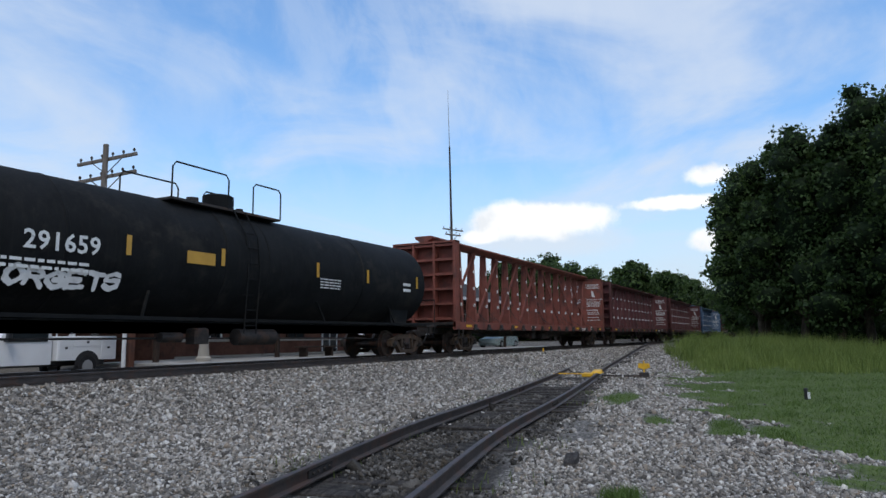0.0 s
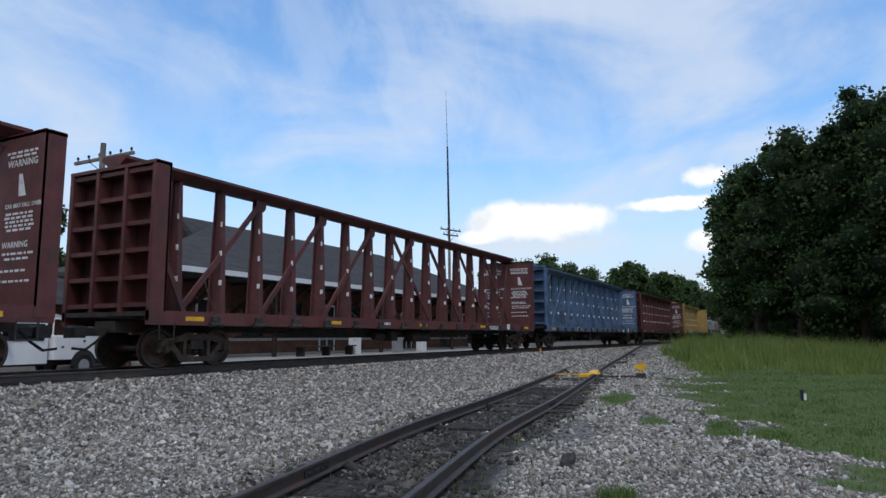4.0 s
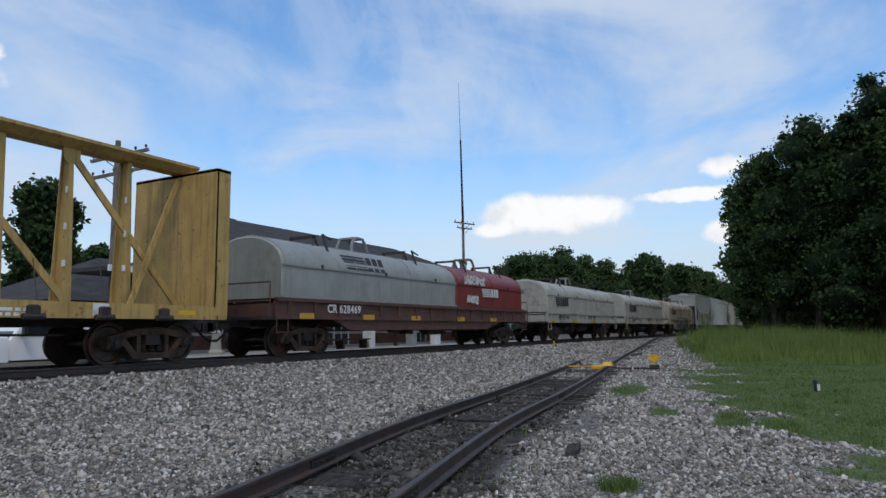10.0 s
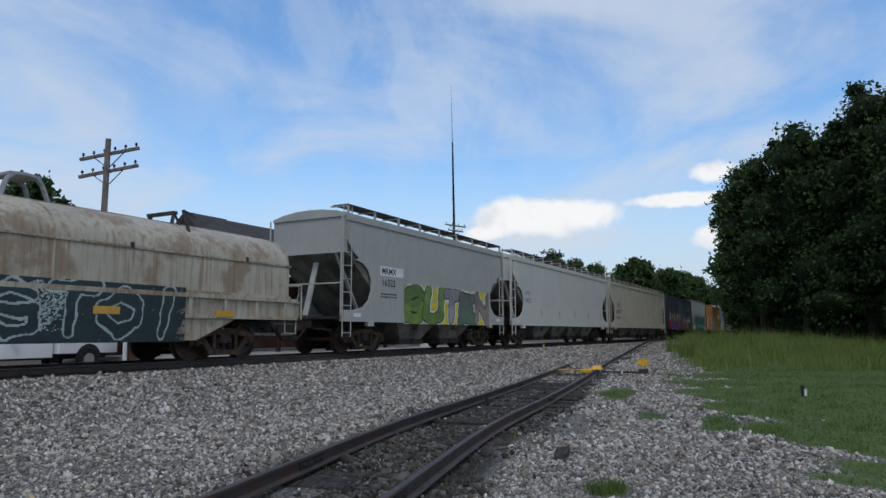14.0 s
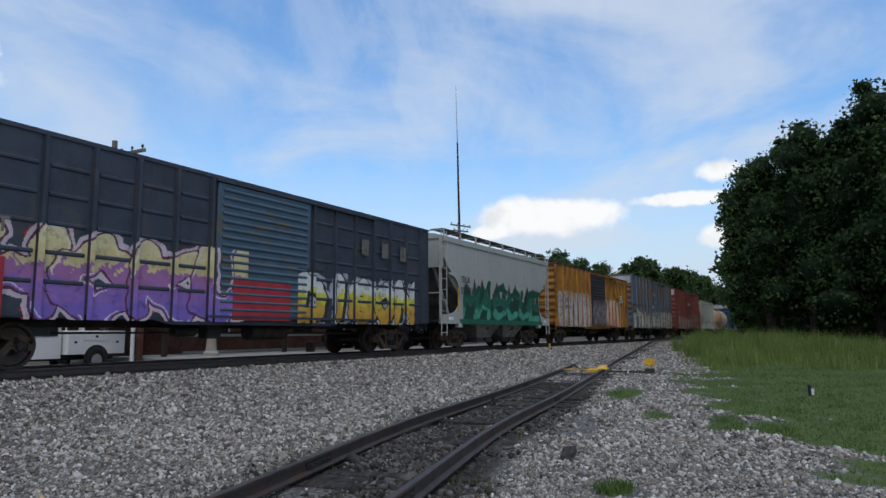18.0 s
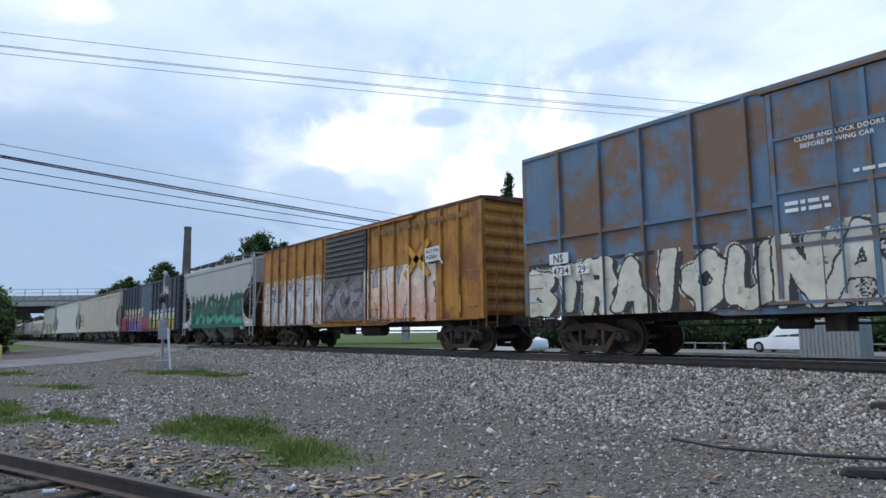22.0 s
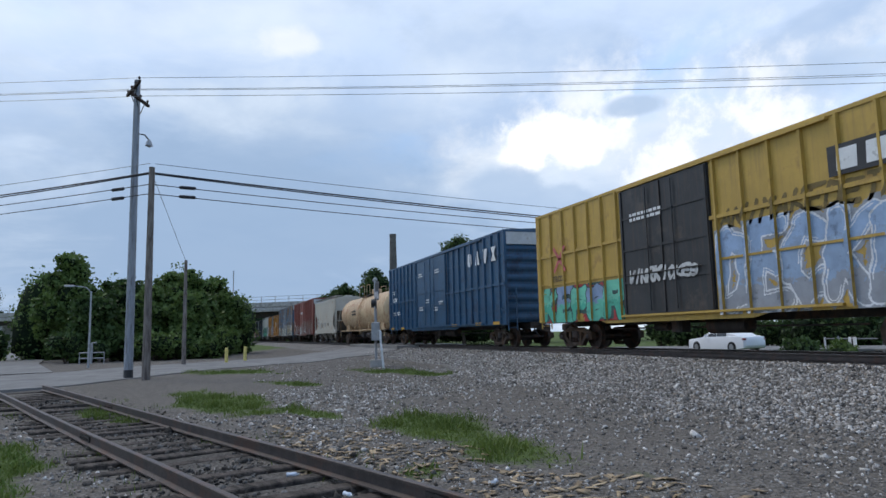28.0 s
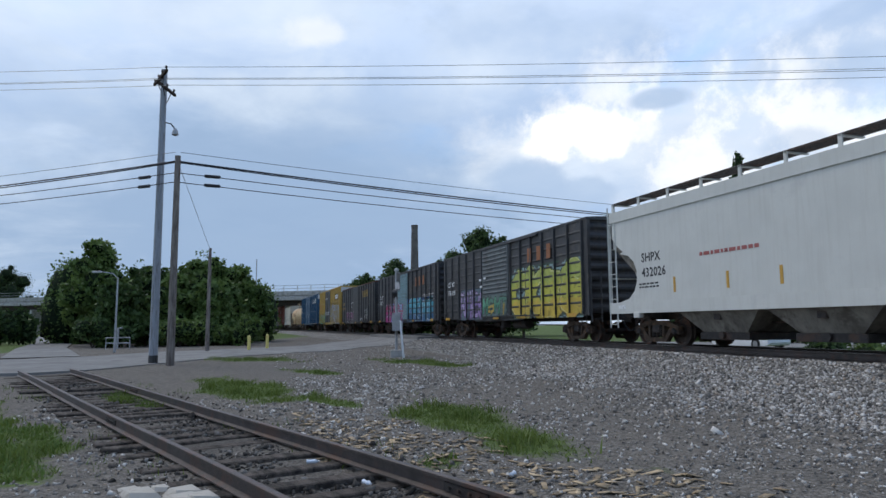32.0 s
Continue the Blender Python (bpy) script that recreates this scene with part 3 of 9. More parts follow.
def spray(parent, word, x0, x1, z0, z1, fills, line, seed, depth=None, half=1.575, cloud=None, reach=0.25, glow=None, shade=None, fat=1.0, slant=0.12,
          spiky=0.0, worn=0.0, cell=0.022, shine=None, busy=0, label="sprayed graffiti lettering"):
    """Fat outlined letters sprayed on a car's side, laid over its ribs. fills: colours from the letters' feet to their heads, or a list of such for each letter;
    line: outline; glow: second outline; shade: cast block shadow; cloud: paint round the letters; spiky: height of pointed crests of the cloud."""
    rnd = random.Random(seed)
    nx, nz = int((x1 - x0) / cell), int((z1 - z0) / cell)
    X, Z = np.meshgrid(x0 + (np.arange(nx) + 0.5) * cell, z0 + (np.arange(nz) + 0.5) * cell)
    h, w = z1 - z0, (x1 - x0) / len(word)
    colors = []

    def tint(c):
        if c not in colors:
            colors.append(c)
        return colors.index(c)
    wx = X - slant * (Z - z0 - h / 2) + 0.04 * ripple(rnd, X, Z, 0.6)
    wz = Z + 0.04 * ripple(rnd, X, Z, 0.6)
    fields_ = []
    for k, ch in enumerate(word):
        a0, a1 = x0 + k * w + w * rnd.uniform(0.10, 0.17), x0 + (k + 1) * w - w * rnd.uniform(0.08, 0.14)
        b0, b1 = z0 + h * rnd.uniform(0.10, 0.17), z1 - h * rnd.uniform(0.10, 0.26)
        thick = 0.125 * min(w, h * 0.8) * fat
        turn = rnd.uniform(-0.10, 0.10)
        best = np.full(X.shape, 9.0)
        for stroke in STROKES[ch].split(";"):
            pts = [(a0 + (a1 - a0) * int(c[0]) / 4 + turn * (b0 + (b1 - b0) * int(c[1]) / 6 - (b0 + b1) / 2), b0 + (b1 - b0) * int(c[1]) / 6) for c in stroke.split()]
            for (px, pz), (qx, qz) in zip(pts, pts[1:]):
                dx, dz = qx - px, qz - pz
                ln = math.hypot(dx, dz) + 1e-6
                along = ((wx - px) * dx + (wz - pz) * dz) / ln
                across = np.abs((wx - px) * -dz + (wz - pz) * dx) / ln
                over = np.maximum(np.maximum(-along, along - ln), 0)
                best = np.minimum(best, np.maximum(np.hypot(across, over), 0.92 * np.maximum(across, over)) - thick * (0.8 + 0.35 * np.clip(along / ln, 0, 1)))
        fields_.append(best)
    all_ = np.min(fields_, 0)
    idx = np.full(X.shape, -1)
    rough = ripple(rnd, X, Z, 0.35) + 0.6 * ripple(rnd, X, Z, 0.09)
    if cloud:
        mask = all_ + 0.35 * reach * rough < reach
        if spiky:
            u = (X - x0) / (w * 0.62) + 0.35 * np.sin(X * 1.7 + seed)
            saw = np.abs((u % 1.0) - 0.35) / 0.65
            crest = z0 + h * (1.0 - spiky) + h * spiky * np.clip(1 - 1.25 * saw, 0, 1) ** 1.3
            ends = np.minimum((X - x0) / 0.9, (x1 - X) / 0.6)
            mask = (Z < z0 + (crest - z0) * np.clip(0.25 + ends, 0, 1)) & (ends > 0.02 + 0.3 * (Z - z0) / h)
            if glow:
                rim = mask & ~np.roll(mask, -2, 0)
                idx[rim] = tint(glow)
                mask = mask & ~rim
        idx[mask & (idx < 0)] = tint(cloud)
    if busy:
        for k in range(busy):
            bx, bz, br = rnd.uniform(x0, x1), rnd.uniform(z0, z1), rnd.uniform(0.1, 0.35)
            swirl = np.hypot(X - bx, (Z - bz) * 1.3) + 0.1 * rough
            ring = (np.floor(swirl / 0.07) % 2 == 0) & (swirl < br) & (idx >= 0)
            idx[ring] = tint(line)
    if shade:
        cast = np.roll(np.roll(all_, -4, 0), 4, 1)
        idx[(cast < 0.05) & (Z > z0 + 0.05)] = tint(shade)
    if glow and not spiky:
        idx[all_ < 0.12] = tint(glow)
    band = (wz - z0) / h + 0.06 * rough
    for k, d in enumerate(fields_):
        own = fills[k % len(fills)] if isinstance(fills[0][0], tuple) else fills
        idx[d < 0.042] = tint(line)
        for b, c in enumerate(own):
            idx[(d < 0) & (band >= (b / len(own) if b else -9))] = tint(c)
        if shine:
            idx[(d < -0.035) & (d > -0.062) & (np.sin(X * 3.1 + Z * 2.3 + k) > 0.1)] = tint(shine)
    if worn:
        idx[ripple(rnd, X, Z, 0.5) + 0.7 * ripple(rnd, X, Z, 0.07) > 1.5 - worn] = -1
    paste(parent, idx, x0, z0, cell, colors, depth, half, label)


def paste(parent, idx, x0, z0, cell, colors, depth, half, label):
    """Lays a field of paint on a side in level runs; colors: by number, -1 stays bare."""
    nz, nx = idx.shape
    mid = x0 + (np.arange(nx) + 0.5) * cell
    deep = np.zeros(nx) if depth is None else np.array([depth(v) for v in mid])
    cut = np.ones((nz, nx + 1), bool)
    cut[:, 1:-1] = (idx[:, 1:] != idx[:, :-1]) | (np.abs(np.diff(deep)) > 0.001)[None]
    r, c = np.nonzero(cut[:, :-1])
    r2, c2 = np.nonzero(cut[:, 1:])
    use = idx[r, c] >= 0
    r, c, e = r[use], c[use], c2[use] + 1
    y = -(half + deep[c] + 0.004)
    a, b, lo, hi = x0 + c * cell, x0 + e * cell, z0 + r * cell, z0 + (r + 1) * cell
    v = np.stack([np.stack(q, 1) for q in ((a, y, lo), (b, y, lo), (b, y, hi), (a, y, hi))], 1).reshape(-1, 3)
    me = bpy.data.meshes.new("graffiti")
    me.from_pydata(v.tolist(), [], np.arange(len(v)).reshape(-1, 4).tolist())
    for col_ in colors:
        me.materials.append(paint(col_))
    me.polygons.foreach_set("material_index", idx[r, c].astype(np.int32))
    o = new("graffiti", me)
    o.parent = parent
    o["label"] = label


def tag(parent, word, x0, x1, z0, z1, color, seed, depth=None, half=1.575, label="white sprayed tag"):
    """A quick thin scrawl."""
    spray(parent, word, x0, x1, z0, z1, (color,), color, seed, depth, half, fat=0.22, slant=0.3, cell=0.016, label=label)


# one truck: bolster, two cast side frames, two wheelsets, springs and bearing caps
def side_frame_mesh():
    g = Mesh()
    y0, y1 = -0.08, 0.08
    top = [(-1.12, 0.60), (-0.40, 0.78), (0.40, 0.78), (1.12, 0.60), (1.12, 0.48), (0.36, 0.64), (-0.36, 0.64), (-1.12, 0.48)]
    g.prism(top, y0, y1)
    low = [(-0.86, 0.56), (-0.48, 0.12), (0.48, 0.12), (0.86, 0.56), (0.70, 0.58), (0.40, 0.25), (-0.40, 0.25), (-0.70, 0.58)]
    g.prism(low, y0, y1)
    for s in (-1, 1):
        g.box(s * 0.36 - 0.05, s * 0.36 + 0.05, y0, y1, 0.22, 0.66)
        g.box(s * 0.80 - 0.055, s * 0.80 + 0.055, y0, y1, 0.40, 0.62)
        g.box(s * 1.08 - 0.05, s * 1.08 + 0.05, y0, y1, 0.36, 0.60)
    return g


def truck_meshes():
    spring = Mesh()
    spring.lathe([(0.27 + i * 0.0275, 0.085 if i % 2 else 0.055) for i in range(11)], "z", (0, 0, 0), 8)
    ws = Mesh()
    for s in (-1, 1):
        ws.lathe([(s * 0.66, 0.09), (s * 0.66, 0.33), (s * 0.69, 0.40), (s * 0.68, 0.49), (s * 0.715, 0.49), (s * 0.72, 0.457), (s * 0.82, 0.452),
                  (s * 0.82, 0.39), (s * 0.775, 0.36), (s * 0.765, 0.18), (s * 0.80, 0.13), (s * 0.80, 0.08)], "y", (0, 0, 0), 28)
    ws.lathe([(-1.08, 0.07), (-0.8, 0.085), (0.8, 0.085), (1.08, 0.07)], "y", (0, 0, 0), 10)
    cap = Mesh().lathe([(-0.10, 0.13), (0.04, 0.13), (0.05, 0.10), (0.09, 0.09), (0.10, 0.05)], "y", (0, 0, 0), 12)
    for i in range(3):
        a = 2 * math.pi * i / 3
        cap.tube((0.06 * math.cos(a), 0.09, 0.06 * math.sin(a)), (0.06 * math.cos(a), 0.115, 0.06 * math.sin(a)), 0.018, 6)
    bol = Mesh().bevel_box(-0.19, 0.19, -1.12, 1.12, 0.42, 0.66, 0.03)
    bol.lathe([(0.66, 0.20), (0.80, 0.20)], "z", (0, 0, 0), 14)
    for s in (-1, 1):
        bol.box(s * 0.42 - 0.04, s * 0.42 + 0.04, -0.85, 0.85, 0.30, 0.42)
    return {"truck": mesh_of("truck", bol, dark_iron), "side_frame": mesh_of("side_frame", side_frame_mesh(), truck_iron),
            "wheelset": mesh_of("wheelset", ws, wheel_mat, smooth=True), "spring": mesh_of("spring", spring, dark_iron, smooth=True),
            "bearing_cap": mesh_of("bearing_cap", cap, dark_iron, smooth=True)}


truck_iron = mat("truck_iron", (0.075, 0.055, 0.042), 0.75, 0.15, 0.4, 4, (0.13, 0.08, 0.05), 0.5, 2.5, bump=0.35)
TRUCK = truck_meshes()


def truck(car, x):
    base = new("truck", TRUCK["truck"])
    base.parent = car
    base.matrix_local = pose(x, 0, 0)

    def put(name, m):
        o = new(name, TRUCK[name])
        o.parent = base
        o.matrix_local = m
        return o
    for s in (-1, 1):
        put("side_frame", pose(0, s * 1.02, 0))
        for k in (-0.2, 0.0, 0.2):
            put("spring", pose(k, s * 1.02, 0))
        WHEELSETS.append((put("wheelset", pose(s * 0.89, 0, 0.457)), s))
        for k in (-1, 1):
            put("bearing_cap", pose(k * 0.89, s * 1.05, 0.457, 0, 0, 0 if s > 0 else 180))


def coupler(car, x, s):
    g = Mesh().box(min(x, x + s * 0.55), max(x, x + s * 0.55), -0.09, 0.09, 0.74, 0.92)
    g.bevel_box(min(x + s * 0.5, x + s * 0.86), max(x + s * 0.5, x + s * 0.86), -0.17, 0.17, 0.70, 0.97, 0.05)
    part("coupler", g, dark_iron, car)
    h = Mesh().path([(x + s * 0.1, -0.25, 0.85), (x + s * 0.35, -0.27, 0.62), (x + s * 0.6, -0.28, 0.45), (x + s * 0.9, -0.26, 0.48)], 0.03)
    part("air_hose", h, rubber, car)


def start(name, label, front, rear, group, category="freight car"):
    th = thing(name, label, category, group)
    CARS.append((th, (front + rear) / 2))
    th.matrix_world = pose((front + rear) / 2, TRACK_Y, RAIL_Z)
    return th, (rear - front) / 2


def running_gear(th, half, inset=1.75, sill=dark_iron):
    for s in (-1, 1):
        truck(th, s * (half - inset))
        coupler(th, s * (half - 0.02), s)
    part("centre_sill", Mesh().box(-half + 0.05, half - 0.05, -0.35, 0.35, 0.82, 1.08), sill, th)
    g = Mesh().lathe([(-0.75, 0.05), (-0.7, 0.22), (0.7, 0.22), (0.75, 0.05)], "x", (0.9, -0.75, 0.72), 14)
    part("air_reservoir", g, dark_iron, th, smooth=True)
    g = Mesh().bevel_box(-1.3, -0.85, -0.95, -0.55, 0.55, 0.95, 0.05)
    g.lathe([(-0.3, 0.12), (0.3, 0.12)], "x", (-1.9, -0.75, 0.72), 12)
    g.path([(-half + 3.5, -0.6, 0.7), (-1.9, -0.6, 0.7), (half - 3.5, -0.6, 0.66)], 0.025)
    part("brake_gear", g, dark_iron, th)


def ladder(th, x, y, z0, z1, w=0.42, step=0.38, material=None, along="x", name="ladder"):
    g = Mesh()
    def p(u, z):
        return (x + u, y, z) if along == "x" else (x, y + u, z)
    for u in (0, w):
        g.bar(p(u, z0), p(u, z1), 0.045, 0.03)
    z = z0 + 0.12
    while z < z1:
        g.tube(p(0, z), p(w, z), 0.014, 6)
        z += step
    return part(name, g, material or dark_iron, th)


def stirrup(th, x, material, w=0.34):
    g = Mesh().path([(x, -1.5, 1.06), (x, -1.5, 0.66), (x + w, -1.5, 0.66), (x + w, -1.5, 1.06)], 0.02)
    return part("step", g, material, th)


def boxcar(label, front, rear, top, body_mat, rib_mat, ribs, door, door_mat, roof_mat, belt=None, style="panel", band=None, rows=0, half=1.56,
           rib_w=0.06, rib_d=0.085, sill_low=1.0):
    """A boxcar with outside posts. ribs: their places; door: x0, x1; belt: height of a level seam; style: of the door."""
    th, L = start("boxcar", label, front, rear, "boxcars in the train")
    z0, z1 = 1.10, top - 0.12
    part("body", Mesh().box(-L + 0.1, L - 0.1, -half + 0.02, half - 0.02, z0, z1), body_mat, th)
    for y in (-half, half - 0.03):
        part("side_sheet", Mesh().box(-L, L, y, y + 0.03, z0 - 0.08, z1), body_mat, th)
    for s in (-1, 1):
        n = 9
        m = (z1 - z0) / n
        prof = [(s * (L - 0.16), z0)]
        for i in range(n):
            a = z0 + m * i
            prof += [(s * (L - 0.07), a + 0.001), (s * (L - 0.01), a + m * 0.28), (s * (L - 0.01), a + m * 0.5), (s * (L - 0.07), a + m * 0.78)]
        prof += [(s * (L - 0.07), z1 - 0.002), (s * (L - 0.16), z1)]
        part("corrugated_end", Mesh().prism(prof, -half + 0.04, half - 0.04), body_mat, th)
        for y in (-half - 0.008, half - 0.112):
            part("corner_post", Mesh().box(s * L - 0.07, s * L + 0.05, y, y + 0.12, z0 - 0.1, z1), rib_mat, th)
        if band:
            part("end_cap", Mesh().box(s * L - 0.03, s * L + 0.03, -half + 0.13, half - 0.13, z1 - 0.55, z1), band, th, "pale end stripe")
    rise = [(-half - 0.03, z1), (-half - 0.03, z1 + 0.09), (-half + 0.3, z1 + 0.12), (0, top + 0.06), (half - 0.3, z1 + 0.12), (half + 0.03, z1 + 0.09), (half + 0.03, z1)]
    part("roof", Mesh().prism(rise, -L - 0.04, L + 0.04, "x"), roof_mat, th, "weathered steel roof")
    n = int(2 * L / 1.4)
    for i in range(n):
        x = -L + 2 * L * (i + 0.5) / n
        g = Mesh().prism([(-half, z1 + 0.09), (0, top + 0.09), (half, z1 + 0.09), (half, z1 + 0.06), (0, top + 0.05), (-half, z1 + 0.06)], x - 0.04, x + 0.04, "x")
        part("roof_rib", g, roof_mat, th)
    first = None
    for x in ribs:
        if first is None:
            g = Mesh().prism([(-rib_w, -half + 0.01), (rib_w, -half + 0.01), (rib_w * 0.6, -half - rib_d), (-rib_w * 0.6, -half - rib_d)], z0 - 0.05, z1, "z")
            first = part("side_post", g, rib_mat, th, at=pose(x, 0, 0))
        else:
            again(first, pose(x, 0, 0))
    if belt:
        for x0, x1 in ((-L, door[0]), (door[1], L)):
            g = Mesh().box(x0, x1, -half - 0.06, -half, belt - 0.05, belt + 0.05)
            part("belt_rail", g, rib_mat, th)
    if rows:
        # pressed level beads between the posts
        xs = sorted([-L + 0.05, *ribs, L - 0.05])
        for a, b in zip(xs, xs[1:]):
            if b - a < 0.5 or (a < door[1] - 0.1 and b > door[0] + 0.1):
                continue
            prof = [(-half + 0.02, z0 + 0.02)]
            for r in range(rows):
                z = z0 + (z1 - z0) * (r + 1) / (rows + 1)
                prof += [(-half - 0.003, z - 0.05), (-half - 0.03, z - 0.02), (-half - 0.03, z + 0.02), (-half - 0.003, z + 0.05)]
            prof += [(-half + 0.02, z1 - 0.02)]
            part("pressed_panel", Mesh().prism(prof, a + 0.12, b - 0.12, "x"), body_mat, th)
    part("side_sill", Mesh().prism([(-L + 0.2, z0), (L - 0.2, z0), (L - 0.2, z0 - 0.12), (door[1] + 1.6, z0 - 0.12), (door[1] + 1.2, sill_low - 0.12),
                                   (door[0] - 1.2, sill_low - 0.12), (door[0] - 1.6, z0 - 0.12), (-L + 0.2, z0 - 0.12)], -half + 0.02, -half + 0.07), rib_mat, th)
    # door
    d0, d1 = door
    yd = -half - 0.07
    # black sheet behind the door paints the shade line of its gap
    part("door_gap", Mesh().box(d0 - 0.045, d1 + 0.045, -half - 0.012, -half - 0.002, z0 + 0.02, z1 - 0.05), black_paint, th, "black sheet painting the shaded gap round the door")
    dp = part("door", Mesh().bevel_box(d0, d1, yd, -half, z0 + 0.02, z1 - 0.08, 0.02), door_mat, th, "sliding side door")
    if style == "ribbed":
        for i in range(16):
            z = z0 + 0.15 + i * (z1 - z0 - 0.4) / 15
            g = Mesh().prism([(yd + 0.005, z - 0.06), (yd - 0.035, z - 0.012), (yd - 0.035, z + 0.012), (yd + 0.005, z + 0.06)], d0 + 0.15, d1 - 0.15, "x")
            o = part("door_bead", g, door_mat, dp)
    else:
        g = Mesh()
        for k in range(1, 4):
            z = z0 + (z1 - z0) * k / 4
            g.box(d0 + 0.05, d1 - 0.05, yd - 0.03, yd, z - 0.035, z + 0.035)
        for x in (d0 + 0.06, (d0 + d1) / 2, d1 - 0.06):
            g.box(x - 0.045, x + 0.045, yd - 0.035, yd, z0 + 0.05, z1 - 0.12)
        part("door_frame", g, door_mat, dp)
        g = Mesh()
        for x in ((d0 * 0.65 + d1 * 0.35), (d0 * 0.35 + d1 * 0.65)):
            g.tube((x, yd - 0.06, z0 + 0.1), (x, yd - 0.06, z1 - 0.2), 0.022, 6)
        g.tube((d0 + 0.3, yd - 0.07, z0 + 1.2), (d1 - 0.3, yd - 0.07, z0 + 1.2), 0.02, 6)
        part("lock_rod", g, door_mat, dp)
    part("door_track", Mesh().box(d0 - 0.2, d1 + (d1 - d0) * 0.95, yd - 0.03, -half - 0.002, z0 - 0.05, z0 + 0.01), rib_mat, th)
    part("door_track", Mesh().box(d0 - 0.1, d1 + (d1 - d0) * 0.95, yd - 0.04, -half - 0.002, z1 - 0.07, z1 - 0.003), rib_mat, th)
    for s in (-1, 1):
        ladder(th, s * (L + 0.05), -half + 0.1 if s < 0 else -half + 0.1, 0.75, 2.6, 0.42, 0.36, rib_mat, "y")
        stirrup(th, -L + 0.25 if s < 0 else L - 0.6, dark_iron)
        for k in range(4):
            x = -L + 0.18 if s < 0 else L - 0.6
            g = Mesh().path([(x, -half - 0.02, 1.35 + k * 0.36), (x, -half - 0.08, 1.35 + k * 0.36), (x + 0.42, -half - 0.08, 1.35 + k * 0.36), (x + 0.42, -half - 0.02, 1.35 + k * 0.36)], 0.012, 5)
            part("grab_iron", g, rib_mat, th)
    running_gear(th, L)

    def depth(x):
        if d0 <= x <= d1:
            return 0.075
        return rib_d if any(abs(x - r) < rib_w for r in ribs) else 0.0
    return th, L, depth


def spaced(a, b, n):
    return [a + (b - a) * i / (n - 1) for i in range(n)]


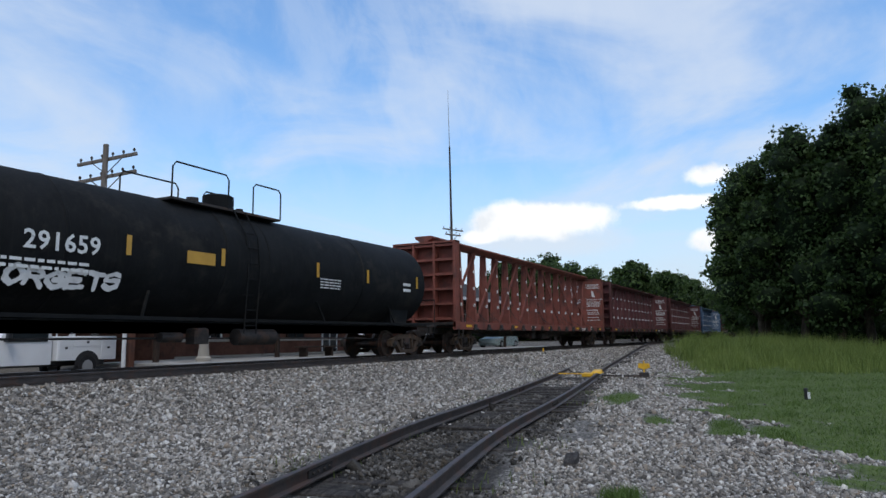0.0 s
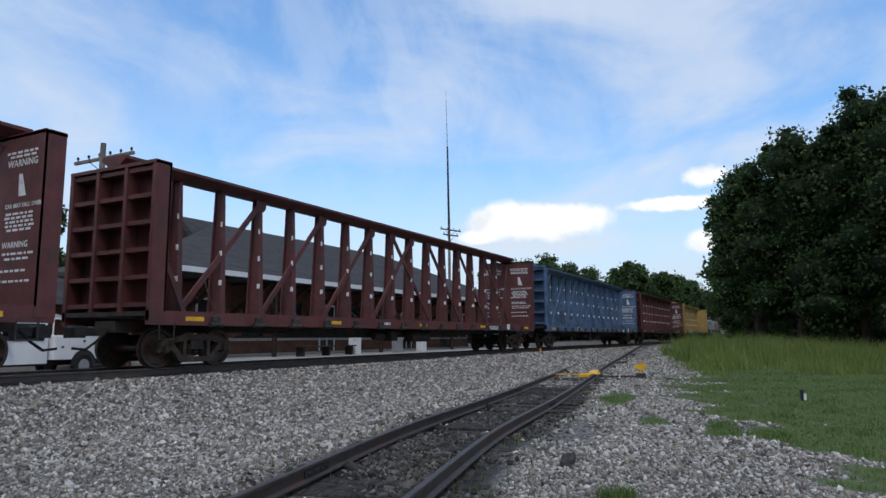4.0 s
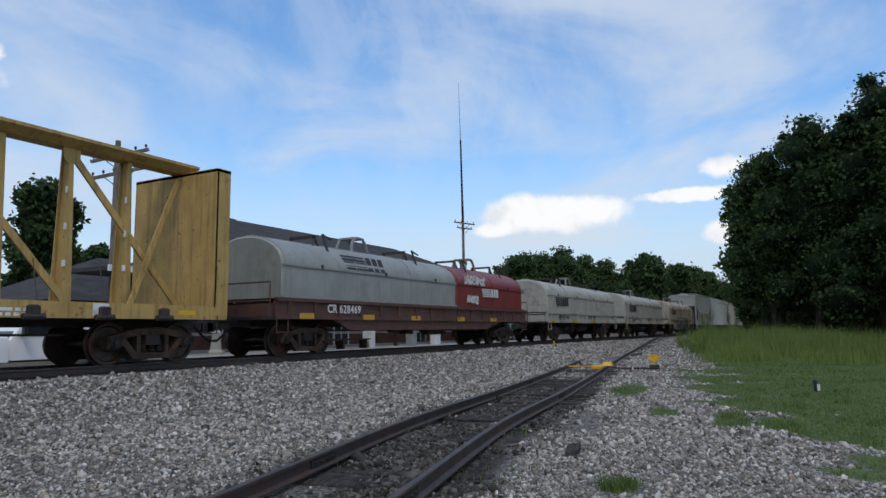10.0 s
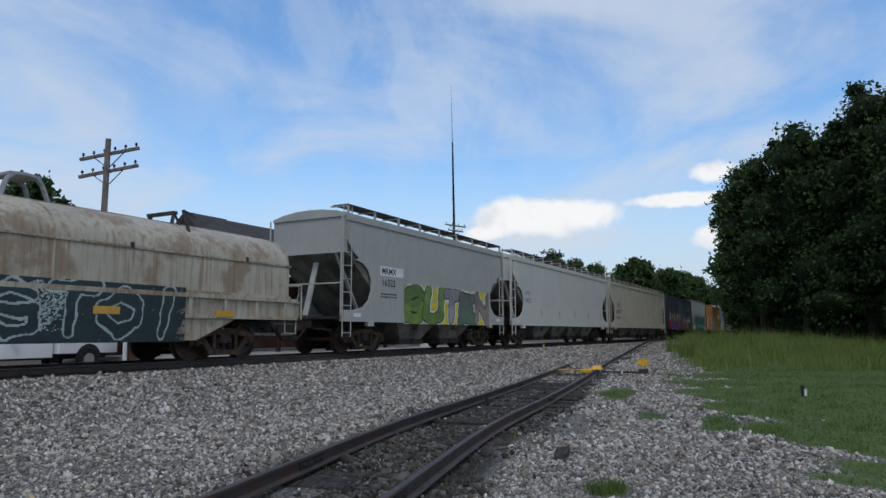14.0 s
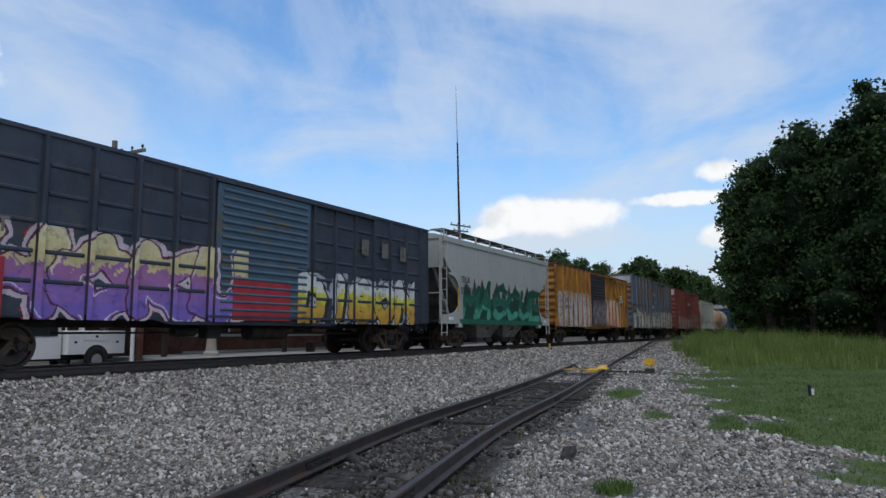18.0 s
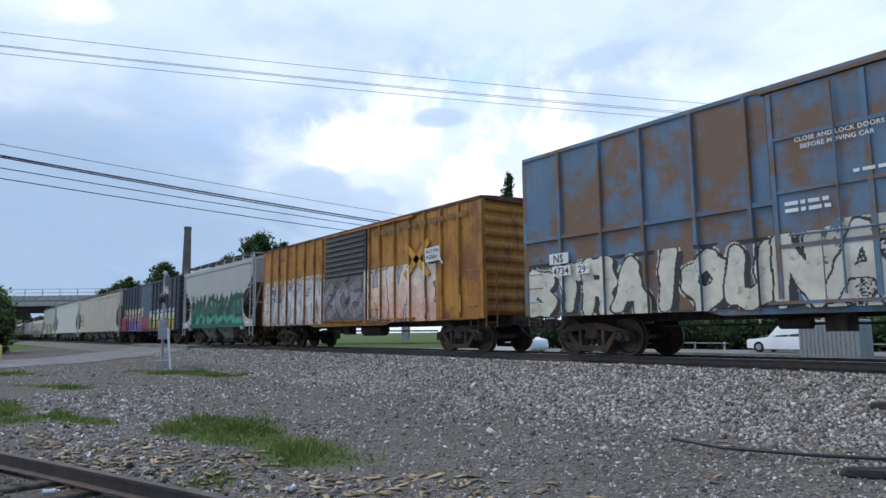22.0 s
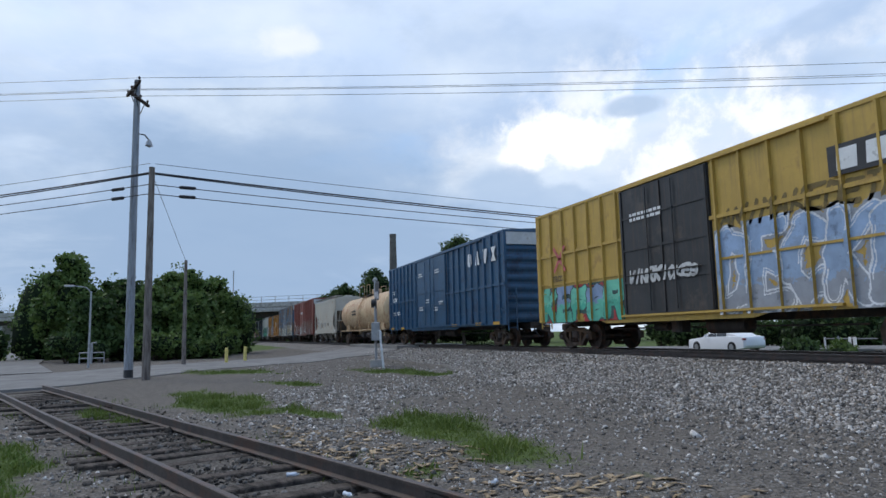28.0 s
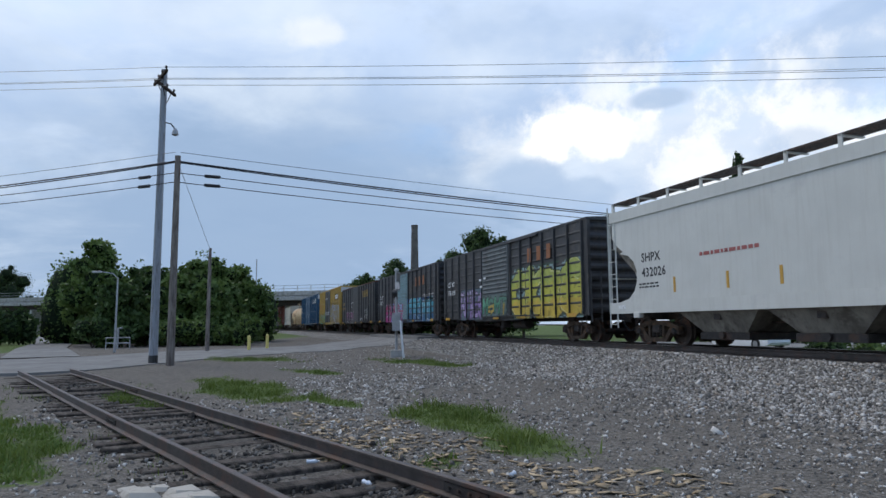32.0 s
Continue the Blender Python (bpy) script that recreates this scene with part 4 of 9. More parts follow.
def hopper(label, front, rear, top, body_mat, bays, group="covered hoppers in the train", side=1.52, cut=1.05, ribs=0, under=None, rim=0.25):
    """A covered hopper: side sheets cut back at the lower corners, sloping bays, roof walk, end platforms and ladders."""
    th, L = start("covered_hopper", label, front, rear, group)
    zs, zt = 1.22, top - 0.30
    under = under or body_mat
    zm = zt - 0.40

    def corner(s):
        """The lower corner of a side sheet: cut back in a round bay and returning to the sill."""
        pts = [(L - 0.30, zt - 0.80), (L - 0.62, zt - 1.12)]
        for i in range(9):
            a = math.pi * (0.62 - 1.10 * i / 8)
            pts.append((L - 0.62 - cut * 0.97 * max(0.0, math.cos(a)) ** 0.8 if i else L - 0.92, zs + 0.98 + 0.80 * math.sin(a) if i else zt - 1.30))
        pts.append((L - 0.45, zs + 0.14))
        return [(s * x, z) for x, z in sorted(pts, key=lambda p: -p[1])]
    outline = [(-L + 0.30, zt), (L - 0.30, zt)] + corner(1) + corner(-1)[::-1]
    hull = [(-L + 0.33, zt), (L - 0.33, zt), (L - 0.33, zt - 1.15), (L - 3.0, zs - 0.05), (-L + 3.0, zs - 0.05), (-L + 0.33, zt - 1.15)]
    # the darker under material paints the shade on the sloped ends
    part("body", Mesh().prism(hull, -side + 0.06, side - 0.06), under, th, "sloped end sheets coloured dark for shade")
    for s in (-1, 1):
        part("end_sheet", Mesh().box(s * (L - 0.31) - 0.015, s * (L - 0.31) + 0.015, -side + 0.03, side - 0.03, zt - 1.15, zt), body_mat, th)
        part("end_stay", Mesh().bar((s * (L - 0.34), -side + 0.5, zt - 1.1), (s * (L - 1.7), -side + 0.5, zs), 0.10, 0.06), body_mat, th)
        part("side_sheet", Mesh().prism(outline, s * side - 0.02, s * side + 0.02), body_mat, th)
    roof = [(-side - 0.02, zt), (-side - 0.02, zt + 0.07), (-side * 0.75, zt + 0.20), (-side * 0.35, zt + 0.28), (0, zt + 0.30), (side * 0.35, zt + 0.28), (side * 0.75, zt + 0.20), (side + 0.02, zt + 0.07), (side + 0.02, zt)]
    part("roof", Mesh().prism(roof, -L + 0.24, L - 0.24, "x"), body_mat, th)
    part("top_rail", Mesh().box(-L + 0.22, L - 0.22, -side - 0.06, -side + 0.01, zt - rim * 0.55, zt + 0.08), body_mat, th)
    for i in range(ribs):
        x = -L + 0.8 + cut * 0.6 + (2 * L - 1.6 - cut * 1.2) * i / (ribs - 1)
        part("side_seam", Mesh().box(x - 0.03, x + 0.03, -side - 0.035, -side, zs, zt - 0.12), body_mat, th)
    for y in (-side - 0.04, side - 0.12):
        part("side_sill", Mesh().box(-L + 0.1, L - 0.1, y, y + 0.16, zs - 0.20, zs + 0.16), body_mat, th)
    clear = 2 * L - 2 * 3.35
    for i in range(bays):
        c = -clear / 2 + clear * (i + 0.5) / bays
        w = clear / bays
        g = Mesh()
        r0 = [(c - w * 0.5, -side + 0.08, zs - 0.1), (c + w * 0.5, -side + 0.08, zs - 0.1), (c + w * 0.5, side - 0.08, zs - 0.1), (c - w * 0.5, side - 0.08, zs - 0.1)]
        k = 0.24
        r1 = [(c - w * k, -side + 0.42, 0.42), (c + w * k, -side + 0.42, 0.42), (c + w * k, side - 0.42, 0.42), (c - w * k, side - 0.42, 0.42)]
        g.rings([r1, r0])
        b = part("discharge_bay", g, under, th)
        o = Mesh().bevel_box(c - w * 0.28, c + w * 0.28, -side + 0.36, side - 0.36, 0.24, 0.44, 0.02)
        o.lathe([(-side + 0.28, 0.10), (-side + 0.36, 0.10)], "y", (c, 0, 0.36), 10)
        part("outlet_gate", o, dark_iron, b)
        v = Mesh().bevel_box(c - 0.13, c + 0.13, -side + 0.16, -side + 0.28, 0.78, 0.96, 0.02)
        part("vibrator_bracket", v, dark_iron, b)
    # roof walk on brackets, with hatches
    for k in range(9):
        y = -1.5 + k * 0.07
        part("walk_slat", Mesh().box(-L + 0.3, L - 0.3, y, y + 0.03, zt + 0.36, zt + 0.40), dark_iron, th, "open steel grating walkway")
    g = Mesh()
    nb = int(2 * L / 1.5)
    for i in range(nb + 1):
        x = -L + 0.35 + (2 * L - 0.7) * i / nb
        b = Mesh().box(x - 0.05, x + 0.05, -side + 0.0, -side + 0.04, zt + 0.0, zt + 0.38).box(x - 0.04, x + 0.04, -side, -side + 0.7, zt + 0.33, zt + 0.37)
        part("walk_bracket", b, body_mat, th)
    for i in range(4):
        x = -L * 0.72 + L * 1.44 * i / 3
        part("roof_hatch", Mesh().bevel_box(x - 0.9, x + 0.9, -0.35, 0.35, zt + 0.26, zt + 0.40, 0.05), body_mat, th)
    for s in (-1, 1):
        part("end_platform", Mesh().box(min(s * (L - 1.7), s * L), max(s * (L - 1.7), s * L), -side + 0.1, side - 0.1, zs - 0.12, zs - 0.04), dark_iron, th)
        xe = s * (L - 0.06)
        ladder(th, xe - (0.05 if s > 0 else 0), -side - 0.02, 0.55, zt + 0.3, 0.44 * -s if s > 0 else 0.44, 0.42, body_mat, "x")
        part("jacking_pad", Mesh().bevel_box(xe - s * 1.55 - 0.16, xe - s * 1.55 + 0.16, -side - 0.06, -side + 0.12, zs - 0.34, zs - 0.16, 0.02), body_mat, th)
        part("route_board", Mesh().box(xe - s * 0.75 - 0.2, xe - s * 0.75 + 0.2, -side - 0.052, -side - 0.044, zs - 0.05, zs + 0.07), white_mark, th)
        g = Mesh()
        for y in (-side + 0.05, side - 0.05):
            g.bar((xe, y, zs), (xe, y, zt), 0.06, 0.05)
        g.bar((xe, -side, zs + 1.0), (xe, side, zs + 1.0), 0.05, 0.05)
        g.bar((xe - s * 0.1, 0, zs), (xe - s * 0.9, 0, zm), 0.2, 0.05)
        part("end_post", g, body_mat, th)
    running_gear(th, L, 1.95)
    return th, L


def coil_car(label, front, rear, hoods, body_mat, sill_drop=0.0):
    """A covered coil car: low body with stake pockets under one or two barrel-roofed hoods. hoods: (x0, x1, material)."""
    th, L = start("coil_car", label, front, rear, "coil cars in the train")
    half = 1.5
    for y in (-half, half - 0.1):
        part("side_sill", Mesh().box(-L + 0.3, L - 0.3, y, y + 0.1, 1.05, 1.55), body_mat, th)
    part("deck", Mesh().box(-L + 0.05, L - 0.05, -half + 0.1, half - 0.1, 1.05, 1.42), body_mat, th)
    part("top_flange", Mesh().box(-L + 0.3, L - 0.3, -half - 0.07, -half + 0.1, 1.50, 1.60), body_mat, th)
    part("bottom_flange", Mesh().box(-L + 0.3, L - 0.3, -half - 0.05, -half + 0.1, 1.02, 1.10), body_mat, th)
    if sill_drop:
        g = Mesh().prism([(-L * 0.70, 1.05), (L * 0.66, 1.05), (L * 0.48, 1.05 - sill_drop), (-L * 0.60, 1.05 - sill_drop)], -half + 0.01, -half + 0.1)
        part("fish_belly_sill", g, body_mat, th)
    n = int(2 * L / 1.1)
    st = Mesh().prism([(-0.06, -half + 0.01), (0.06, -half + 0.01), (0.05, -half - 0.06), (-0.05, -half - 0.06)], 1.08, 1.50, "z")
    first = part("stake_pocket", st, body_mat, th, at=pose(-L + 0.8, 0, 0))
    for i in range(1, n):
        again(first, pose(-L + 0.8 + (2 * L - 1.6) * i / (n - 1), 0, 0))
    for h0, h1, hm in hoods:
        w, base, wall, crown = 1.44, 1.60, 2.56, 3.40
        prof = [(-w, base), (-w, wall)]
        for i in range(1, 12):
            a = math.pi * i / 12
            prof.append((-w * math.cos(a), wall + (crown - wall) * math.sin(a)))
        prof += [(w, wall), (w, base)]
        rings = []
        for x, k in ((h0, 0.97), (h0 + 0.06, 1.0), (h1 - 0.06, 1.0), (h1, 0.97)):
            rings.append([(x, y * k, base + (z - base) * k) for y, z in prof])
        hood = part("hood", Mesh().rings(rings), hm, th, "barrel-roofed steel hood", smooth=True)
        part("hood_rail", Mesh().box(h0, h1, -w - 0.03, -w + 0.01, 2.49, 2.54), hm, hood)
        part("hood_rail", Mesh().box(h0, h1, -w - 0.04, -w + 0.01, base, base + 0.07), hm, hood)
        m = max(2, int((h1 - h0) / 3.0))
        for i in range(m + 1):
            x = h0 + 0.1 + (h1 - h0 - 0.2) * i / m
            arch = [[(x - 0.025 + d, y * 1.008, base + (z - base) * 1.006 + 0.004) for y, z in prof] for d in (0, 0.05)]
            part("hood_seam", Mesh().rings(arch), hm, hood)
        for i in range(m):
            x = h0 + (h1 - h0) * (i + 0.5) / m
            part("hood_lug", Mesh().bevel_box(x - 0.05, x + 0.05, -w - 0.05, -w, 2.50, 2.62, 0.02), dark_iron, hood)
        # lifting gear on the crown
        for x in (h0 + (h1 - h0) * 0.24, h0 + (h1 - h0) * 0.76):
            g = Mesh()
            for y in (-0.55, 0.55):
                g.bar((x - 0.12, y, 3.22), (x + 0.05, y * 0.8, 3.64), 0.08, 0.05)
                g.bar((x + 0.22, y, 3.22), (x + 0.05, y * 0.8, 3.64), 0.08, 0.05)
            g.bar((x + 0.05, -0.5, 3.64), (x + 0.05, 0.5, 3.64), 0.12, 0.08)
            g.bar((x, -1.10, 3.0), (x - 0.02, -0.85, 3.66), 0.07, 0.05)
            g.bar((x - 0.02, -0.85, 3.66), (x + 0.22, -1.0, 3.5), 0.05, 0.05)
            part("lifting_bracket", g, dark_iron, hood)
        c = (h0 + h1) / 2
        g = Mesh()
        for y in (-0.30, 0.30):
            g.path([(c - 0.50, y * 1.2, 3.30), (c - 0.36, y, 3.72), (c - 0.22, y, 3.86), (c, y, 3.88), (c + 0.22, y, 3.86), (c + 0.36, y, 3.72), (c + 0.50, y * 1.2, 3.30)], 0.055, 6)
        g.box(c - 0.30, c + 0.30, -0.32, 0.32, 3.84, 3.90)
        part("lifting_frame", g, mat_gal, hood, "raised steel lifting frame")
        part("crown_strip", Mesh().box(h0 + 0.2, h1 - 0.2, -0.10, 0.10, 3.38, 3.45), hm, hood)
    for s in (-1, 1):
        part("end_platform", Mesh().box(min(s * (L - 1.0), s * L), max(s * (L - 1.0), s * L), -half, half, 1.0, 1.08), dark_iron, th)
        g = Mesh()
        g.path([(s * (L - 0.08), -half, 1.05), (s * (L - 0.08), -half, 2.0), (s * (L - 0.08), half, 2.0), (s * (L - 0.08), half, 1.05)], 0.025)
        g.path([(s * (L - 0.08), -half, 1.5), (s * (L - 0.08), half, 1.5)], 0.02)
        part("end_rail", g, body_mat, th)
        stirrup(th, s * (L - 0.55) - 0.2, body_mat, 0.45)
    running_gear(th, L, 2.1 if L > 8 else 2.5)
    return th, L


mat_gal = mat("galvanised", (0.28, 0.28, 0.28), 0.5, 0.4, 0.2, 3, (0.16, 0.11, 0.08), 0.4, 3)


def centre_beam(label, front, rear, m, top=4.66, panels=16, sill_mat=None, bare=(0, 0)):
    """A centre-beam lumber car: bulkheads, a middle truss of tapered posts and slanted braces, deck and side sills with winches."""
    th, L = start("centerbeam_flatcar", label, front, rear, "centerbeam flatcars in the train")
    half, zd = 1.45, 1.28
    sill_mat = sill_mat or m
    part("deck", Mesh().box(-L, L, -half + 0.08, half - 0.08, zd - 0.10, zd), dark_iron, th, "dark worn deck")
    for s in (-1, 1):
        part("side_sill", Mesh().box(-L, L, s * half - 0.06, s * half + 0.06, zd - 0.30, zd + 0.02), sill_mat, th)
    part("belly", Mesh().prism([(-L + 5.0, 1.0), (L - 5.0, 1.0), (L - 6.5, 0.72), (-L + 6.5, 0.72)], -0.5, 0.5), dark_iron, th)
    for s in (-1, 1):
        a, b = s * (L - 0.42), s * L
        lo, hi = min(a, b), max(a, b)
        bk = part("bulkhead", Mesh().box(s * (L - 0.40) - 0.03, s * (L - 0.40) + 0.03, -1.52, 1.52, zd, top), m, th)
        for y in (-1.52, 1.40):
            part("bulkhead_post", Mesh().box(lo, hi, y, y + 0.12, zd - 0.2, top), m, bk)
        for y in (-0.55, 0.45):
            part("bulkhead_rib", Mesh().box(lo, hi - 0.05 if s > 0 else hi, y, y + 0.1, zd, top - 0.05), m, bk)
        for k in range(6):
            z = zd + 0.15 + (top - zd - 0.3) * k / 5
            part("bulkhead_shelf", Mesh().box(lo + 0.04, hi - 0.04, -1.40, 1.40, z - 0.05, z + 0.05), m, bk)
        part("bulkhead_cap", Mesh().box(lo - 0.01, hi + 0.01, -1.52, 1.52, top - 0.06, top + 0.02), m, bk)
    ct = top + 0.28
    part("top_chord", Mesh().prism([(-0.20, ct - 0.24), (0.20, ct - 0.24), (0.42, ct - 0.09), (0.42, ct - 0.02), (0.36, ct), (-0.36, ct), (-0.42, ct - 0.02), (-0.42, ct - 0.09)], -L + 0.03, L - 0.03, "x"), m, th)
    xs = spaced(-L + 0.42, L - 0.42, panels + 1)
    pz = ct - 0.23

    def post_mesh():
        g = Mesh()
        for y0, y1 in ((-1, 1), (1, -1)):
            lo = [(-0.09, y0 * 0.26, zd), (0.09, y0 * 0.26, zd), (0.09, y0 * 0.21, zd), (-0.09, y0 * 0.21, zd)]
            hi = [(-0.055, y0 * 0.14, pz), (0.055, y0 * 0.14, pz), (0.055, y0 * 0.10, pz), (-0.055, y0 * 0.10, pz)]
            g.rings([lo, hi])
        g.rings([[(-0.02, -0.22, zd), (0.02, -0.22, zd), (0.02, 0.22, zd), (-0.02, 0.22, zd)], [(-0.02, -0.11, pz), (0.02, -0.11, pz), (0.02, 0.11, pz), (-0.02, 0.11, pz)]])
        return g
    post = None
    for x in xs[1:-1]:
        post = part("post", post_mesh(), m, th, at=pose(x, 0, 0)) if post is None else again(post, pose(x, 0, 0))
    mid = panels // 2
    for i in range(1, panels, 2):
        if i < mid:
            a, b = xs[i], xs[min(i + 2, panels)]
        else:
            a, b = xs[min(i + 1, panels)], xs[i - 1]
        for y in (-1,):
            g = Mesh().bar((a, y * 0.22, zd + 0.05), (b, y * 0.12, pz - 0.1), 0.15, 0.06, (0, 1, 0))
            part("brace", g, m, th)
            part("gusset", Mesh().prism([(b - 0.10, pz - 0.34), (b + 0.10, pz - 0.34), (b + 0.19, pz - 0.22), (b + 0.20, pz), (b - 0.20, pz), (b - 0.19, pz - 0.22)], y * 0.15 - 0.015, y * 0.15 + 0.015), m, th)
    for s in (-1, 1):
        for y in (-1,):
            part("brace", Mesh().bar((s * (L - 0.45 - (xs[1] - xs[0])), y * 0.40, zd + 0.05), (s * (L - 0.5), y * 0.2, pz - 0.2), 0.13, 0.05, (0, 1, 0)), m, th)
    w = Mesh().bevel_box(-0.12, 0.12, -half - 0.16, -half - 0.05, zd - 0.26, zd - 0.06, 0.03)
    w.lathe([(-0.2, 0.06), (0.2, 0.06)], "x", (0, -half - 0.12, zd - 0.28), 8)
    first = None
    for x in xs[1:-1]:
        if bare[0] < x < bare[1]:
            continue
        for z in (2.1, 2.9, 3.7):
            part("strap_guide", Mesh().bevel_box(x - 0.11, x - 0.075, -0.26 + (z - 2.1) * 0.03, -0.16, z, z + 0.14, 0.01), white_mark, th)
        first = part("winch", w, dark_iron, th, at=pose(x, 0, 0)) if first is None else again(first, pose(x, 0, 0))
        c = Mesh().path([(x + 0.1, -half - 0.05, zd + 0.02), (x + 0.35, -half + 0.5, zd + 0.35), (x + 0.5, -0.55, zd + 0.9)], 0.012, 4)
        if random.random() < 0.6:
            part("tie_down_chain", c, dark_iron, th)
    for s in (-1, 1):
        stirrup(th, s * (L - 0.5) - 0.2, dark_iron, 0.4)
    plates(th, "reflector", [(x, x + 0.55, zd - 0.20, zd - 0.10) for x in spaced(-L + 1.0, L - 1.5, 5)], yellow_paint, "yellow reflector strip", -half - 0.062)
    running_gear(th, L)
    return th, L


def tank_car(label, front, rear, m, r=1.50, zc=2.62):
    th, L = start("tank_car", label, front, rear, "tank cars in the train")
    e = L - 0.9
    prof = [(-e - 0.42, 0.01), (-e - 0.40, r * 0.35), (-e - 0.30, r * 0.68), (-e - 0.12, r * 0.92), (-e + 0.1, r), (0, r), (e - 0.1, r), (e + 0.12, r * 0.92), (e + 0.30, r * 0.68), (e + 0.40, r * 0.35), (e + 0.42, 0.01)]
    tank = part("tank", Mesh().lathe(prof, "x", (0, 0, zc), 48), m, th, smooth=True)
    for x in (-e * 0.55, -0.65, 0.65, e * 0.55):
        part("seam", Mesh().lathe([(x - 0.04, r + 0.002), (x - 0.03, r + 0.012), (x + 0.03, r + 0.012), (x + 0.04, r + 0.002)], "x", (0, 0, zc), 48), m, tank, smooth=True)
    part("sill", Mesh().box(-L + 0.05, L - 0.05, -0.35, 0.35, 0.82, 1.12), m, th)
    part("walk_sill", Mesh().box(-L + 0.4, L - 0.4, -1.42, -1.34, 1.10, 1.18), m, th)
    for s in (-1, 1):
        g = Mesh().prism([(s * (e - 1.9), 1.1), (s * (e - 0.9), 1.1), (s * (e - 0.75), 1.75), (s * (e - 2.05), 1.75)], -1.15, 1.15)
        part("saddle", g, m, th)
        part("end_platform", Mesh().box(min(s * (L - 0.75), s * L), max(s * (L - 0.75), s * L), -1.45, 1.45, 1.06, 1.14), dark_iron, th)
        g = Mesh().path([(s * (L - 0.1), -1.42, 1.1), (s * (L - 0.1), -1.42, 2.1), (s * (L - 0.1), 1.42, 2.1), (s * (L - 0.1), 1.42, 1.1)], 0.025)
        part("end_rail", g, m, th)
        stirrup(th, s * (L - 0.5) - 0.2, m, 0.4)
        for x in (e * 0.35, e * 0.78):
            part("sill_brace", Mesh().bar((s * x, -1.38, 1.12), (s * (x - 0.25), -1.25, 1.75), 0.06, 0.04), m, th)
    g = Mesh().lathe([(zc + r - 0.1, 0.42), (zc + r + 0.42, 0.42), (zc + r + 0.46, 0.36)], "z", (0.15, 0, 0), 20)
    part("dome_housing", g, m, th, smooth=True)
    for y in (-0.95, 0.42):
        part("platform", Mesh().box(-2.2, 1.6, y, y + 0.53, zc + r - 0.12, zc + r - 0.06), dark_iron, th)
    z0 = zc + r - 0.08
    for y in (-0.95, 0.95):
        g = Mesh().path([(-2.2, y, z0), (-2.2, y, z0 + 0.75), (-2.1, y, z0 + 0.88), (-0.5, y, z0 + 0.88), (-0.4, y, z0 + 0.75), (-0.4, y, z0)], 0.022, 6)
        part("railing", g, m, th)
        g = Mesh().path([(0.5, y, z0), (0.5, y, z0 + 0.75), (0.6, y, z0 + 0.85), (1.5, y, z0 + 0.85), (1.6, y, z0 + 0.75), (1.6, y, z0)], 0.022, 6)
        part("railing", g, m, th)
    g = Mesh().lathe([(zc + r - 0.05, 0.16), (zc + r + 0.28, 0.16)], "z", (-0.65, 0.1, 0), 12)
    part("valve", g, dark_iron, th)
    g = Mesh().lathe([(zc + r - 0.05, 0.1), (zc + r + 0.2, 0.1)], "z", (0.85, -0.1, 0), 10)
    part("valve", g, dark_iron, th)
    g = Mesh()
    for u in (-0.21, 0.21):
        g.path([(u, -1.45, 0.8), (u, -1.47, 1.2), (u, -r - 0.06, zc - 0.3), (u, -r * 0.95, zc + 0.7), (u, -0.95, z0)], 0.02, 6)
    for k in range(8):
        z = 1.0 + k * 0.4
        y = -1.47 if z < 1.6 else -(math.sqrt(max(0.01, (r + 0.06) ** 2 - (z - zc) ** 2)))
        g.tube((-0.21, y, z), (0.21, y, z), 0.014, 6)
    part("ladder", g, m, th)
    part("bottom_outlet", Mesh().lathe([(0.75, 0.2), (1.15, 0.28)], "z", (0, 0, 0), 12), dark_iron, th)
    running_gear(th, L, 1.6, m)
    return th, L, r, zc


# ---- paints of the cars ----
black_tank = mat("black_tank_paint", (0.009, 0.010, 0.011), 0.78, 0, 0.3, 1.2, (0.022, 0.021, 0.019), 0.35, 0.8, bump=0.05, streak=0.2, streak_color=(0.03, 0.028, 0.024))
red_beam = mat("oxide_red_paint", (0.21, 0.058, 0.040), 0.65, 0, 0.22, 2, (0.11, 0.04, 0.032), 0.4, 1.5, streak=0.3)
red_dark = mat("dark_oxide_paint", (0.105, 0.027, 0.027), 0.65, 0, 0.25, 2, (0.07, 0.028, 0.025), 0.4, 1.5, streak=0.3)
blue_beam = mat("faded_blue_paint", (0.075, 0.135, 0.235), 0.65, 0, 0.2, 2, (0.04, 0.07, 0.12), 0.4, 1.5, streak=0.2)
yellow_beam = mat("faded_yellow_paint", (0.46, 0.305, 0.095), 0.65, 0, 0.15, 2, (0.20, 0.11, 0.045), 0.18, 4.0, streak=0.45)
hood_grey = mat("grey_hood_paint", (0.27, 0.285, 0.265), 0.5, 0, 0.10, 1.2, (0.22, 0.22, 0.20), 0.3, 1.0, bump=0.04, streak=0.2)
hood_red = mat("red_hood_paint", (0.19, 0.034, 0.032), 0.45, 0, 0.15, 1.2, (0.15, 0.02, 0.02), 0.3, 1.0, bump=0.04, streak=0.15)
hood_white = mat("white_hood_paint", (0.37, 0.365, 0.32), 0.5, 0, 0.12, 1.2, (0.26, 0.24, 0.195), 0.4, 1.0, bump=0.04, streak=0.55, streak_color=(0.28, 0.24, 0.18))
hood_cream = mat("cream_hood_paint", (0.40, 0.365, 0.285), 0.55, 0, 0.12, 1.2, (0.26, 0.20, 0.135), 0.5, 1.0, bump=0.04, streak=0.75, streak_color=(0.22, 0.13, 0.07))
coil_brown = mat("coil_brown_paint", (0.10, 0.045, 0.035), 0.7, 0, 0.25, 2, (0.06, 0.035, 0.03), 0.4, 1.5, streak=0.3)
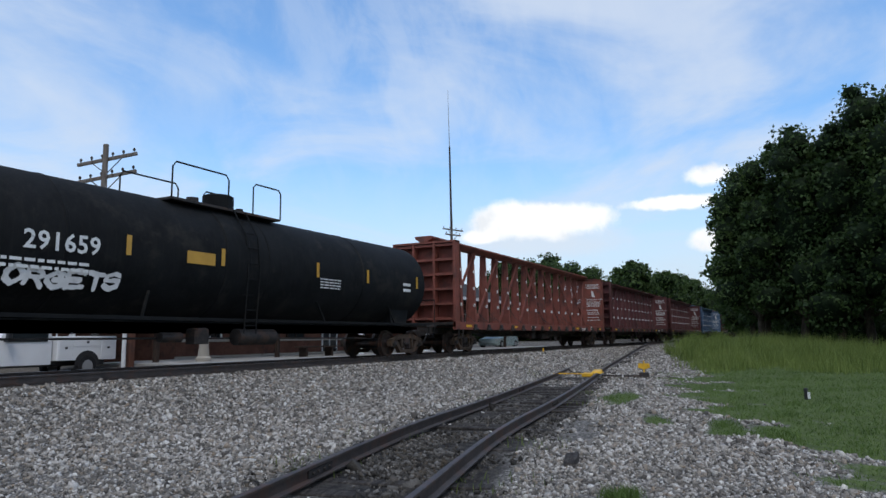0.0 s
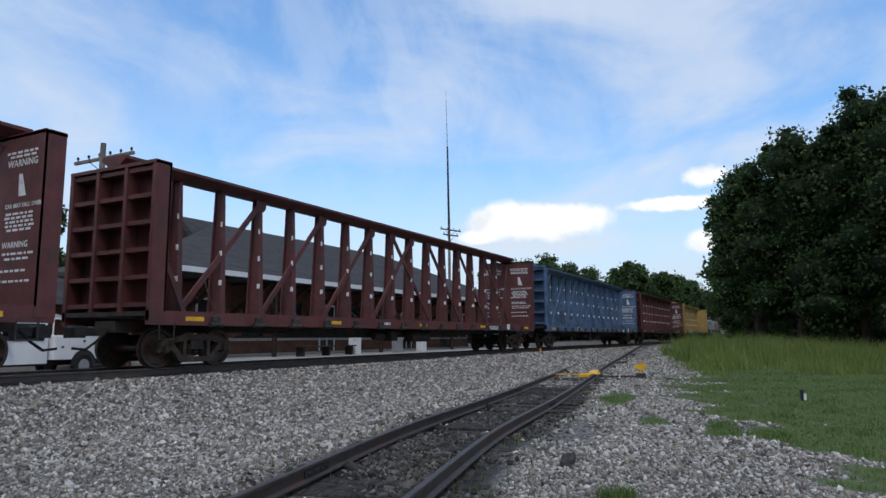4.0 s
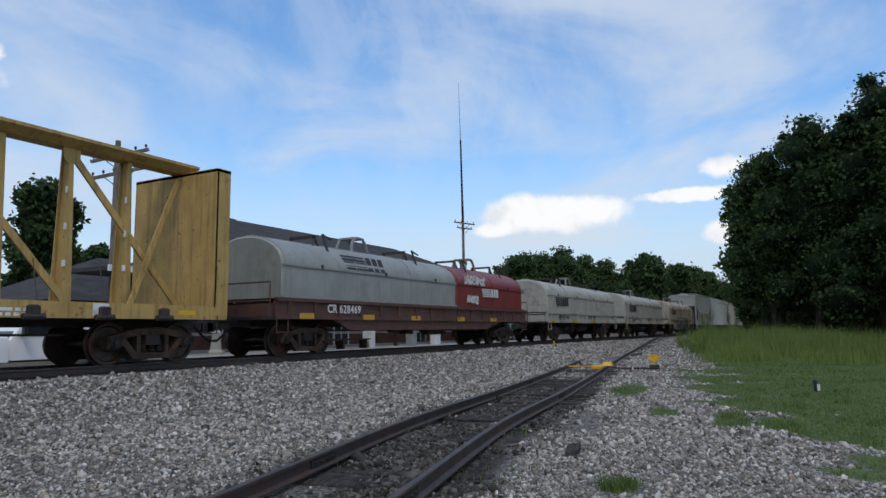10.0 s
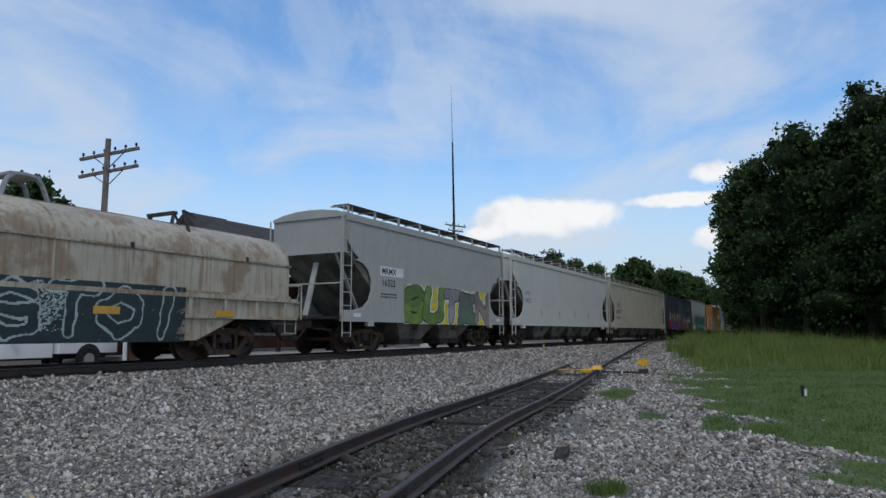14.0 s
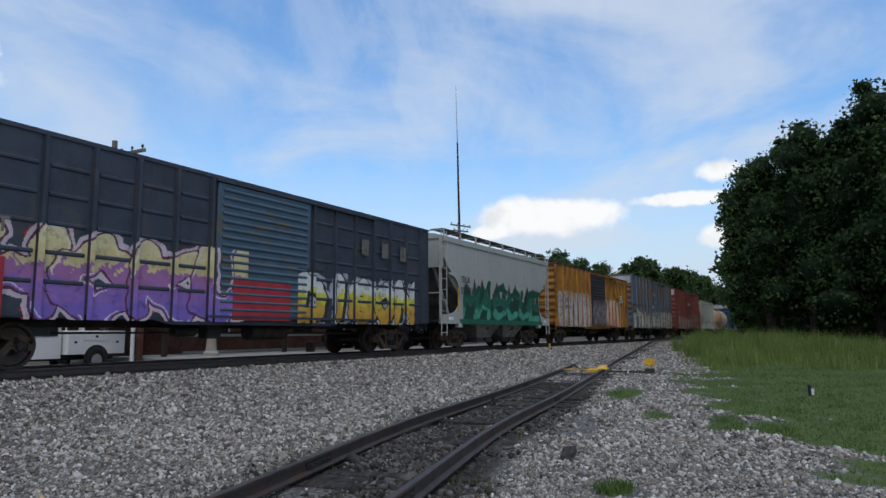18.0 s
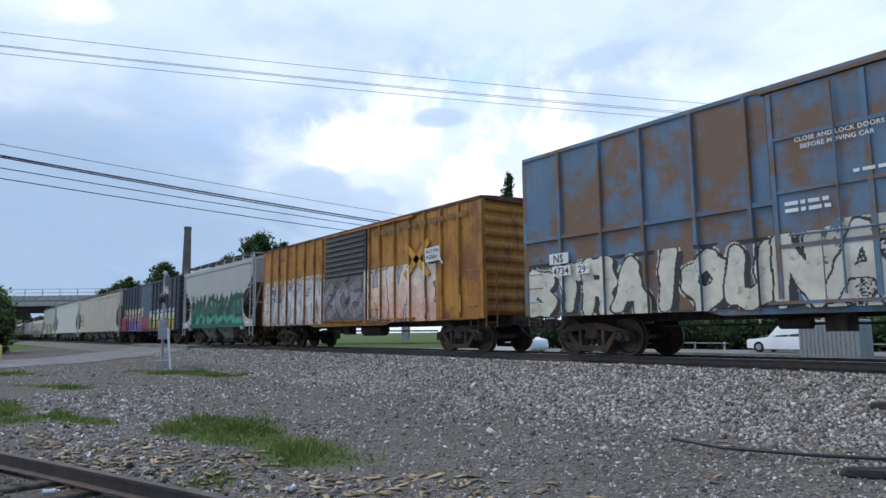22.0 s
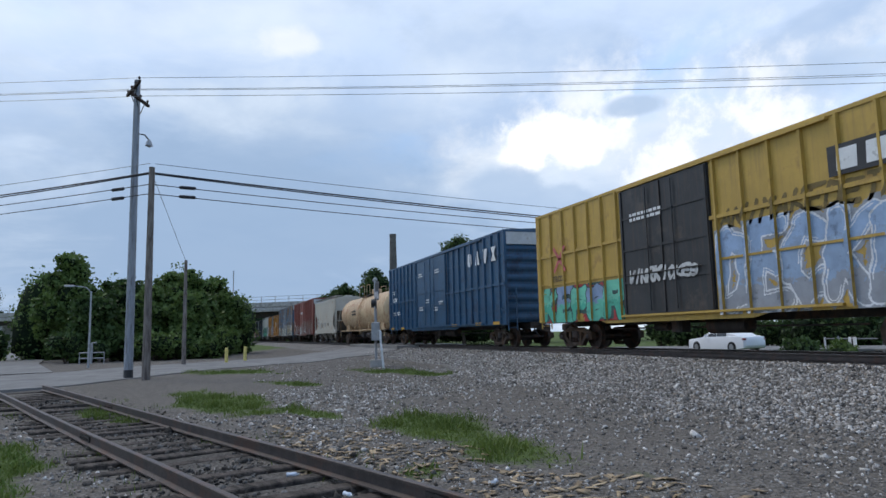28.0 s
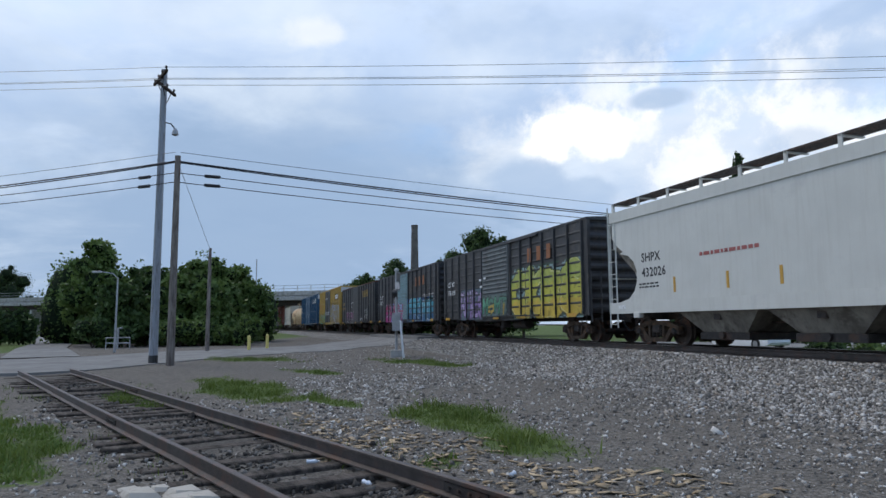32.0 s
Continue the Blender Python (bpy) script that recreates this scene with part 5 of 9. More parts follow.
hop_grey = mat("hopper_grey_paint", (0.38, 0.385, 0.36), 0.5, 0, 0.07, 0.8, (0.33, 0.34, 0.33), 0.25, 0.8, bump=0.03, streak=0.25, streak_color=(0.25, 0.24, 0.22))
hop_white = mat("hopper_white_paint", (0.56, 0.56, 0.52), 0.45, 0, 0.05, 0.8, (0.52, 0.52, 0.49), 0.25, 0.8, bump=0.03, streak=0.2, streak_color=(0.40, 0.38, 0.33))
hop_cream = mat("hopper_cream_paint", (0.50, 0.475, 0.385), 0.55, 0, 0.10, 0.8, (0.38, 0.34, 0.26), 0.3, 0.8, bump=0.03, streak=0.6, streak_color=(0.30, 0.23, 0.14))
hop_rusty = mat("hopper_rust_spotted_paint", (0.45, 0.43, 0.365), 0.55, 0, 0.08, 0.8, (0.34, 0.20, 0.08), 0.20, 1.6, bump=0.03, streak=0.3, streak_color=(0.36, 0.24, 0.12))
# grime of the bays; on end sheets its dark tone is painted shade
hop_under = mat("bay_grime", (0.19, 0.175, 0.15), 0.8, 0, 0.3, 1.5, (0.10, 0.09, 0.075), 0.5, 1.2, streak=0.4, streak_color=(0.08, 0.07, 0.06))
box_black = mat("boxcar_black_paint", (0.030, 0.031, 0.034), 0.55, 0, 0.3, 1.5, (0.055, 0.05, 0.045), 0.4, 1.2, streak=0.35, streak_color=(0.075, 0.055, 0.04))
box_navy = mat("boxcar_navy_paint", (0.030, 0.040, 0.062), 0.55, 0, 0.3, 1.5, (0.05, 0.05, 0.055), 0.4, 1.2, streak=0.3, streak_color=(0.06, 0.05, 0.045))
box_orange = mat("boxcar_orange_yellow_paint", (0.40, 0.175, 0.020), 0.6, 0, 0.22, 1.0, (0.20, 0.075, 0.02), 0.55, 0.8, streak=0.7, streak_color=(0.15, 0.06, 0.025))
box_blue = mat("boxcar_rusty_blue_paint", (0.090, 0.165, 0.25), 0.6, 0, 0.16, 1.0, (0.165, 0.098, 0.058), 0.72, 0.7, streak=0.4, streak_color=(0.17, 0.085, 0.05))
box_brown = mat("boxcar_brown_paint", (0.22, 0.060, 0.042), 0.6, 0, 0.12, 1.0, (0.13, 0.035, 0.025), 0.30, 1.4, streak=0.25, streak_color=(0.12, 0.035, 0.02))
box_deep = mat("boxcar_deep_blue_paint", (0.016, 0.074, 0.150), 0.42, 0, 0.25, 1.0, (0.010, 0.040, 0.085), 0.45, 1.0, streak=0.2)
box_yellow = mat("boxcar_yellow_paint", (0.46, 0.30, 0.060), 0.55, 0, 0.12, 1.0, (0.33, 0.20, 0.05), 0.3, 1.0, streak=0.35, streak_color=(0.25, 0.15, 0.06))
door_black = mat("door_black_paint", (0.022, 0.023, 0.024), 0.5, 0, 0.3, 1.5, (0.06, 0.05, 0.04), 0.3, 1.0, streak=0.3)
door_teal = mat("door_teal_paint", (0.13, 0.24, 0.27), 0.55, 0, 0.15, 1.5, (0.08, 0.12, 0.13), 0.4, 1.0, streak=0.3)
door_dusk = mat("door_dusk_blue_paint", (0.055, 0.105, 0.15), 0.55, 0, 0.15, 1.5, (0.12, 0.10, 0.06), 0.35, 0.9, streak=0.3)
door_slate = mat("door_slate_paint", (0.09, 0.11, 0.115), 0.55, 0, 0.15, 1.5, (0.05, 0.055, 0.055), 0.4, 1.0, streak=0.3)
roof_pale = mat("pale_roof_paint", (0.48, 0.50, 0.50), 0.6, 0, 0.12, 1.5, (0.33, 0.30, 0.26), 0.35, 1.2)
roof_rust = mat("rusty_roof", (0.13, 0.062, 0.045), 0.75, 0.1, 0.3, 2, (0.07, 0.04, 0.03), 0.5, 1.5)
tank_rusty = mat("rust_streaked_tank_paint", (0.52, 0.39, 0.23), 0.6, 0, 0.15, 1.0, (0.33, 0.12, 0.04), 0.32, 0.8, streak=0.9, streak_color=(0.30, 0.095, 0.03), bump=0.05)
white_mark = mat("white_marking", (0.70, 0.71, 0.70), 0.6, 0, 0.1, 3, (0.45, 0.45, 0.44), 0.3, 6, bump=0)
black_mark = mat("black_marking", (0.03, 0.03, 0.032), 0.6, 0, 0.2, 3, bump=0)
gold_mark = mat("gold_marking", (0.50, 0.30, 0.04), 0.6, 0, 0.15, 3, bump=0)
amber = mat("amber_reflector", (0.52, 0.29, 0.04), 0.4, 0, 0.1, 3, bump=0)


def reflectors(th, xs, z, y, h=0.5, w=0.10, name="reflector"):
    plates(th, name, [(x, x + w, z, z + h) for x in xs], amber, "yellow reflective strip", y)


def logo_bars(th, x, z, material, y, size=0.4, n=3, tilt=0.0):
    """A company mark as plain bars and slanted blocks, on a wall or, tilted, on a curved hood."""
    at = pose(x, y, z, tilt)
    for i in range(5):
        part("company_mark", Mesh().box(i * size * 0.10, size * 2.5 + i * size * 0.10, -0.002, 0.001, size * (0.84 - 0.21 * i), size * (0.97 - 0.21 * i)), material, th, at=at)
    for i in range(n):
        a = size * (2.75 + i * 0.72)
        part("company_mark", Mesh().prism([(a + size * 0.12, 0), (a + size * 0.62, 0), (a + size * 0.50, size), (a, size)], -0.002, 0.001), material, th, at=at)


def block_letters(th, x, z, h, n, material, y, w=0.5, gap=0.2, name="company_mark"):
    for i in range(n):
        a = x + i * (w + gap)
        part(name, Mesh().prism([(a, z), (a + w * 0.95, z), (a + w, z + h), (a + w * 0.05, z + h)], y - 0.002, y + 0.001), material, th)


def load_train():
    W = white_mark
    # black tank car
    th, L, r, zc = tank_car("long black tank car with white lettering and graffiti tags", 6.0, 26.1, black_tank)
    part("girdle", Mesh().lathe([(-0.75, r + 0.005), (-0.72, r + 0.03), (0.05, r + 0.03), (0.08, r + 0.005)], "x", (-0.15, 0, zc), 48), black_tank, th, smooth=True)
    ty = -r - 0.012
    writing(th, "291659", -5.9, 2.38, 0.36, W, ty)
    bars(th, -6.25, 2.13, W, 2, 1.7, 0.06, 0.07, ty + 0.03)
    plates(th, "warning_panel", [(-2.15, -1.3, 2.43, 2.72)], amber, "yellow panel", ty)
    for x in (-3.75, -1.1, 2.6, 5.2, 8.4):
        plates(th, "reflector", [(x, x + 0.12, 2.45, 2.88)], amber, "yellow reflective strip", ty + 0.005)
    bars(th, 2.8, 2.4, W, 4, 1.0, 0.035, 0.05, ty + 0.02)
    tag(th, "GEORGETS", -7.0, -3.8, 1.62, 2.10, (0.52, 0.52, 0.51), 3, half=r - 0.05, label="grey sprayed tag")
    plates(th, "end_panel", [(7.5, 8.0, 2.5, 2.6), (7.5, 8.0, 2.3, 2.4)], W, "white stencil panel", ty + 0.01)
    # centre-beam flatcars
    for a, b, m, lab in ((27.65, 51.2, red_beam, "oxide-red steel centerbeam flatcar, empty, with pale bulkhead lettering"), (53.4, 77.4, red_dark, "dark red empty centerbeam flatcar with yellow sill reflectors"),
                         (79.5, 103.8, red_dark, "dark red empty centerbeam flatcar with white bulkhead lettering"), (105.8, 129.95, blue_beam, "faded blue empty centerbeam flatcar with scuffed bulkheads"),
                         (132.0, 156.7, red_dark, "maroon empty centerbeam flatcar with white stencilled sill"), (158.2, 181.8, yellow_beam, "faded yellow empty centerbeam flatcar with chipped posts")):
        th, L = centre_beam(lab, a, b, m, bare=(-8.7, -2.9) if m is yellow_beam else (0, 0))
        xi = L - 0.40 - 0.034
        rnd = random.Random(int(a))
        if m is not yellow_beam:
            for yl in (1.25, -0.30):
                for words, z, size in (("WARNING", 4.02, 0.14), ("CAR MAY FALL OVER", 3.20, 0.085), ("WARNING", 2.42, 0.12)):
                    writing(th, words, 0, z, size, W, 0.0, "bulkhead_lettering").matrix_local = pose(xi - 0.002, yl - 0.08, z, 90, 0, -90)
                part("bulkhead_stencil", Mesh().prism([(yl - 0.50, 3.42), (yl - 0.74, 3.42), (yl - 0.58, 3.86), (yl - 0.48, 3.86)], xi - 0.003, xi + 0.001, "x"), W, th, "white warning figure")
                for k in range(11):
                    z = (4.28, 4.20, 3.06, 2.98, 2.90, 2.82, 2.74, 2.28, 2.18, 1.95, 1.75)[k]
                    y0, end = yl - rnd.uniform(0.02, 0.2), yl - rnd.uniform(0.85, 1.08)
                    while y0 > end:
                        w = rnd.uniform(0.06, 0.2)
                        part("bulkhead_stencil", Mesh().box(xi - 0.002, xi + 0.002, y0 - w, y0, z, z + 0.045), W, th)
                        y0 -= w + 0.05
        bars(th, 6.0, 1.10, W, 2, 1.2, 0.06, 0.03, -1.513, int(a))
        bars(th, -3.0, 1.10, W, 1, 0.7, 0.08, 0.03, -1.513, int(a) + 1)
        plates(th, "data_plate", [(8.3, 8.65, 1.02, 1.28)], W, "white data plate", -1.513)
        if m is yellow_beam:
            part("black_sill_band", Mesh().box(-8.3, -3.2, -1.516, -1.508, 1.00, 1.29), black_mark, th)
            writing(th, "TTZX   863   783", -8.1, 1.05, 0.21, W, -1.52, squeeze=1.3)
            plates(th, "pole_tape", [(x - 0.07, x + 0.07, 1.3, 2.3) for x in (-8.9, -7.4)], W, "white patch", -0.47)
        elif a == 132.0:
            writing(th, "600066", -7.6, 1.06, 0.17, W, -1.515, squeeze=1.2)
        elif a == 105.8:
            writing(th, "5924", -6.2, 1.06, 0.2, W, -1.515)
    # covered coil cars
    th, L = coil_car("brown coil car under one grey and one red steel hood", 183.2, 201.4, [(-8.5, 1.6, hood_grey), (1.65, 8.5, hood_red)], coil_brown, 0.35)
    logo_bars(th, -5.77, 2.60, black_mark, -1.445, 0.48, tilt=-20)
    logo_bars(th, 3.9, 2.10, W, -1.475, 0.36)
    writing(th, "CR 628469", -6.7, 1.22, 0.25, W, -1.566)
    plates(th, "sill_band", [(-8.2, 8.2, 1.50, 1.59)], coil_brown, "", -1.576)
    tag(th, "UNOESPOK", 2.3, 4.3, 2.55, 2.95, (0.6, 0.6, 0.58), 5, half=1.475)
    tag(th, "ANOKS", 2.5, 3.6, 1.75, 2.15, (0.6, 0.6, 0.58), 6, half=1.475)
    reflectors(th, (-7.9, -4.9, -2.0, 1.5, 4.6), 1.03, -1.556, 0.16, 0.62)
    for a, b, hm, lab, num in ((203.95, 218.55, hood_white, "off-white covered coil car with barrel hood and black mark", "165194"), (220.65, 235.6, hood_white, "pale covered steel coil car with lifting frame on its hood", "165003"),
                               (237.85, 252.45, hood_cream, "rust-streaked cream coil car with graffiti on its sill", "165469")):
        th, L = coil_car(lab, a, b, [(-(b - a) / 2 + 0.5, (b - a) / 2 - 0.5, hm)], hm, 0.0 if hm is hood_white else 0.55)
        logo_bars(th, -L + 1.65, 1.98, black_mark, -1.482, 0.46)
        writing(th, "NS", -L + 0.42, 2.62, 0.22, black_mark, 0.0).matrix_local = pose(-L + 0.495, 0.28, 2.62, 90, 0, -90)
        writing(th, "NS " + num, -L + 1.85, 1.20, 0.26, black_mark, -1.566)
        reflectors(th, (-L + 0.7, -L + 4.5, 0.8, 4.0), 1.06, -1.575, 0.16, 0.6)
        bars(th, 0.2, 1.38, black_mark, 2, 1.6, 0.05, 0.05, -1.512, 4)
        if hm is hood_cream:
            spray(th, "WESTOI", -3.6, 3.1, 0.48, 1.72, ((0.010, 0.022, 0.024), (0.014, 0.034, 0.034)), (0.34, 0.40, 0.38), 8, half=1.565, cloud=(0.012, 0.026, 0.028), reach=0.5, fat=0.9, busy=3, label="dark green graffiti with pale outlines")
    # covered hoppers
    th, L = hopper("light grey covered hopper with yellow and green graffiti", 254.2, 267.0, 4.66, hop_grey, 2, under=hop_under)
    part("name_panel", Mesh().box(-4.25, -2.75, -1.545, -1.538, 2.60, 2.92), W, th, "white panel")
    writing(th, "MRMX", -4.15, 2.66, 0.22, black_mark, -1.548)
    writing(th, "16322", -4.15, 2.25, 0.24, black_mark, -1.543)
    bars(th, -4.2, 1.95, black_mark, 2, 1.0, 0.05, 0.05, -1.543, 3)
    spray(th, "SUTEN", -2.7, 4.6, 0.98, 2.45, (((0.16, 0.24, 0.05), (0.11, 0.17, 0.05)), ((0.13, 0.21, 0.05), (0.17, 0.25, 0.07)), ((0.30, 0.30, 0.31), (0.22, 0.22, 0.23)), ((0.11, 0.17, 0.12), (0.12, 0.13, 0.12)), ((0.27, 0.23, 0.19), (0.20, 0.17, 0.15))), (0.02, 0.02, 0.02), 12, half=1.56, cloud=(0.60, 0.50, 0.03), reach=0.34, glow=(0.55, 0.56, 0.54), fat=1.5, label="green and grey graffiti on a yellow cloud")
    th, L = hopper("white covered hopper with faded black lettering", 267.9, 286.3, 4.68, hop_white, 4, under=hop_under)
    writing(th, "ACFX", -7.3, 2.60, 0.2, paint((0.25, 0.22, 0.22)), -1.543)
    writing(th, "59022", -7.3, 2.2, 0.24, paint((0.25, 0.22, 0.22)), -1.543)
    reflectors(th, (-5.0, -2.0, 1.0, 4.0, 7.0), 1.5, -1.543, 0.4)
    th, L = hopper("weathered cream covered hopper with ribbed sides", 286.7, 308.7, 4.66, hop_cream, 4, ribs=8, under=hop_under)
    writing(th, "TILX", -8.85, 2.58, 0.34, black_mark, -1.545)
    writing(th, "640377", -9.0, 2.08, 0.34, black_mark, -1.545)
    bars(th, -9.0, 1.8, black_mark, 2, 1.3, 0.06, 0.05, -1.545, 6)
    reflectors(th, (-9.25,), 1.75, -1.545, 0.85, 0.11)
    reflectors(th, (-6.4, -2.8, 1.0, 4.6, 7.6), 1.65, -1.545, 0.45)
    # black boxcar with bright graffiti
    th, L, dep = boxcar("dark navy boxcar with teal door and bright graffiti", 309.85, 326.95, 4.56, box_navy, box_navy, spaced(-8.0, -1.9, 7) + spaced(1.9, 8.0, 7), (-1.75, 1.7), door_dusk, box_navy, style="ribbed", rows=5)
    block_letters(th, 4.2, 3.15, 0.5, 3, paint((0.14, 0.13, 0.11)), -1.64, 0.4, 0.75)
    plates(th, "red_ground", [(-8.2, -6.6, 0.98, 2.05), (-1.2, 0.9, 1.0, 2.02)], paint((0.36, 0.02, 0.03)), "red sprayed ground", -1.645)
    spray(th, "HOKU", -7.2, -0.7, 0.95, 2.75, ((0.20, 0.12, 0.46), (0.26, 0.13, 0.42), (0.34, 0.14, 0.32), (0.60, 0.50, 0.24), (0.64, 0.56, 0.30)), (0.10, 0.02, 0.06), 21, dep, half=1.565, cloud=(0.36, 0.02, 0.03), reach=0.10, glow=(0.56, 0.46, 0.50), fat=1.75, shine=(0.70, 0.62, 0.60), label="yellow, purple and red graffiti")
    spray(th, "DISON", 1.2, 7.6, 0.95, 2.5, ((0.50, 0.26, 0.03), (0.55, 0.34, 0.04), (0.60, 0.55, 0.06), (0.66, 0.66, 0.62), (0.62, 0.63, 0.64)), (0.02, 0.02, 0.02), 22, dep, half=1.565, cloud=(0.40, 0.42, 0.46), reach=0.15, shade=(0.02, 0.02, 0.02), fat=1.45, label="white, yellow and orange graffiti")
    writing(th, "CSXT", -7.55, 2.50, 0.28, paint((0.18, 0.16, 0.13)), -1.64)
    writing(th, "507", -7.45, 2.02, 0.26, W, -1.64)
    reflectors(th, (-8.0,), 1.3, -1.64, 0.22, 0.6)
    # grey hopper with the green piece
    th, L = hopper("pale grey covered hopper with large dark green graffiti", 328.0, 340.3, 4.70, hop_grey, 2, under=hop_under)
    spray(th, "MASCUE", -4.3, 4.75, 1.06, 3.0, ((0.06, 0.30, 0.20), (0.010, 0.10, 0.062), (0.006, 0.055, 0.034)), (0.028, 0.17, 0.11), 31, half=1.56, cloud=(0.006, 0.046, 0.030), glow=(0.50, 0.16, 0.15), spiky=0.42, fat=0.75, slant=0.35, label="large dark green graffiti with mint outlines")
    plates(th, "green_skirt", [(-4.6, 4.9, 1.01, 1.22)], paint((0.012, 0.11, 0.07)), "green sprayed band", -1.575)
    writing(th, "TILX", -4.45, 2.72, 0.26, black_mark, -1.60)
    writing(th, "333603", -4.55, 2.26, 0.26, black_mark, -1.60)
    reflectors(th, (-4.72,), 1.5, -1.545, 1.0)
    # orange-yellow boxcar
    th, L, dep = boxcar("orange-yellow boxcar with rust, dark louvred door and graffiti", 341.58, 358.08, 4.62, box_orange, box_orange, [-7.25, -6.34, -5.44, -4.53, -3.6, -2.66, -1.9, 1.9, 2.66, 3.6, 4.53, 5.44, 6.34, 7.25],
                        (-1.6, 1.7), door_black, roof_rust, style="ribbed", rib_w=0.05)
    spray(th, "HVE", 1.55, 6.0, 0.98, 2.9, ((0.62, 0.36, 0.28), (0.66, 0.46, 0.36), (0.66, 0.56, 0.46)), (0.02, 0.02, 0.02), 41, dep, half=1.565, cloud=(0.36, 0.38, 0.44), reach=0.2, fat=2.0, label="peach graffiti with black outlines")
    part("speech_bubble", Mesh().prism([(5.55, 2.82), (6.3, 2.86), (6.52, 2.70), (6.34, 2.95), (6.32, 3.32), (5.52, 3.28)], -1.658, -1.652), paint((0.66, 0.66, 0.65)), th, "white speech bubble")
    writing(th, "NOT HVE", 5.60, 3.12, 0.11, black_mark, -1.660)
    writing(th, "AGAIN!", 5.60, 2.93, 0.13, black_mark, -1.660)
    spray(th, "UAOBRN", -8.1, -1.75, 0.98, 3.05, ((0.50, 0.48, 0.47), (0.56, 0.55, 0.54), (0.50, 0.49, 0.48)), (0.12, 0.08, 0.12), 45, dep, half=1.565, cloud=(0.44, 0.40, 0.34), reach=0.22, fat=1.5, worn=0.25, shine=(0.26, 0.20, 0.34), label="grey-white weathered graffiti")
    spray(th, "GOS", -1.6, 1.65, 1.1, 2.75, ((0.20, 0.17, 0.18), (0.26, 0.24, 0.27), (0.18, 0.16, 0.16)), (0.05, 0.045, 0.05), 43, lambda x: 0.11, half=1.565, cloud=(0.13, 0.11, 0.11), reach=0.3, fat=1.3, worn=0.7, label="pale faded graffiti on the door")
    writing(th, "RB OX", -7.0, 2.42, 0.26, black_mark, -1.64)
    writing(th, "39 088", -7.0, 2.0, 0.26, black_mark, -1.64)
    g = Mesh()
    for s in (-1, 1):
        g.bar((4.3, -1.632, 3.0 + s * 0.55), (5.7, -1.632, 3.0 - s * 0.55), 0.24, 0.004, (0, 1, 0))
    part("company_mark", g, paint((0.50, 0.25, 0.022)), th, "faded yellow cross mark")
    for i in range(11):
        plates(th, "faded_slogan", [(2.3 + i * 0.5, 2.58 + i * 0.5 + 0.1 * (i % 3 == 1), 4.05, 4.23)], paint((0.16, 0.09, 0.03)), "", -1.655)
    reflectors(th, (2.3, 5.4, 7.2), 1.2, -1.64, 0.5, 0.13)
    # rusty blue high boxcar
    th, L, dep = boxcar("tall blue boxcar with rust patches and white graffiti", 359.95, 376.95, 5.27, box_blue, box_blue, [-7.2, -5.9, -4.7, -3.4, -2.2, 2.1, 3.4, 4.7, 5.9, 7.2], (-1.75, 1.65), box_blue, box_blue, belt=2.97, style="plug", band=roof_pale)
    spray(th, "BTRAIOUN", -8.4, -0.9, 0.98, 2.35, ((0.58, 0.55, 0.44), (0.60, 0.57, 0.47)), (0.03, 0.03, 0.03), 51, dep, half=1.565, cloud=(0.55, 0.53, 0.44), reach=0.07, fat=1.6, slant=0.05, shade=(0.03, 0.03, 0.03), label="cream-white bubble graffiti")
    spray(th, "ASEKSVAG", -0.9, 8.3, 0.98, 2.5, ((0.55, 0.52, 0.43), (0.60, 0.58, 0.50)), (0.03, 0.03, 0.03), 52, dep, half=1.565, cloud=(0.52, 0.50, 0.42), reach=0.3, fat=0.9, busy=26, label="cream and black swirling graffiti")
    plates(th, "yellow_patch", [(2.0, 2.5, 1.42, 1.5), (4.2, 4.8, 1.55, 1.63), (6.1, 7.2, 1.62, 1.72)], paint((0.40, 0.36, 0.06)), "yellow sprayed bar", -1.652)
    plates(th, "number_patch", [(-7.55, -6.9, 2.28, 2.55), (-7.45, -6.85, 1.98, 2.22), (-6.65, -6.25, 1.98, 2.22)], W, "white patch", -1.660)
    writing(th, "NS", -7.42, 2.32, 0.2, black_mark, -1.666)
    writing(th, "4734", -7.42, 2.01, 0.18, black_mark, -1.666)
    writing(th, "29", -6.6, 2.01, 0.18, black_mark, -1.666)
    writing(th, "CLOSE AND LOCK DOORS", -1.25, 4.00, 0.085, W, -1.672)
    writing(th, "BEFORE MOVING CAR", -1.15, 3.86, 0.085, W, -1.672)
    bars(th, -0.3, 3.25, W, 1, 0.6, 0.06, 0.06, -1.67, 14)
    bars(th, -1.5, 2.85, W, 2, 0.8, 0.07, 0.06, -1.67, 15)
    reflectors(th, (7.0,), 1.75, -1.645, 0.25, 0.7)
    # brown high boxcar
    th, L, dep = boxcar("tall brown-red boxcar with white graffiti along the bottom", 379.44, 395.97, 5.22, box_brown, box_brown, [-7.45, -6.71, -5.85, -5.2, -4.34, -3.5, -2.7, 2.4, 3.3, 4.1, 5.0, 5.8, 6.7, 7.45], (-1.84, 1.4), box_brown, box_brown, style="plug", band=roof_pale)
    spray(th, "ONBEMSKA", -7.0, -0.4, 0.98, 2.25, ((0.48, 0.52, 0.52), (0.54, 0.55, 0.53)), (0.09, 0.07, 0.06), 61, dep, half=1.565, cloud=(0.36, 0.42, 0.42), reach=0.14, fat=1.25, worn=0.2, label="white and pale blue graffiti")
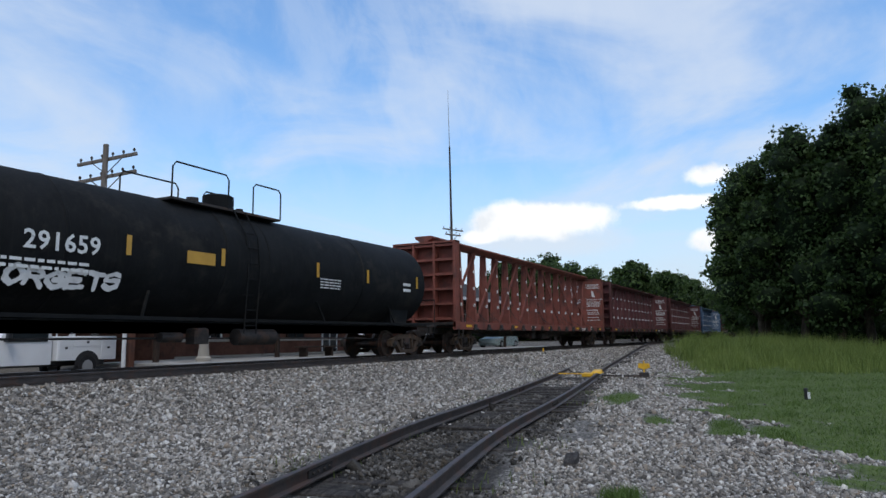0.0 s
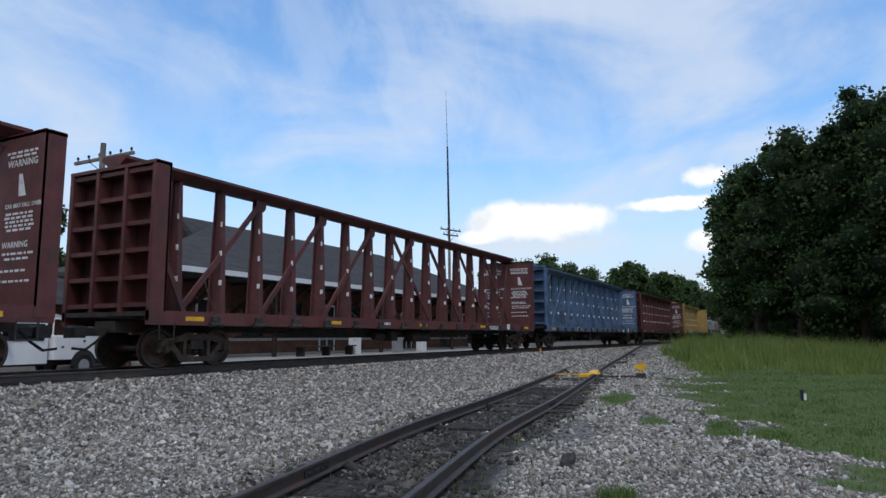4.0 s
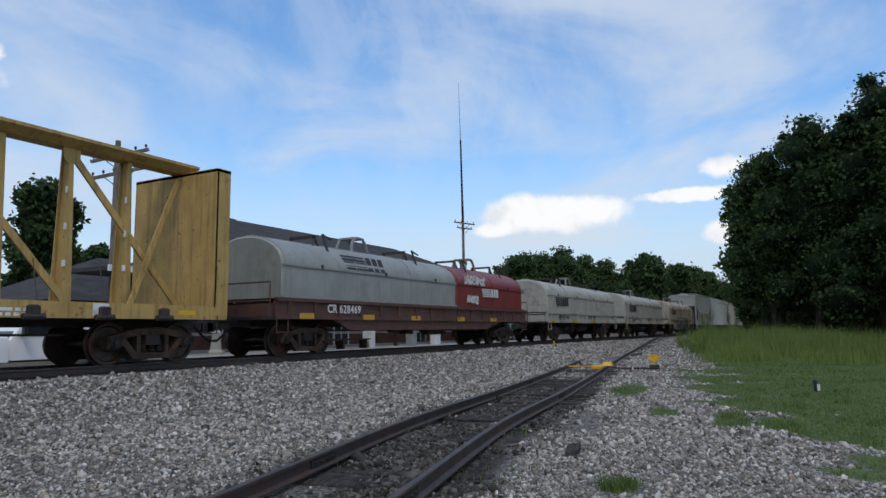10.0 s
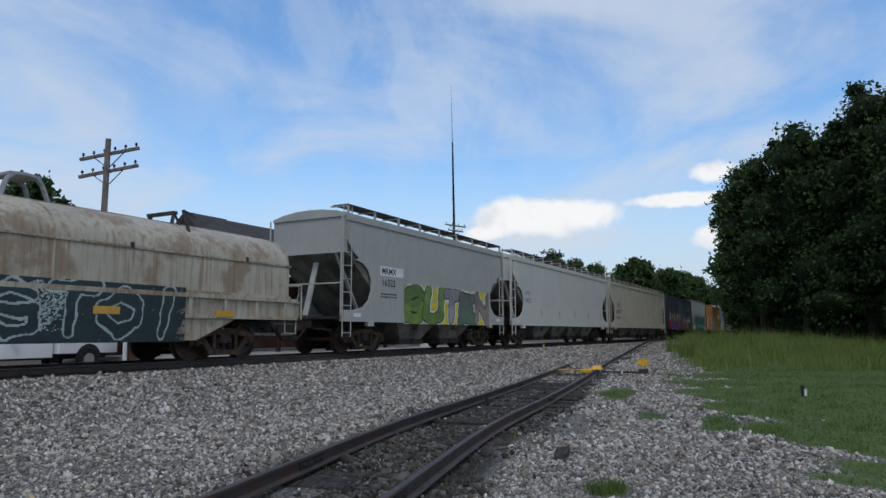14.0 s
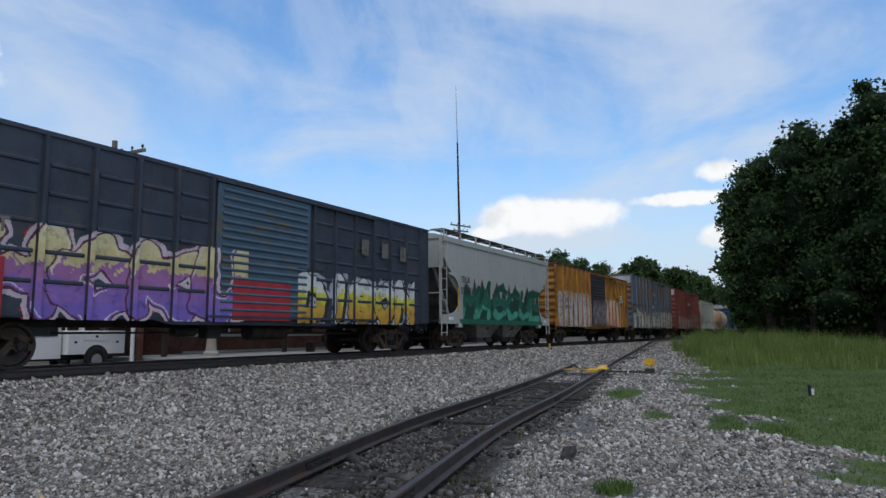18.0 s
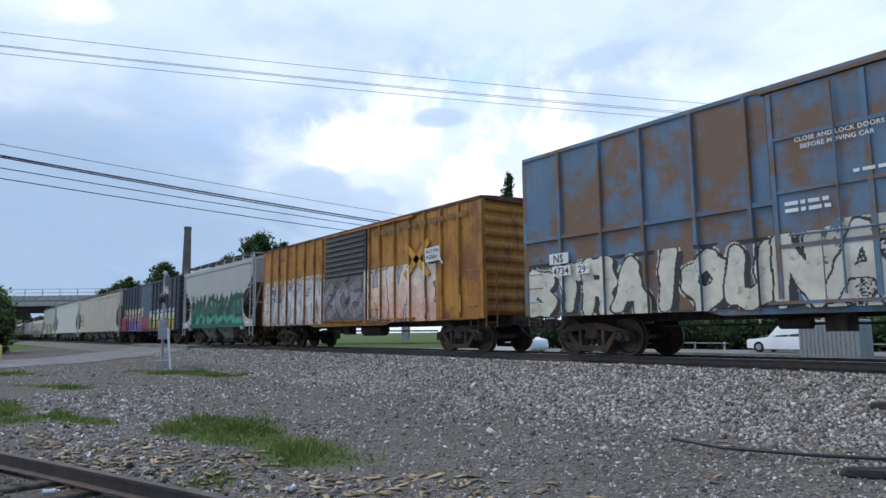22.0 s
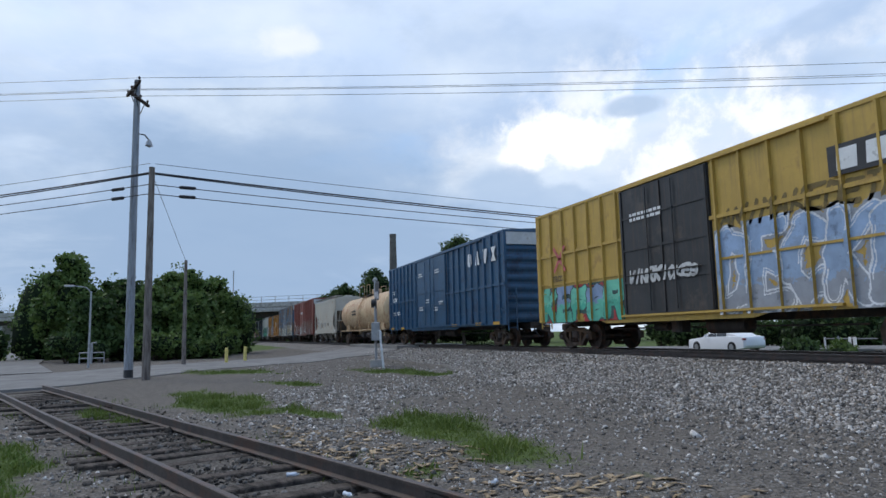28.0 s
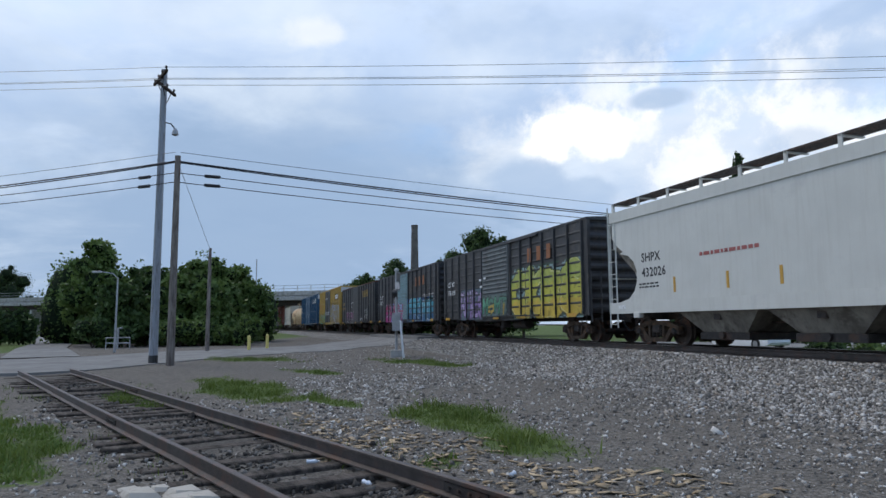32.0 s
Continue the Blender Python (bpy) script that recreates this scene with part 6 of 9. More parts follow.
    spray(th, "KSAENMRW", -0.2, 7.9, 0.98, 2.75, ((0.46, 0.48, 0.46), (0.40, 0.38, 0.33), (0.34, 0.28, 0.22)), (0.10, 0.06, 0.05), 62, dep, half=1.565, cloud=(0.30, 0.27, 0.24), reach=0.12, fat=0.9, worn=0.45, busy=12, label="worn white and grey graffiti")
    writing(th, "TR", -7.3, 2.55, 0.22, W, -1.642)
    writing(th, "406", -7.35, 2.12, 0.22, W, -1.642)
    writing(th, "997", -6.62, 2.12, 0.22, W, -1.642)
    bars(th, -7.3, 1.9, W, 2, 0.5, 0.05, 0.05, -1.642, 4)
    plates(th, "number_patch", [(-7.4, -6.9, 1.5, 1.75)], amber, "yellow panel", -1.645)
    bars(th, -1.2, 3.6, W, 1, 1.8, 0.30, 0.06, -1.66, 17)
    # cream hopper with rust spots
    th, L = hopper("cream covered hopper with orange rust spots", 397.6, 410.3, 4.64, hop_rusty, 2, under=hop_under)
    writing(th, "TILX", -4.55, 2.52, 0.25, black_mark, -1.543)
    writing(th, "34422", -4.55, 2.08, 0.25, black_mark, -1.543)
    bars(th, -4.55, 1.86, black_mark, 2, 1.0, 0.05, 0.05, -1.543, 7)
    plates(th, "data_plate", [(1.75, 2.35, 1.78, 2.05)], black_mark, "black data plate", -1.543)
    reflectors(th, (-4.75, -1.9, -1.0, 1.2, 4.4), 1.55, -1.543, 0.45)
    tag(th, "WENS", -2.6, -0.9, 1.55, 2.15, (0.16, 0.16, 0.16), 71, half=1.54, label="grey sprayed tag")
    tag(th, "ZOK", -0.4, 0.9, 1.7, 2.2, (0.30, 0.30, 0.28), 72, half=1.54, label="grey sprayed tag")
    # rusty tank
    th, L, r, zc = tank_car("pale tank car with heavy orange rust streaks", 412.0, 429.0, tank_rusty, 1.50, 2.60)
    bars(th, -3.0, 2.7, black_mark, 2, 1.6, 0.16, 0.1, -r - 0.012, 5)
    # deep blue high boxcar
    ribs = spaced(-9.1, -3.3, 8) + spaced(2.5, 9.1, 9)
    th, L, dep = boxcar("tall deep blue boxcar with two plug doors", 430.4, 449.5, 5.22, box_deep, box_deep, ribs, (-3.03, 2.2), box_deep, box_deep, belt=2.8, style="plug", band=roof_pale, rib_w=0.05)
    for z in (1.65, 4.15):
        part("belt_rail", Mesh().box(-L, -3.1, -1.605, -1.56, z - 0.03, z + 0.03), box_deep, th)
        part("belt_rail", Mesh().box(2.3, L, -1.595, -1.56, z - 0.03, z + 0.03), box_deep, th)
    writing(th, "LRS", -8.5, 3.35, 0.28, W, -1.625)
    writing(th, "137282", -8.5, 2.85, 0.28, W, -1.625)
    for x, shape in ((5.45, [(0.12, 0), (0.38, 0), (0.5, 0.15), (0.5, 0.5), (0.38, 0.65), (0.12, 0.65), (0, 0.5), (0, 0.15)]), (6.4, [(0, 0), (0.54, 0), (0.34, 0.65), (0.2, 0.65)]),
                     (7.35, [(0.17, 0), (0.35, 0), (0.52, 0.65), (0, 0.65)]), (8.3, [(0, 0), (0.52, 0), (0.34, 0.32), (0.52, 0.65), (0, 0.65), (0.18, 0.32)])):
        part("company_mark", Mesh().prism([(x + a, 3.9 + b) for a, b in shape], -1.627, -1.624), W, th, "white mark")
    for i, (x, z) in enumerate(((-2.5, 4.2), (0.5, 4.2), (-2.4, 2.2), (-1.3, 2.6), (0.2, 2.1), (1.1, 2.4), (-8.4, 2.1), (-7.4, 2.1))):
        bars(th, x, z, W, 2, 0.7, 0.07, 0.06, -1.66 if -3 < x < 2.2 else -1.625, i)
    reflectors(th, (-8.9, -6.5, 3.0, 6.2, 8.3), 1.02, -1.625, 0.14, 0.7)
    # yellow high boxcar, black door
    ribs = spaced(-8.0, -2.8, 7) + spaced(1.6, 8.0, 8)
    th, L, dep = boxcar("tall yellow boxcar with black door and blue graffiti", 452.67, 469.22, 5.20, box_yellow, box_yellow, ribs, (-2.53, 1.36), door_black, box_yellow, belt=3.5, style="plug", band=roof_pale, rib_w=0.05)
    part("belt_rail", Mesh().box(-L, -2.6, -1.595, -1.56, 2.37, 2.43), box_yellow, th)
    part("belt_rail", Mesh().box(1.5, L, -1.595, -1.56, 2.37, 2.43), box_yellow, th)
    part("mark_panel", Mesh().box(5.0, 7.4, -1.63, -1.62, 3.75, 4.4), black_mark, th, "black panel")
    block_letters(th, 5.2, 3.85, 0.45, 3, W, -1.635, 0.5, 0.18)
    g = Mesh()
    for s in (-1, 1):
        g.bar((-6.9, -1.63, 3.3 + s * 0.45), (-6.1, -1.63, 3.3 - s * 0.45), 0.13, 0.004, (0, 1, 0))
    part("company_mark", g, paint((0.50, 0.12, 0.12)), th, "red cross mark")
    spray(th, "KEPSR", -7.9, -2.65, 0.98, 2.3, (((0.06, 0.36, 0.25), (0.14, 0.48, 0.34)), ((0.10, 0.42, 0.30), (0.20, 0.28, 0.42))), (0.03, 0.05, 0.05), 81, dep, half=1.565, cloud=(0.34, 0.03, 0.03), reach=0.22, shade=(0.03, 0.08, 0.07), fat=1.45, label="turquoise graffiti on a red cloud")
    spray(th, "DECKEL", 1.5, 8.0, 0.98, 3.25, ((0.26, 0.28, 0.31), (0.24, 0.33, 0.46), (0.26, 0.37, 0.54)), (0.62, 0.64, 0.66), 82, dep, half=1.565, cloud=(0.27, 0.29, 0.32), reach=0.12, fat=1.75, shine=(0.62, 0.64, 0.66), label="pale blue graffiti with white edges")
    tag(th, "ANIMAKEDETAS", 1.7, 7.0, 3.1, 3.75, (0.16, 0.11, 0.03), 84, dep, half=1.565, label="brown sprayed tag")
    tag(th, "VINRKIOKES", -2.2, 0.9, 2.0, 2.5, (0.55, 0.55, 0.53), 83, lambda x: 0.11, half=1.565)
    bars(th, -2.0, 4.1, W, 2, 1.5, 0.09, 0.06, -1.67, 18)
    writing(th, "FBOX", -7.0, 2.48, 0.22, black_mark, -1.627)
    reflectors(th, (7.5,), 1.2, -1.63, 0.3, 0.4)
    # three black boxcars
    for a, b, num, dm, kind in ((471.0, 487.6, "138 759", box_black, 0), (489.16, 505.96, "136 71", door_teal, 1), (507.22, 523.85, "138 699", door_slate, 2)):
        th, L, dep = boxcar(("black boxcar with ribbed door and pink graffiti", "black boxcar with pale teal door and pink graffiti", "black boxcar with slate door and yellow-violet graffiti")[kind], a, b, 4.62,
                            box_black, box_black, spaced(-8.0, -2.15, 6) + spaced(1.45, 8.0, 7), (-2.0, 1.25), dm, box_black if kind else roof_rust, style="ribbed", rows=8)
        writing(th, "CS  XT", -7.45, 2.85, 0.27, gold_mark if kind == 0 else W, -1.64)
        writing(th, num, -7.45, 2.38, 0.27, gold_mark if kind == 0 else W, -1.64)
        block_letters(th, 3.4, 3.35, 0.6, 3, gold_mark if kind == 0 else paint((0.26, 0.09, 0.025)), -1.64, 0.36, 0.55)
        reflectors(th, (-7.9, -0.6, 2.4, 6.8), 0.96, -1.64, 0.14, 0.7)
        plates(th, "door_card", [(-2.3, -2.0, 2.9, 3.0), (-1.7, -1.4, 2.95, 3.05), (-2.2, -1.9, 2.55, 2.65)], W, "white card", -1.68)
        if kind == 0:
            spray(th, "FHRM", -5.6, -1.2, 0.95, 2.2, ((0.05, 0.03, 0.05), (0.20, 0.05, 0.15), (0.34, 0.06, 0.22)), (0.60, 0.58, 0.60), 91, dep, half=1.565, fat=1.3, cloud=(0.10, 0.03, 0.08), reach=0.06, label="magenta graffiti with white outlines")
            tag(th, "AKUN", 1.8, 2.9, 1.15, 1.55, (0.5, 0.5, 0.5), 92, dep, half=1.565)
            tag(th, "WXKS", 4.0, 5.2, 1.35, 1.8, (0.5, 0.5, 0.5), 93, dep, half=1.565)
            tag(th, "TOXO", 4.0, 5.2, 1.8, 2.3, (0.5, 0.5, 0.5), 94, dep, half=1.565)
        elif kind == 1:
            spray(th, "EHWW", -5.6, 0.2, 0.95, 2.35, ((0.30, 0.03, 0.16), (0.26, 0.02, 0.08)), (0.52, 0.52, 0.58), 95, dep, half=1.565, cloud=(0.22, 0.24, 0.52), reach=0.45, shade=(0.05, 0.04, 0.10), fat=1.45, label="crimson graffiti on a violet-blue cloud")
            spray(th, "CROWS", 1.3, 7.4, 0.95, 2.55, ((0.02, 0.10, 0.20), (0.05, 0.24, 0.32), (0.07, 0.32, 0.40)), (0.52, 0.62, 0.64), 96, dep, half=1.565, cloud=(0.03, 0.09, 0.24), reach=0.4, fat=1.6, label="teal and blue graffiti")
            tag(th, "MOSKANEL", 5.0, 7.6, 2.3, 2.75, (0.45, 0.45, 0.44), 97, dep, half=1.565)
        else:
            spray(th, "RIVES", -5.4, -2.1, 0.95, 2.6, ((0.30, 0.20, 0.42), (0.24, 0.15, 0.36), (0.36, 0.28, 0.46)), (0.06, 0.03, 0.09), 98, dep, half=1.565, cloud=(0.09, 0.13, 0.16), reach=0.3, fat=1.15, worn=0.35, busy=8, shine=(0.48, 0.42, 0.56), label="violet graffiti")
            spray(th, "MSMT", -1.9, 1.2, 1.12, 2.15, (((0.05, 0.22, 0.13), (0.10, 0.30, 0.18)), ((0.40, 0.28, 0.05), (0.08, 0.20, 0.14))), (0.03, 0.04, 0.03), 99, lambda x: 0.11, half=1.565, cloud=(0.10, 0.15, 0.14), reach=0.2, fat=0.85, worn=0.35, busy=10, label="green and yellow graffiti")
            spray(th, "CKBS", 1.5, 8.0, 0.95, 3.2, ((0.50, 0.36, 0.05), (0.44, 0.42, 0.06), (0.34, 0.38, 0.08)), (0.03, 0.04, 0.02), 100, dep, half=1.565, cloud=(0.20, 0.30, 0.30), reach=0.18, shade=(0.04, 0.07, 0.05), fat=1.75, shine=(0.60, 0.58, 0.30), label="yellow-green graffiti")
    # last white hopper
    th, L = hopper("clean white covered hopper with black lettering", 525.2, 545.4, 4.66, hop_white, 4, under=hop_under, cut=1.1, rim=0.5)
    writing(th, "SHPX", -8.15, 2.62, 0.28, black_mark, -1.545)
    writing(th, "432026", -8.15, 2.15, 0.28, black_mark, -1.545)
    bars(th, -8.3, 1.9, black_mark, 2, 1.0, 0.05, 0.05, -1.545, 3)
    reflectors(th, (-6.6, -4.4, -2.6, 0.2, 3.0, 6.0), 1.6, -1.545, 0.45)
    bars(th, -5.4, 2.55, paint((0.35, 0.10, 0.09)), 1, 2.2, 0.10, 0.05, -1.545, 8)


load_train()


# ---- foliage ----
def foliage(name, dark, light, translucent=0.25):
    m = bpy.data.materials.new(name)
    m.use_nodes = True
    t = m.node_tree
    bs = t.nodes["Principled BSDF"]
    isl = t.nodes.new("ShaderNodeNewGeometry").outputs["Random Per Island"]
    p = t.nodes.new("ShaderNodeTexCoord").outputs["Object"]
    n = node(t, "ShaderNodeTexNoise", Vector=p, Scale=0.35, Detail=4.0).outputs[0]
    f = calc(t, "ADD", calc(t, "MULTIPLY", isl, 0.6), calc(t, "MULTIPLY", ramp(t, n, 0.35, 0.65), 0.4))
    c = blend(t, f, dark, light)
    t.links.new(c, bs.inputs["Base Color"])
    bs.inputs["Roughness"].default_value = 0.55
    bs.inputs["Specular IOR Level"].default_value = 0.25
    tr = node(t, "ShaderNodeBsdfTranslucent", Color=c)
    mx = node(t, "ShaderNodeMixShader", Fac=translucent, i1=bs.outputs[0], i2=tr.outputs[0])
    t.links.new(mx.outputs[0], t.nodes["Material Output"].inputs["Surface"])
    return m


leaf_dark = foliage("dark_leaves", (0.017, 0.036, 0.012), (0.068, 0.118, 0.034))
leaf_mid = foliage("green_leaves", (0.026, 0.052, 0.016), (0.088, 0.142, 0.040))
leaf_light = foliage("light_leaves", (0.050, 0.090, 0.023), (0.15, 0.22, 0.06))
grass_mat = foliage("grass_blades", (0.060, 0.105, 0.022), (0.15, 0.225, 0.055), 0.3)
tall_grass_mat = foliage("tall_grass_blades", (0.10, 0.145, 0.032), (0.24, 0.30, 0.08), 0.3)
weed_mat = foliage("weed_blades", (0.065, 0.105, 0.020), (0.165, 0.215, 0.05), 0.3)
bark = mat("bark", (0.085, 0.068, 0.055), 0.95, 0, 0.35, 4, (0.045, 0.038, 0.03), 0.5, 3, stretch=(4, 4, 0.7), bump=0.6)


# solid crown cores; the shade behind the leaves is put into this colour
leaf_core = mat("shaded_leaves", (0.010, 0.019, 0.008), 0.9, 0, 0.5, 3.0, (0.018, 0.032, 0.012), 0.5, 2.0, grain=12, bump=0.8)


def loose(name, verts, faces, material, core=None):
    """A mesh of many small faces; core: faces that take the second material."""
    me = bpy.data.meshes.new(name)
    me.vertices.add(len(verts))
    me.vertices.foreach_set("co", np.ascontiguousarray(verts, np.float32).ravel())
    n = faces.shape[1]
    me.loops.add(faces.size)
    me.loops.foreach_set("vertex_index", np.ascontiguousarray(faces, np.int32).ravel())
    me.polygons.add(len(faces))
    me.polygons.foreach_set("loop_start", np.arange(0, faces.size, n, dtype=np.int32))
    me.materials.append(material)
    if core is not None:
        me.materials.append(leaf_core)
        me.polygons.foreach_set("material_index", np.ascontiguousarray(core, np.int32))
    me.update(calc_edges=True)
    me.validate()
    return me


def leaf_cloud(rng, lobes, count, size, inner=0.74, stray=0.07):
    """Leaf-shaped quads scattered through overlapping lobes, thicker near their skins, round an uneven core coloured as
    deep shade.
    """
    c = np.array([l[:3] for l in lobes])
    r = np.array([l[3:6] for l in lobes])
    w = np.prod(r, 1) ** 0.66
    k = rng.choice(len(lobes), count, p=w / w.sum())

    def swell(d, k):
        return 1 + 0.16 * np.sin(d[..., 0] * 7 + k * 1.7) * np.sin(d[..., 1] * 6 + k) + 0.12 * np.sin(d[..., 2] * 9 + k * 2.3)
    d = rng.normal(size=(count, 3))
    d /= np.linalg.norm(d, axis=1)[:, None]
    rad = np.where(rng.random(count) > stray, 0.74 + 0.32 * rng.random(count), 1.04 + 0.14 * rng.random(count))
    p = c[k] + d * r[k] * (rad * swell(d, k))[:, None]
    u = rng.normal(size=(count, 3))
    u /= np.linalg.norm(u, axis=1)[:, None]
    v = np.cross(u, rng.normal(size=(count, 3)))
    v /= np.linalg.norm(v, axis=1)[:, None]
    s = size * rng.uniform(0.55, 1.3, count)[:, None]
    quad = np.stack([p - u * s, p + v * s * 0.6, p + u * s, p - v * s * 0.6], 1).reshape(-1, 3)
    faces = np.arange(count * 4).reshape(-1, 4)
    # cores, near-black to paint the shade inside a crown
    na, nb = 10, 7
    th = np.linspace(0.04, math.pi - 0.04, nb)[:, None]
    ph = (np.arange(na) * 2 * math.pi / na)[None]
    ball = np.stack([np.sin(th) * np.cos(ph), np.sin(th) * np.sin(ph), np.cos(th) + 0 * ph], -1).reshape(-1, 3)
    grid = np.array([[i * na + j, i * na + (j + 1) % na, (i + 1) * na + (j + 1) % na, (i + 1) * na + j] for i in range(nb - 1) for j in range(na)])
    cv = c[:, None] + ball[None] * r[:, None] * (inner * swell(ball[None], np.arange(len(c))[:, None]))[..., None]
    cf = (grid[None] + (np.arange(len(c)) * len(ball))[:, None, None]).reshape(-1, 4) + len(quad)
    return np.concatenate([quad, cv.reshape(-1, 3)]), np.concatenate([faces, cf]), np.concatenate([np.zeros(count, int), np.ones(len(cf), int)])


def tree(x, y, h, spread, seed, leaves=5000, size=0.26, material=None, low=0.28, label="broad-leaved tree with dense dark green crown", group="trees", name="tree", lean=0.0, lumps=14):
    rng = np.random.default_rng(seed)
    z = float(ground_z(x, y))
    th = thing(name, label, "tree", group, at=pose(x, y, z - 0.05))
    g = Mesh()
    rr = h * 0.016 + 0.06
    top = [(0, 0, 0)]
    for i in range(1, 6):
        top.append((rng.normal() * 0.12 + lean * i, rng.normal() * 0.12, h * 0.13 * i))
    g.rings([[(p[0] + rr * (1 - i * 0.16) * math.cos(2 * math.pi * k / 8), p[1] + rr * (1 - i * 0.16) * math.sin(2 * math.pi * k / 8), p[2]) for k in range(8)] for i, p in enumerate(top)])
    tk = part("trunk", g, bark, th)
    lobes = []
    for i in range(lumps):
        f = (i + 0.5) / lumps
        hz = h * (low + 0.10 + (0.82 - low) * f)
        a = 2.4 * i + rng.normal() * 0.35
        wide = math.sin(math.pi * min(1.0, max(0.0, 0.22 + 0.70 * (hz / h - low) / (1 - low)))) ** 0.7
        k = spread * rng.uniform(0.42, 0.72) * wide
        c = (math.cos(a) * k + lean * 4, math.sin(a) * k, hz)
        part("limb", Mesh().tube(top[min(5, 1 + int(4 * f))], c, rr * 0.30, 5, rr * 0.08), bark, tk)
        q = spread * rng.uniform(0.24, 0.46) * (0.55 + 0.45 * wide)
        lobes.append((*c, q, q, q * rng.uniform(0.7, 1.1)))
    for i in range(lumps):      # small outer sprays that break the outline
        b = lobes[i % lumps]
        d = rng.normal(size=3)
        d = d / np.linalg.norm(d)
        q = b[3] * rng.uniform(0.3, 0.5)
        lobes.append((b[0] + d[0] * b[3] * 1.02, b[1] + d[1] * b[3] * 1.02, max(q, b[2] + abs(d[2]) * b[5] * 1.0), q, q, q * 0.8))
    lobes.append((lean * 5, 0, h * 0.84, spread * 0.36, spread * 0.36, h * 0.14))
    lobes.append((lean * 4, 0, h * (0.5 + low * 0.3), spread * 0.62, spread * 0.62, h * (0.36 - low * 0.35)))
    v, f, k = leaf_cloud(rng, lobes, leaves, size, 0.68)
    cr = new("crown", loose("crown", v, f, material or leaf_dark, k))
    cr.parent = th
    return th


def bush(x, y, h, spread, seed, leaves=1200, size=0.16, material=None, label="leafy green bush on open ground", group="bushes"):
    rng = np.random.default_rng(seed)
    th = thing("bush", label, "bush", group, at=pose(x, y, float(ground_z(x, y)) - 0.05))
    g = Mesh()
    lobes = []
    for i in range(5):
        a = 2 * math.pi * i / 5 + rng.normal() * 0.3
        c = (math.cos(a) * spread * 0.45, math.sin(a) * spread * 0.45, h * rng.uniform(0.35, 0.62))
        g.tube((0, 0, 0), c, 0.05, 5, 0.015)
        lobes.append((*c, spread * 0.45, spread * 0.45, h * 0.36))
    lobes.append((0, 0, h * 0.6, spread * 0.5, spread * 0.5, h * 0.4))
    part("trunk", g, bark, th, "short branching stems")
    v, f, k = leaf_cloud(rng, lobes, leaves, size)
    cr = new("crown", loose("crown", v, f, material or leaf_mid, k))
    cr.parent = th
    return th


def woods(name, label, lobes, count, size, material, seed):
    rng = np.random.default_rng(seed)
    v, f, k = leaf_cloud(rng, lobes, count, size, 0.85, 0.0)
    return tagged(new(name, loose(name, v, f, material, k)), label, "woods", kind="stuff")


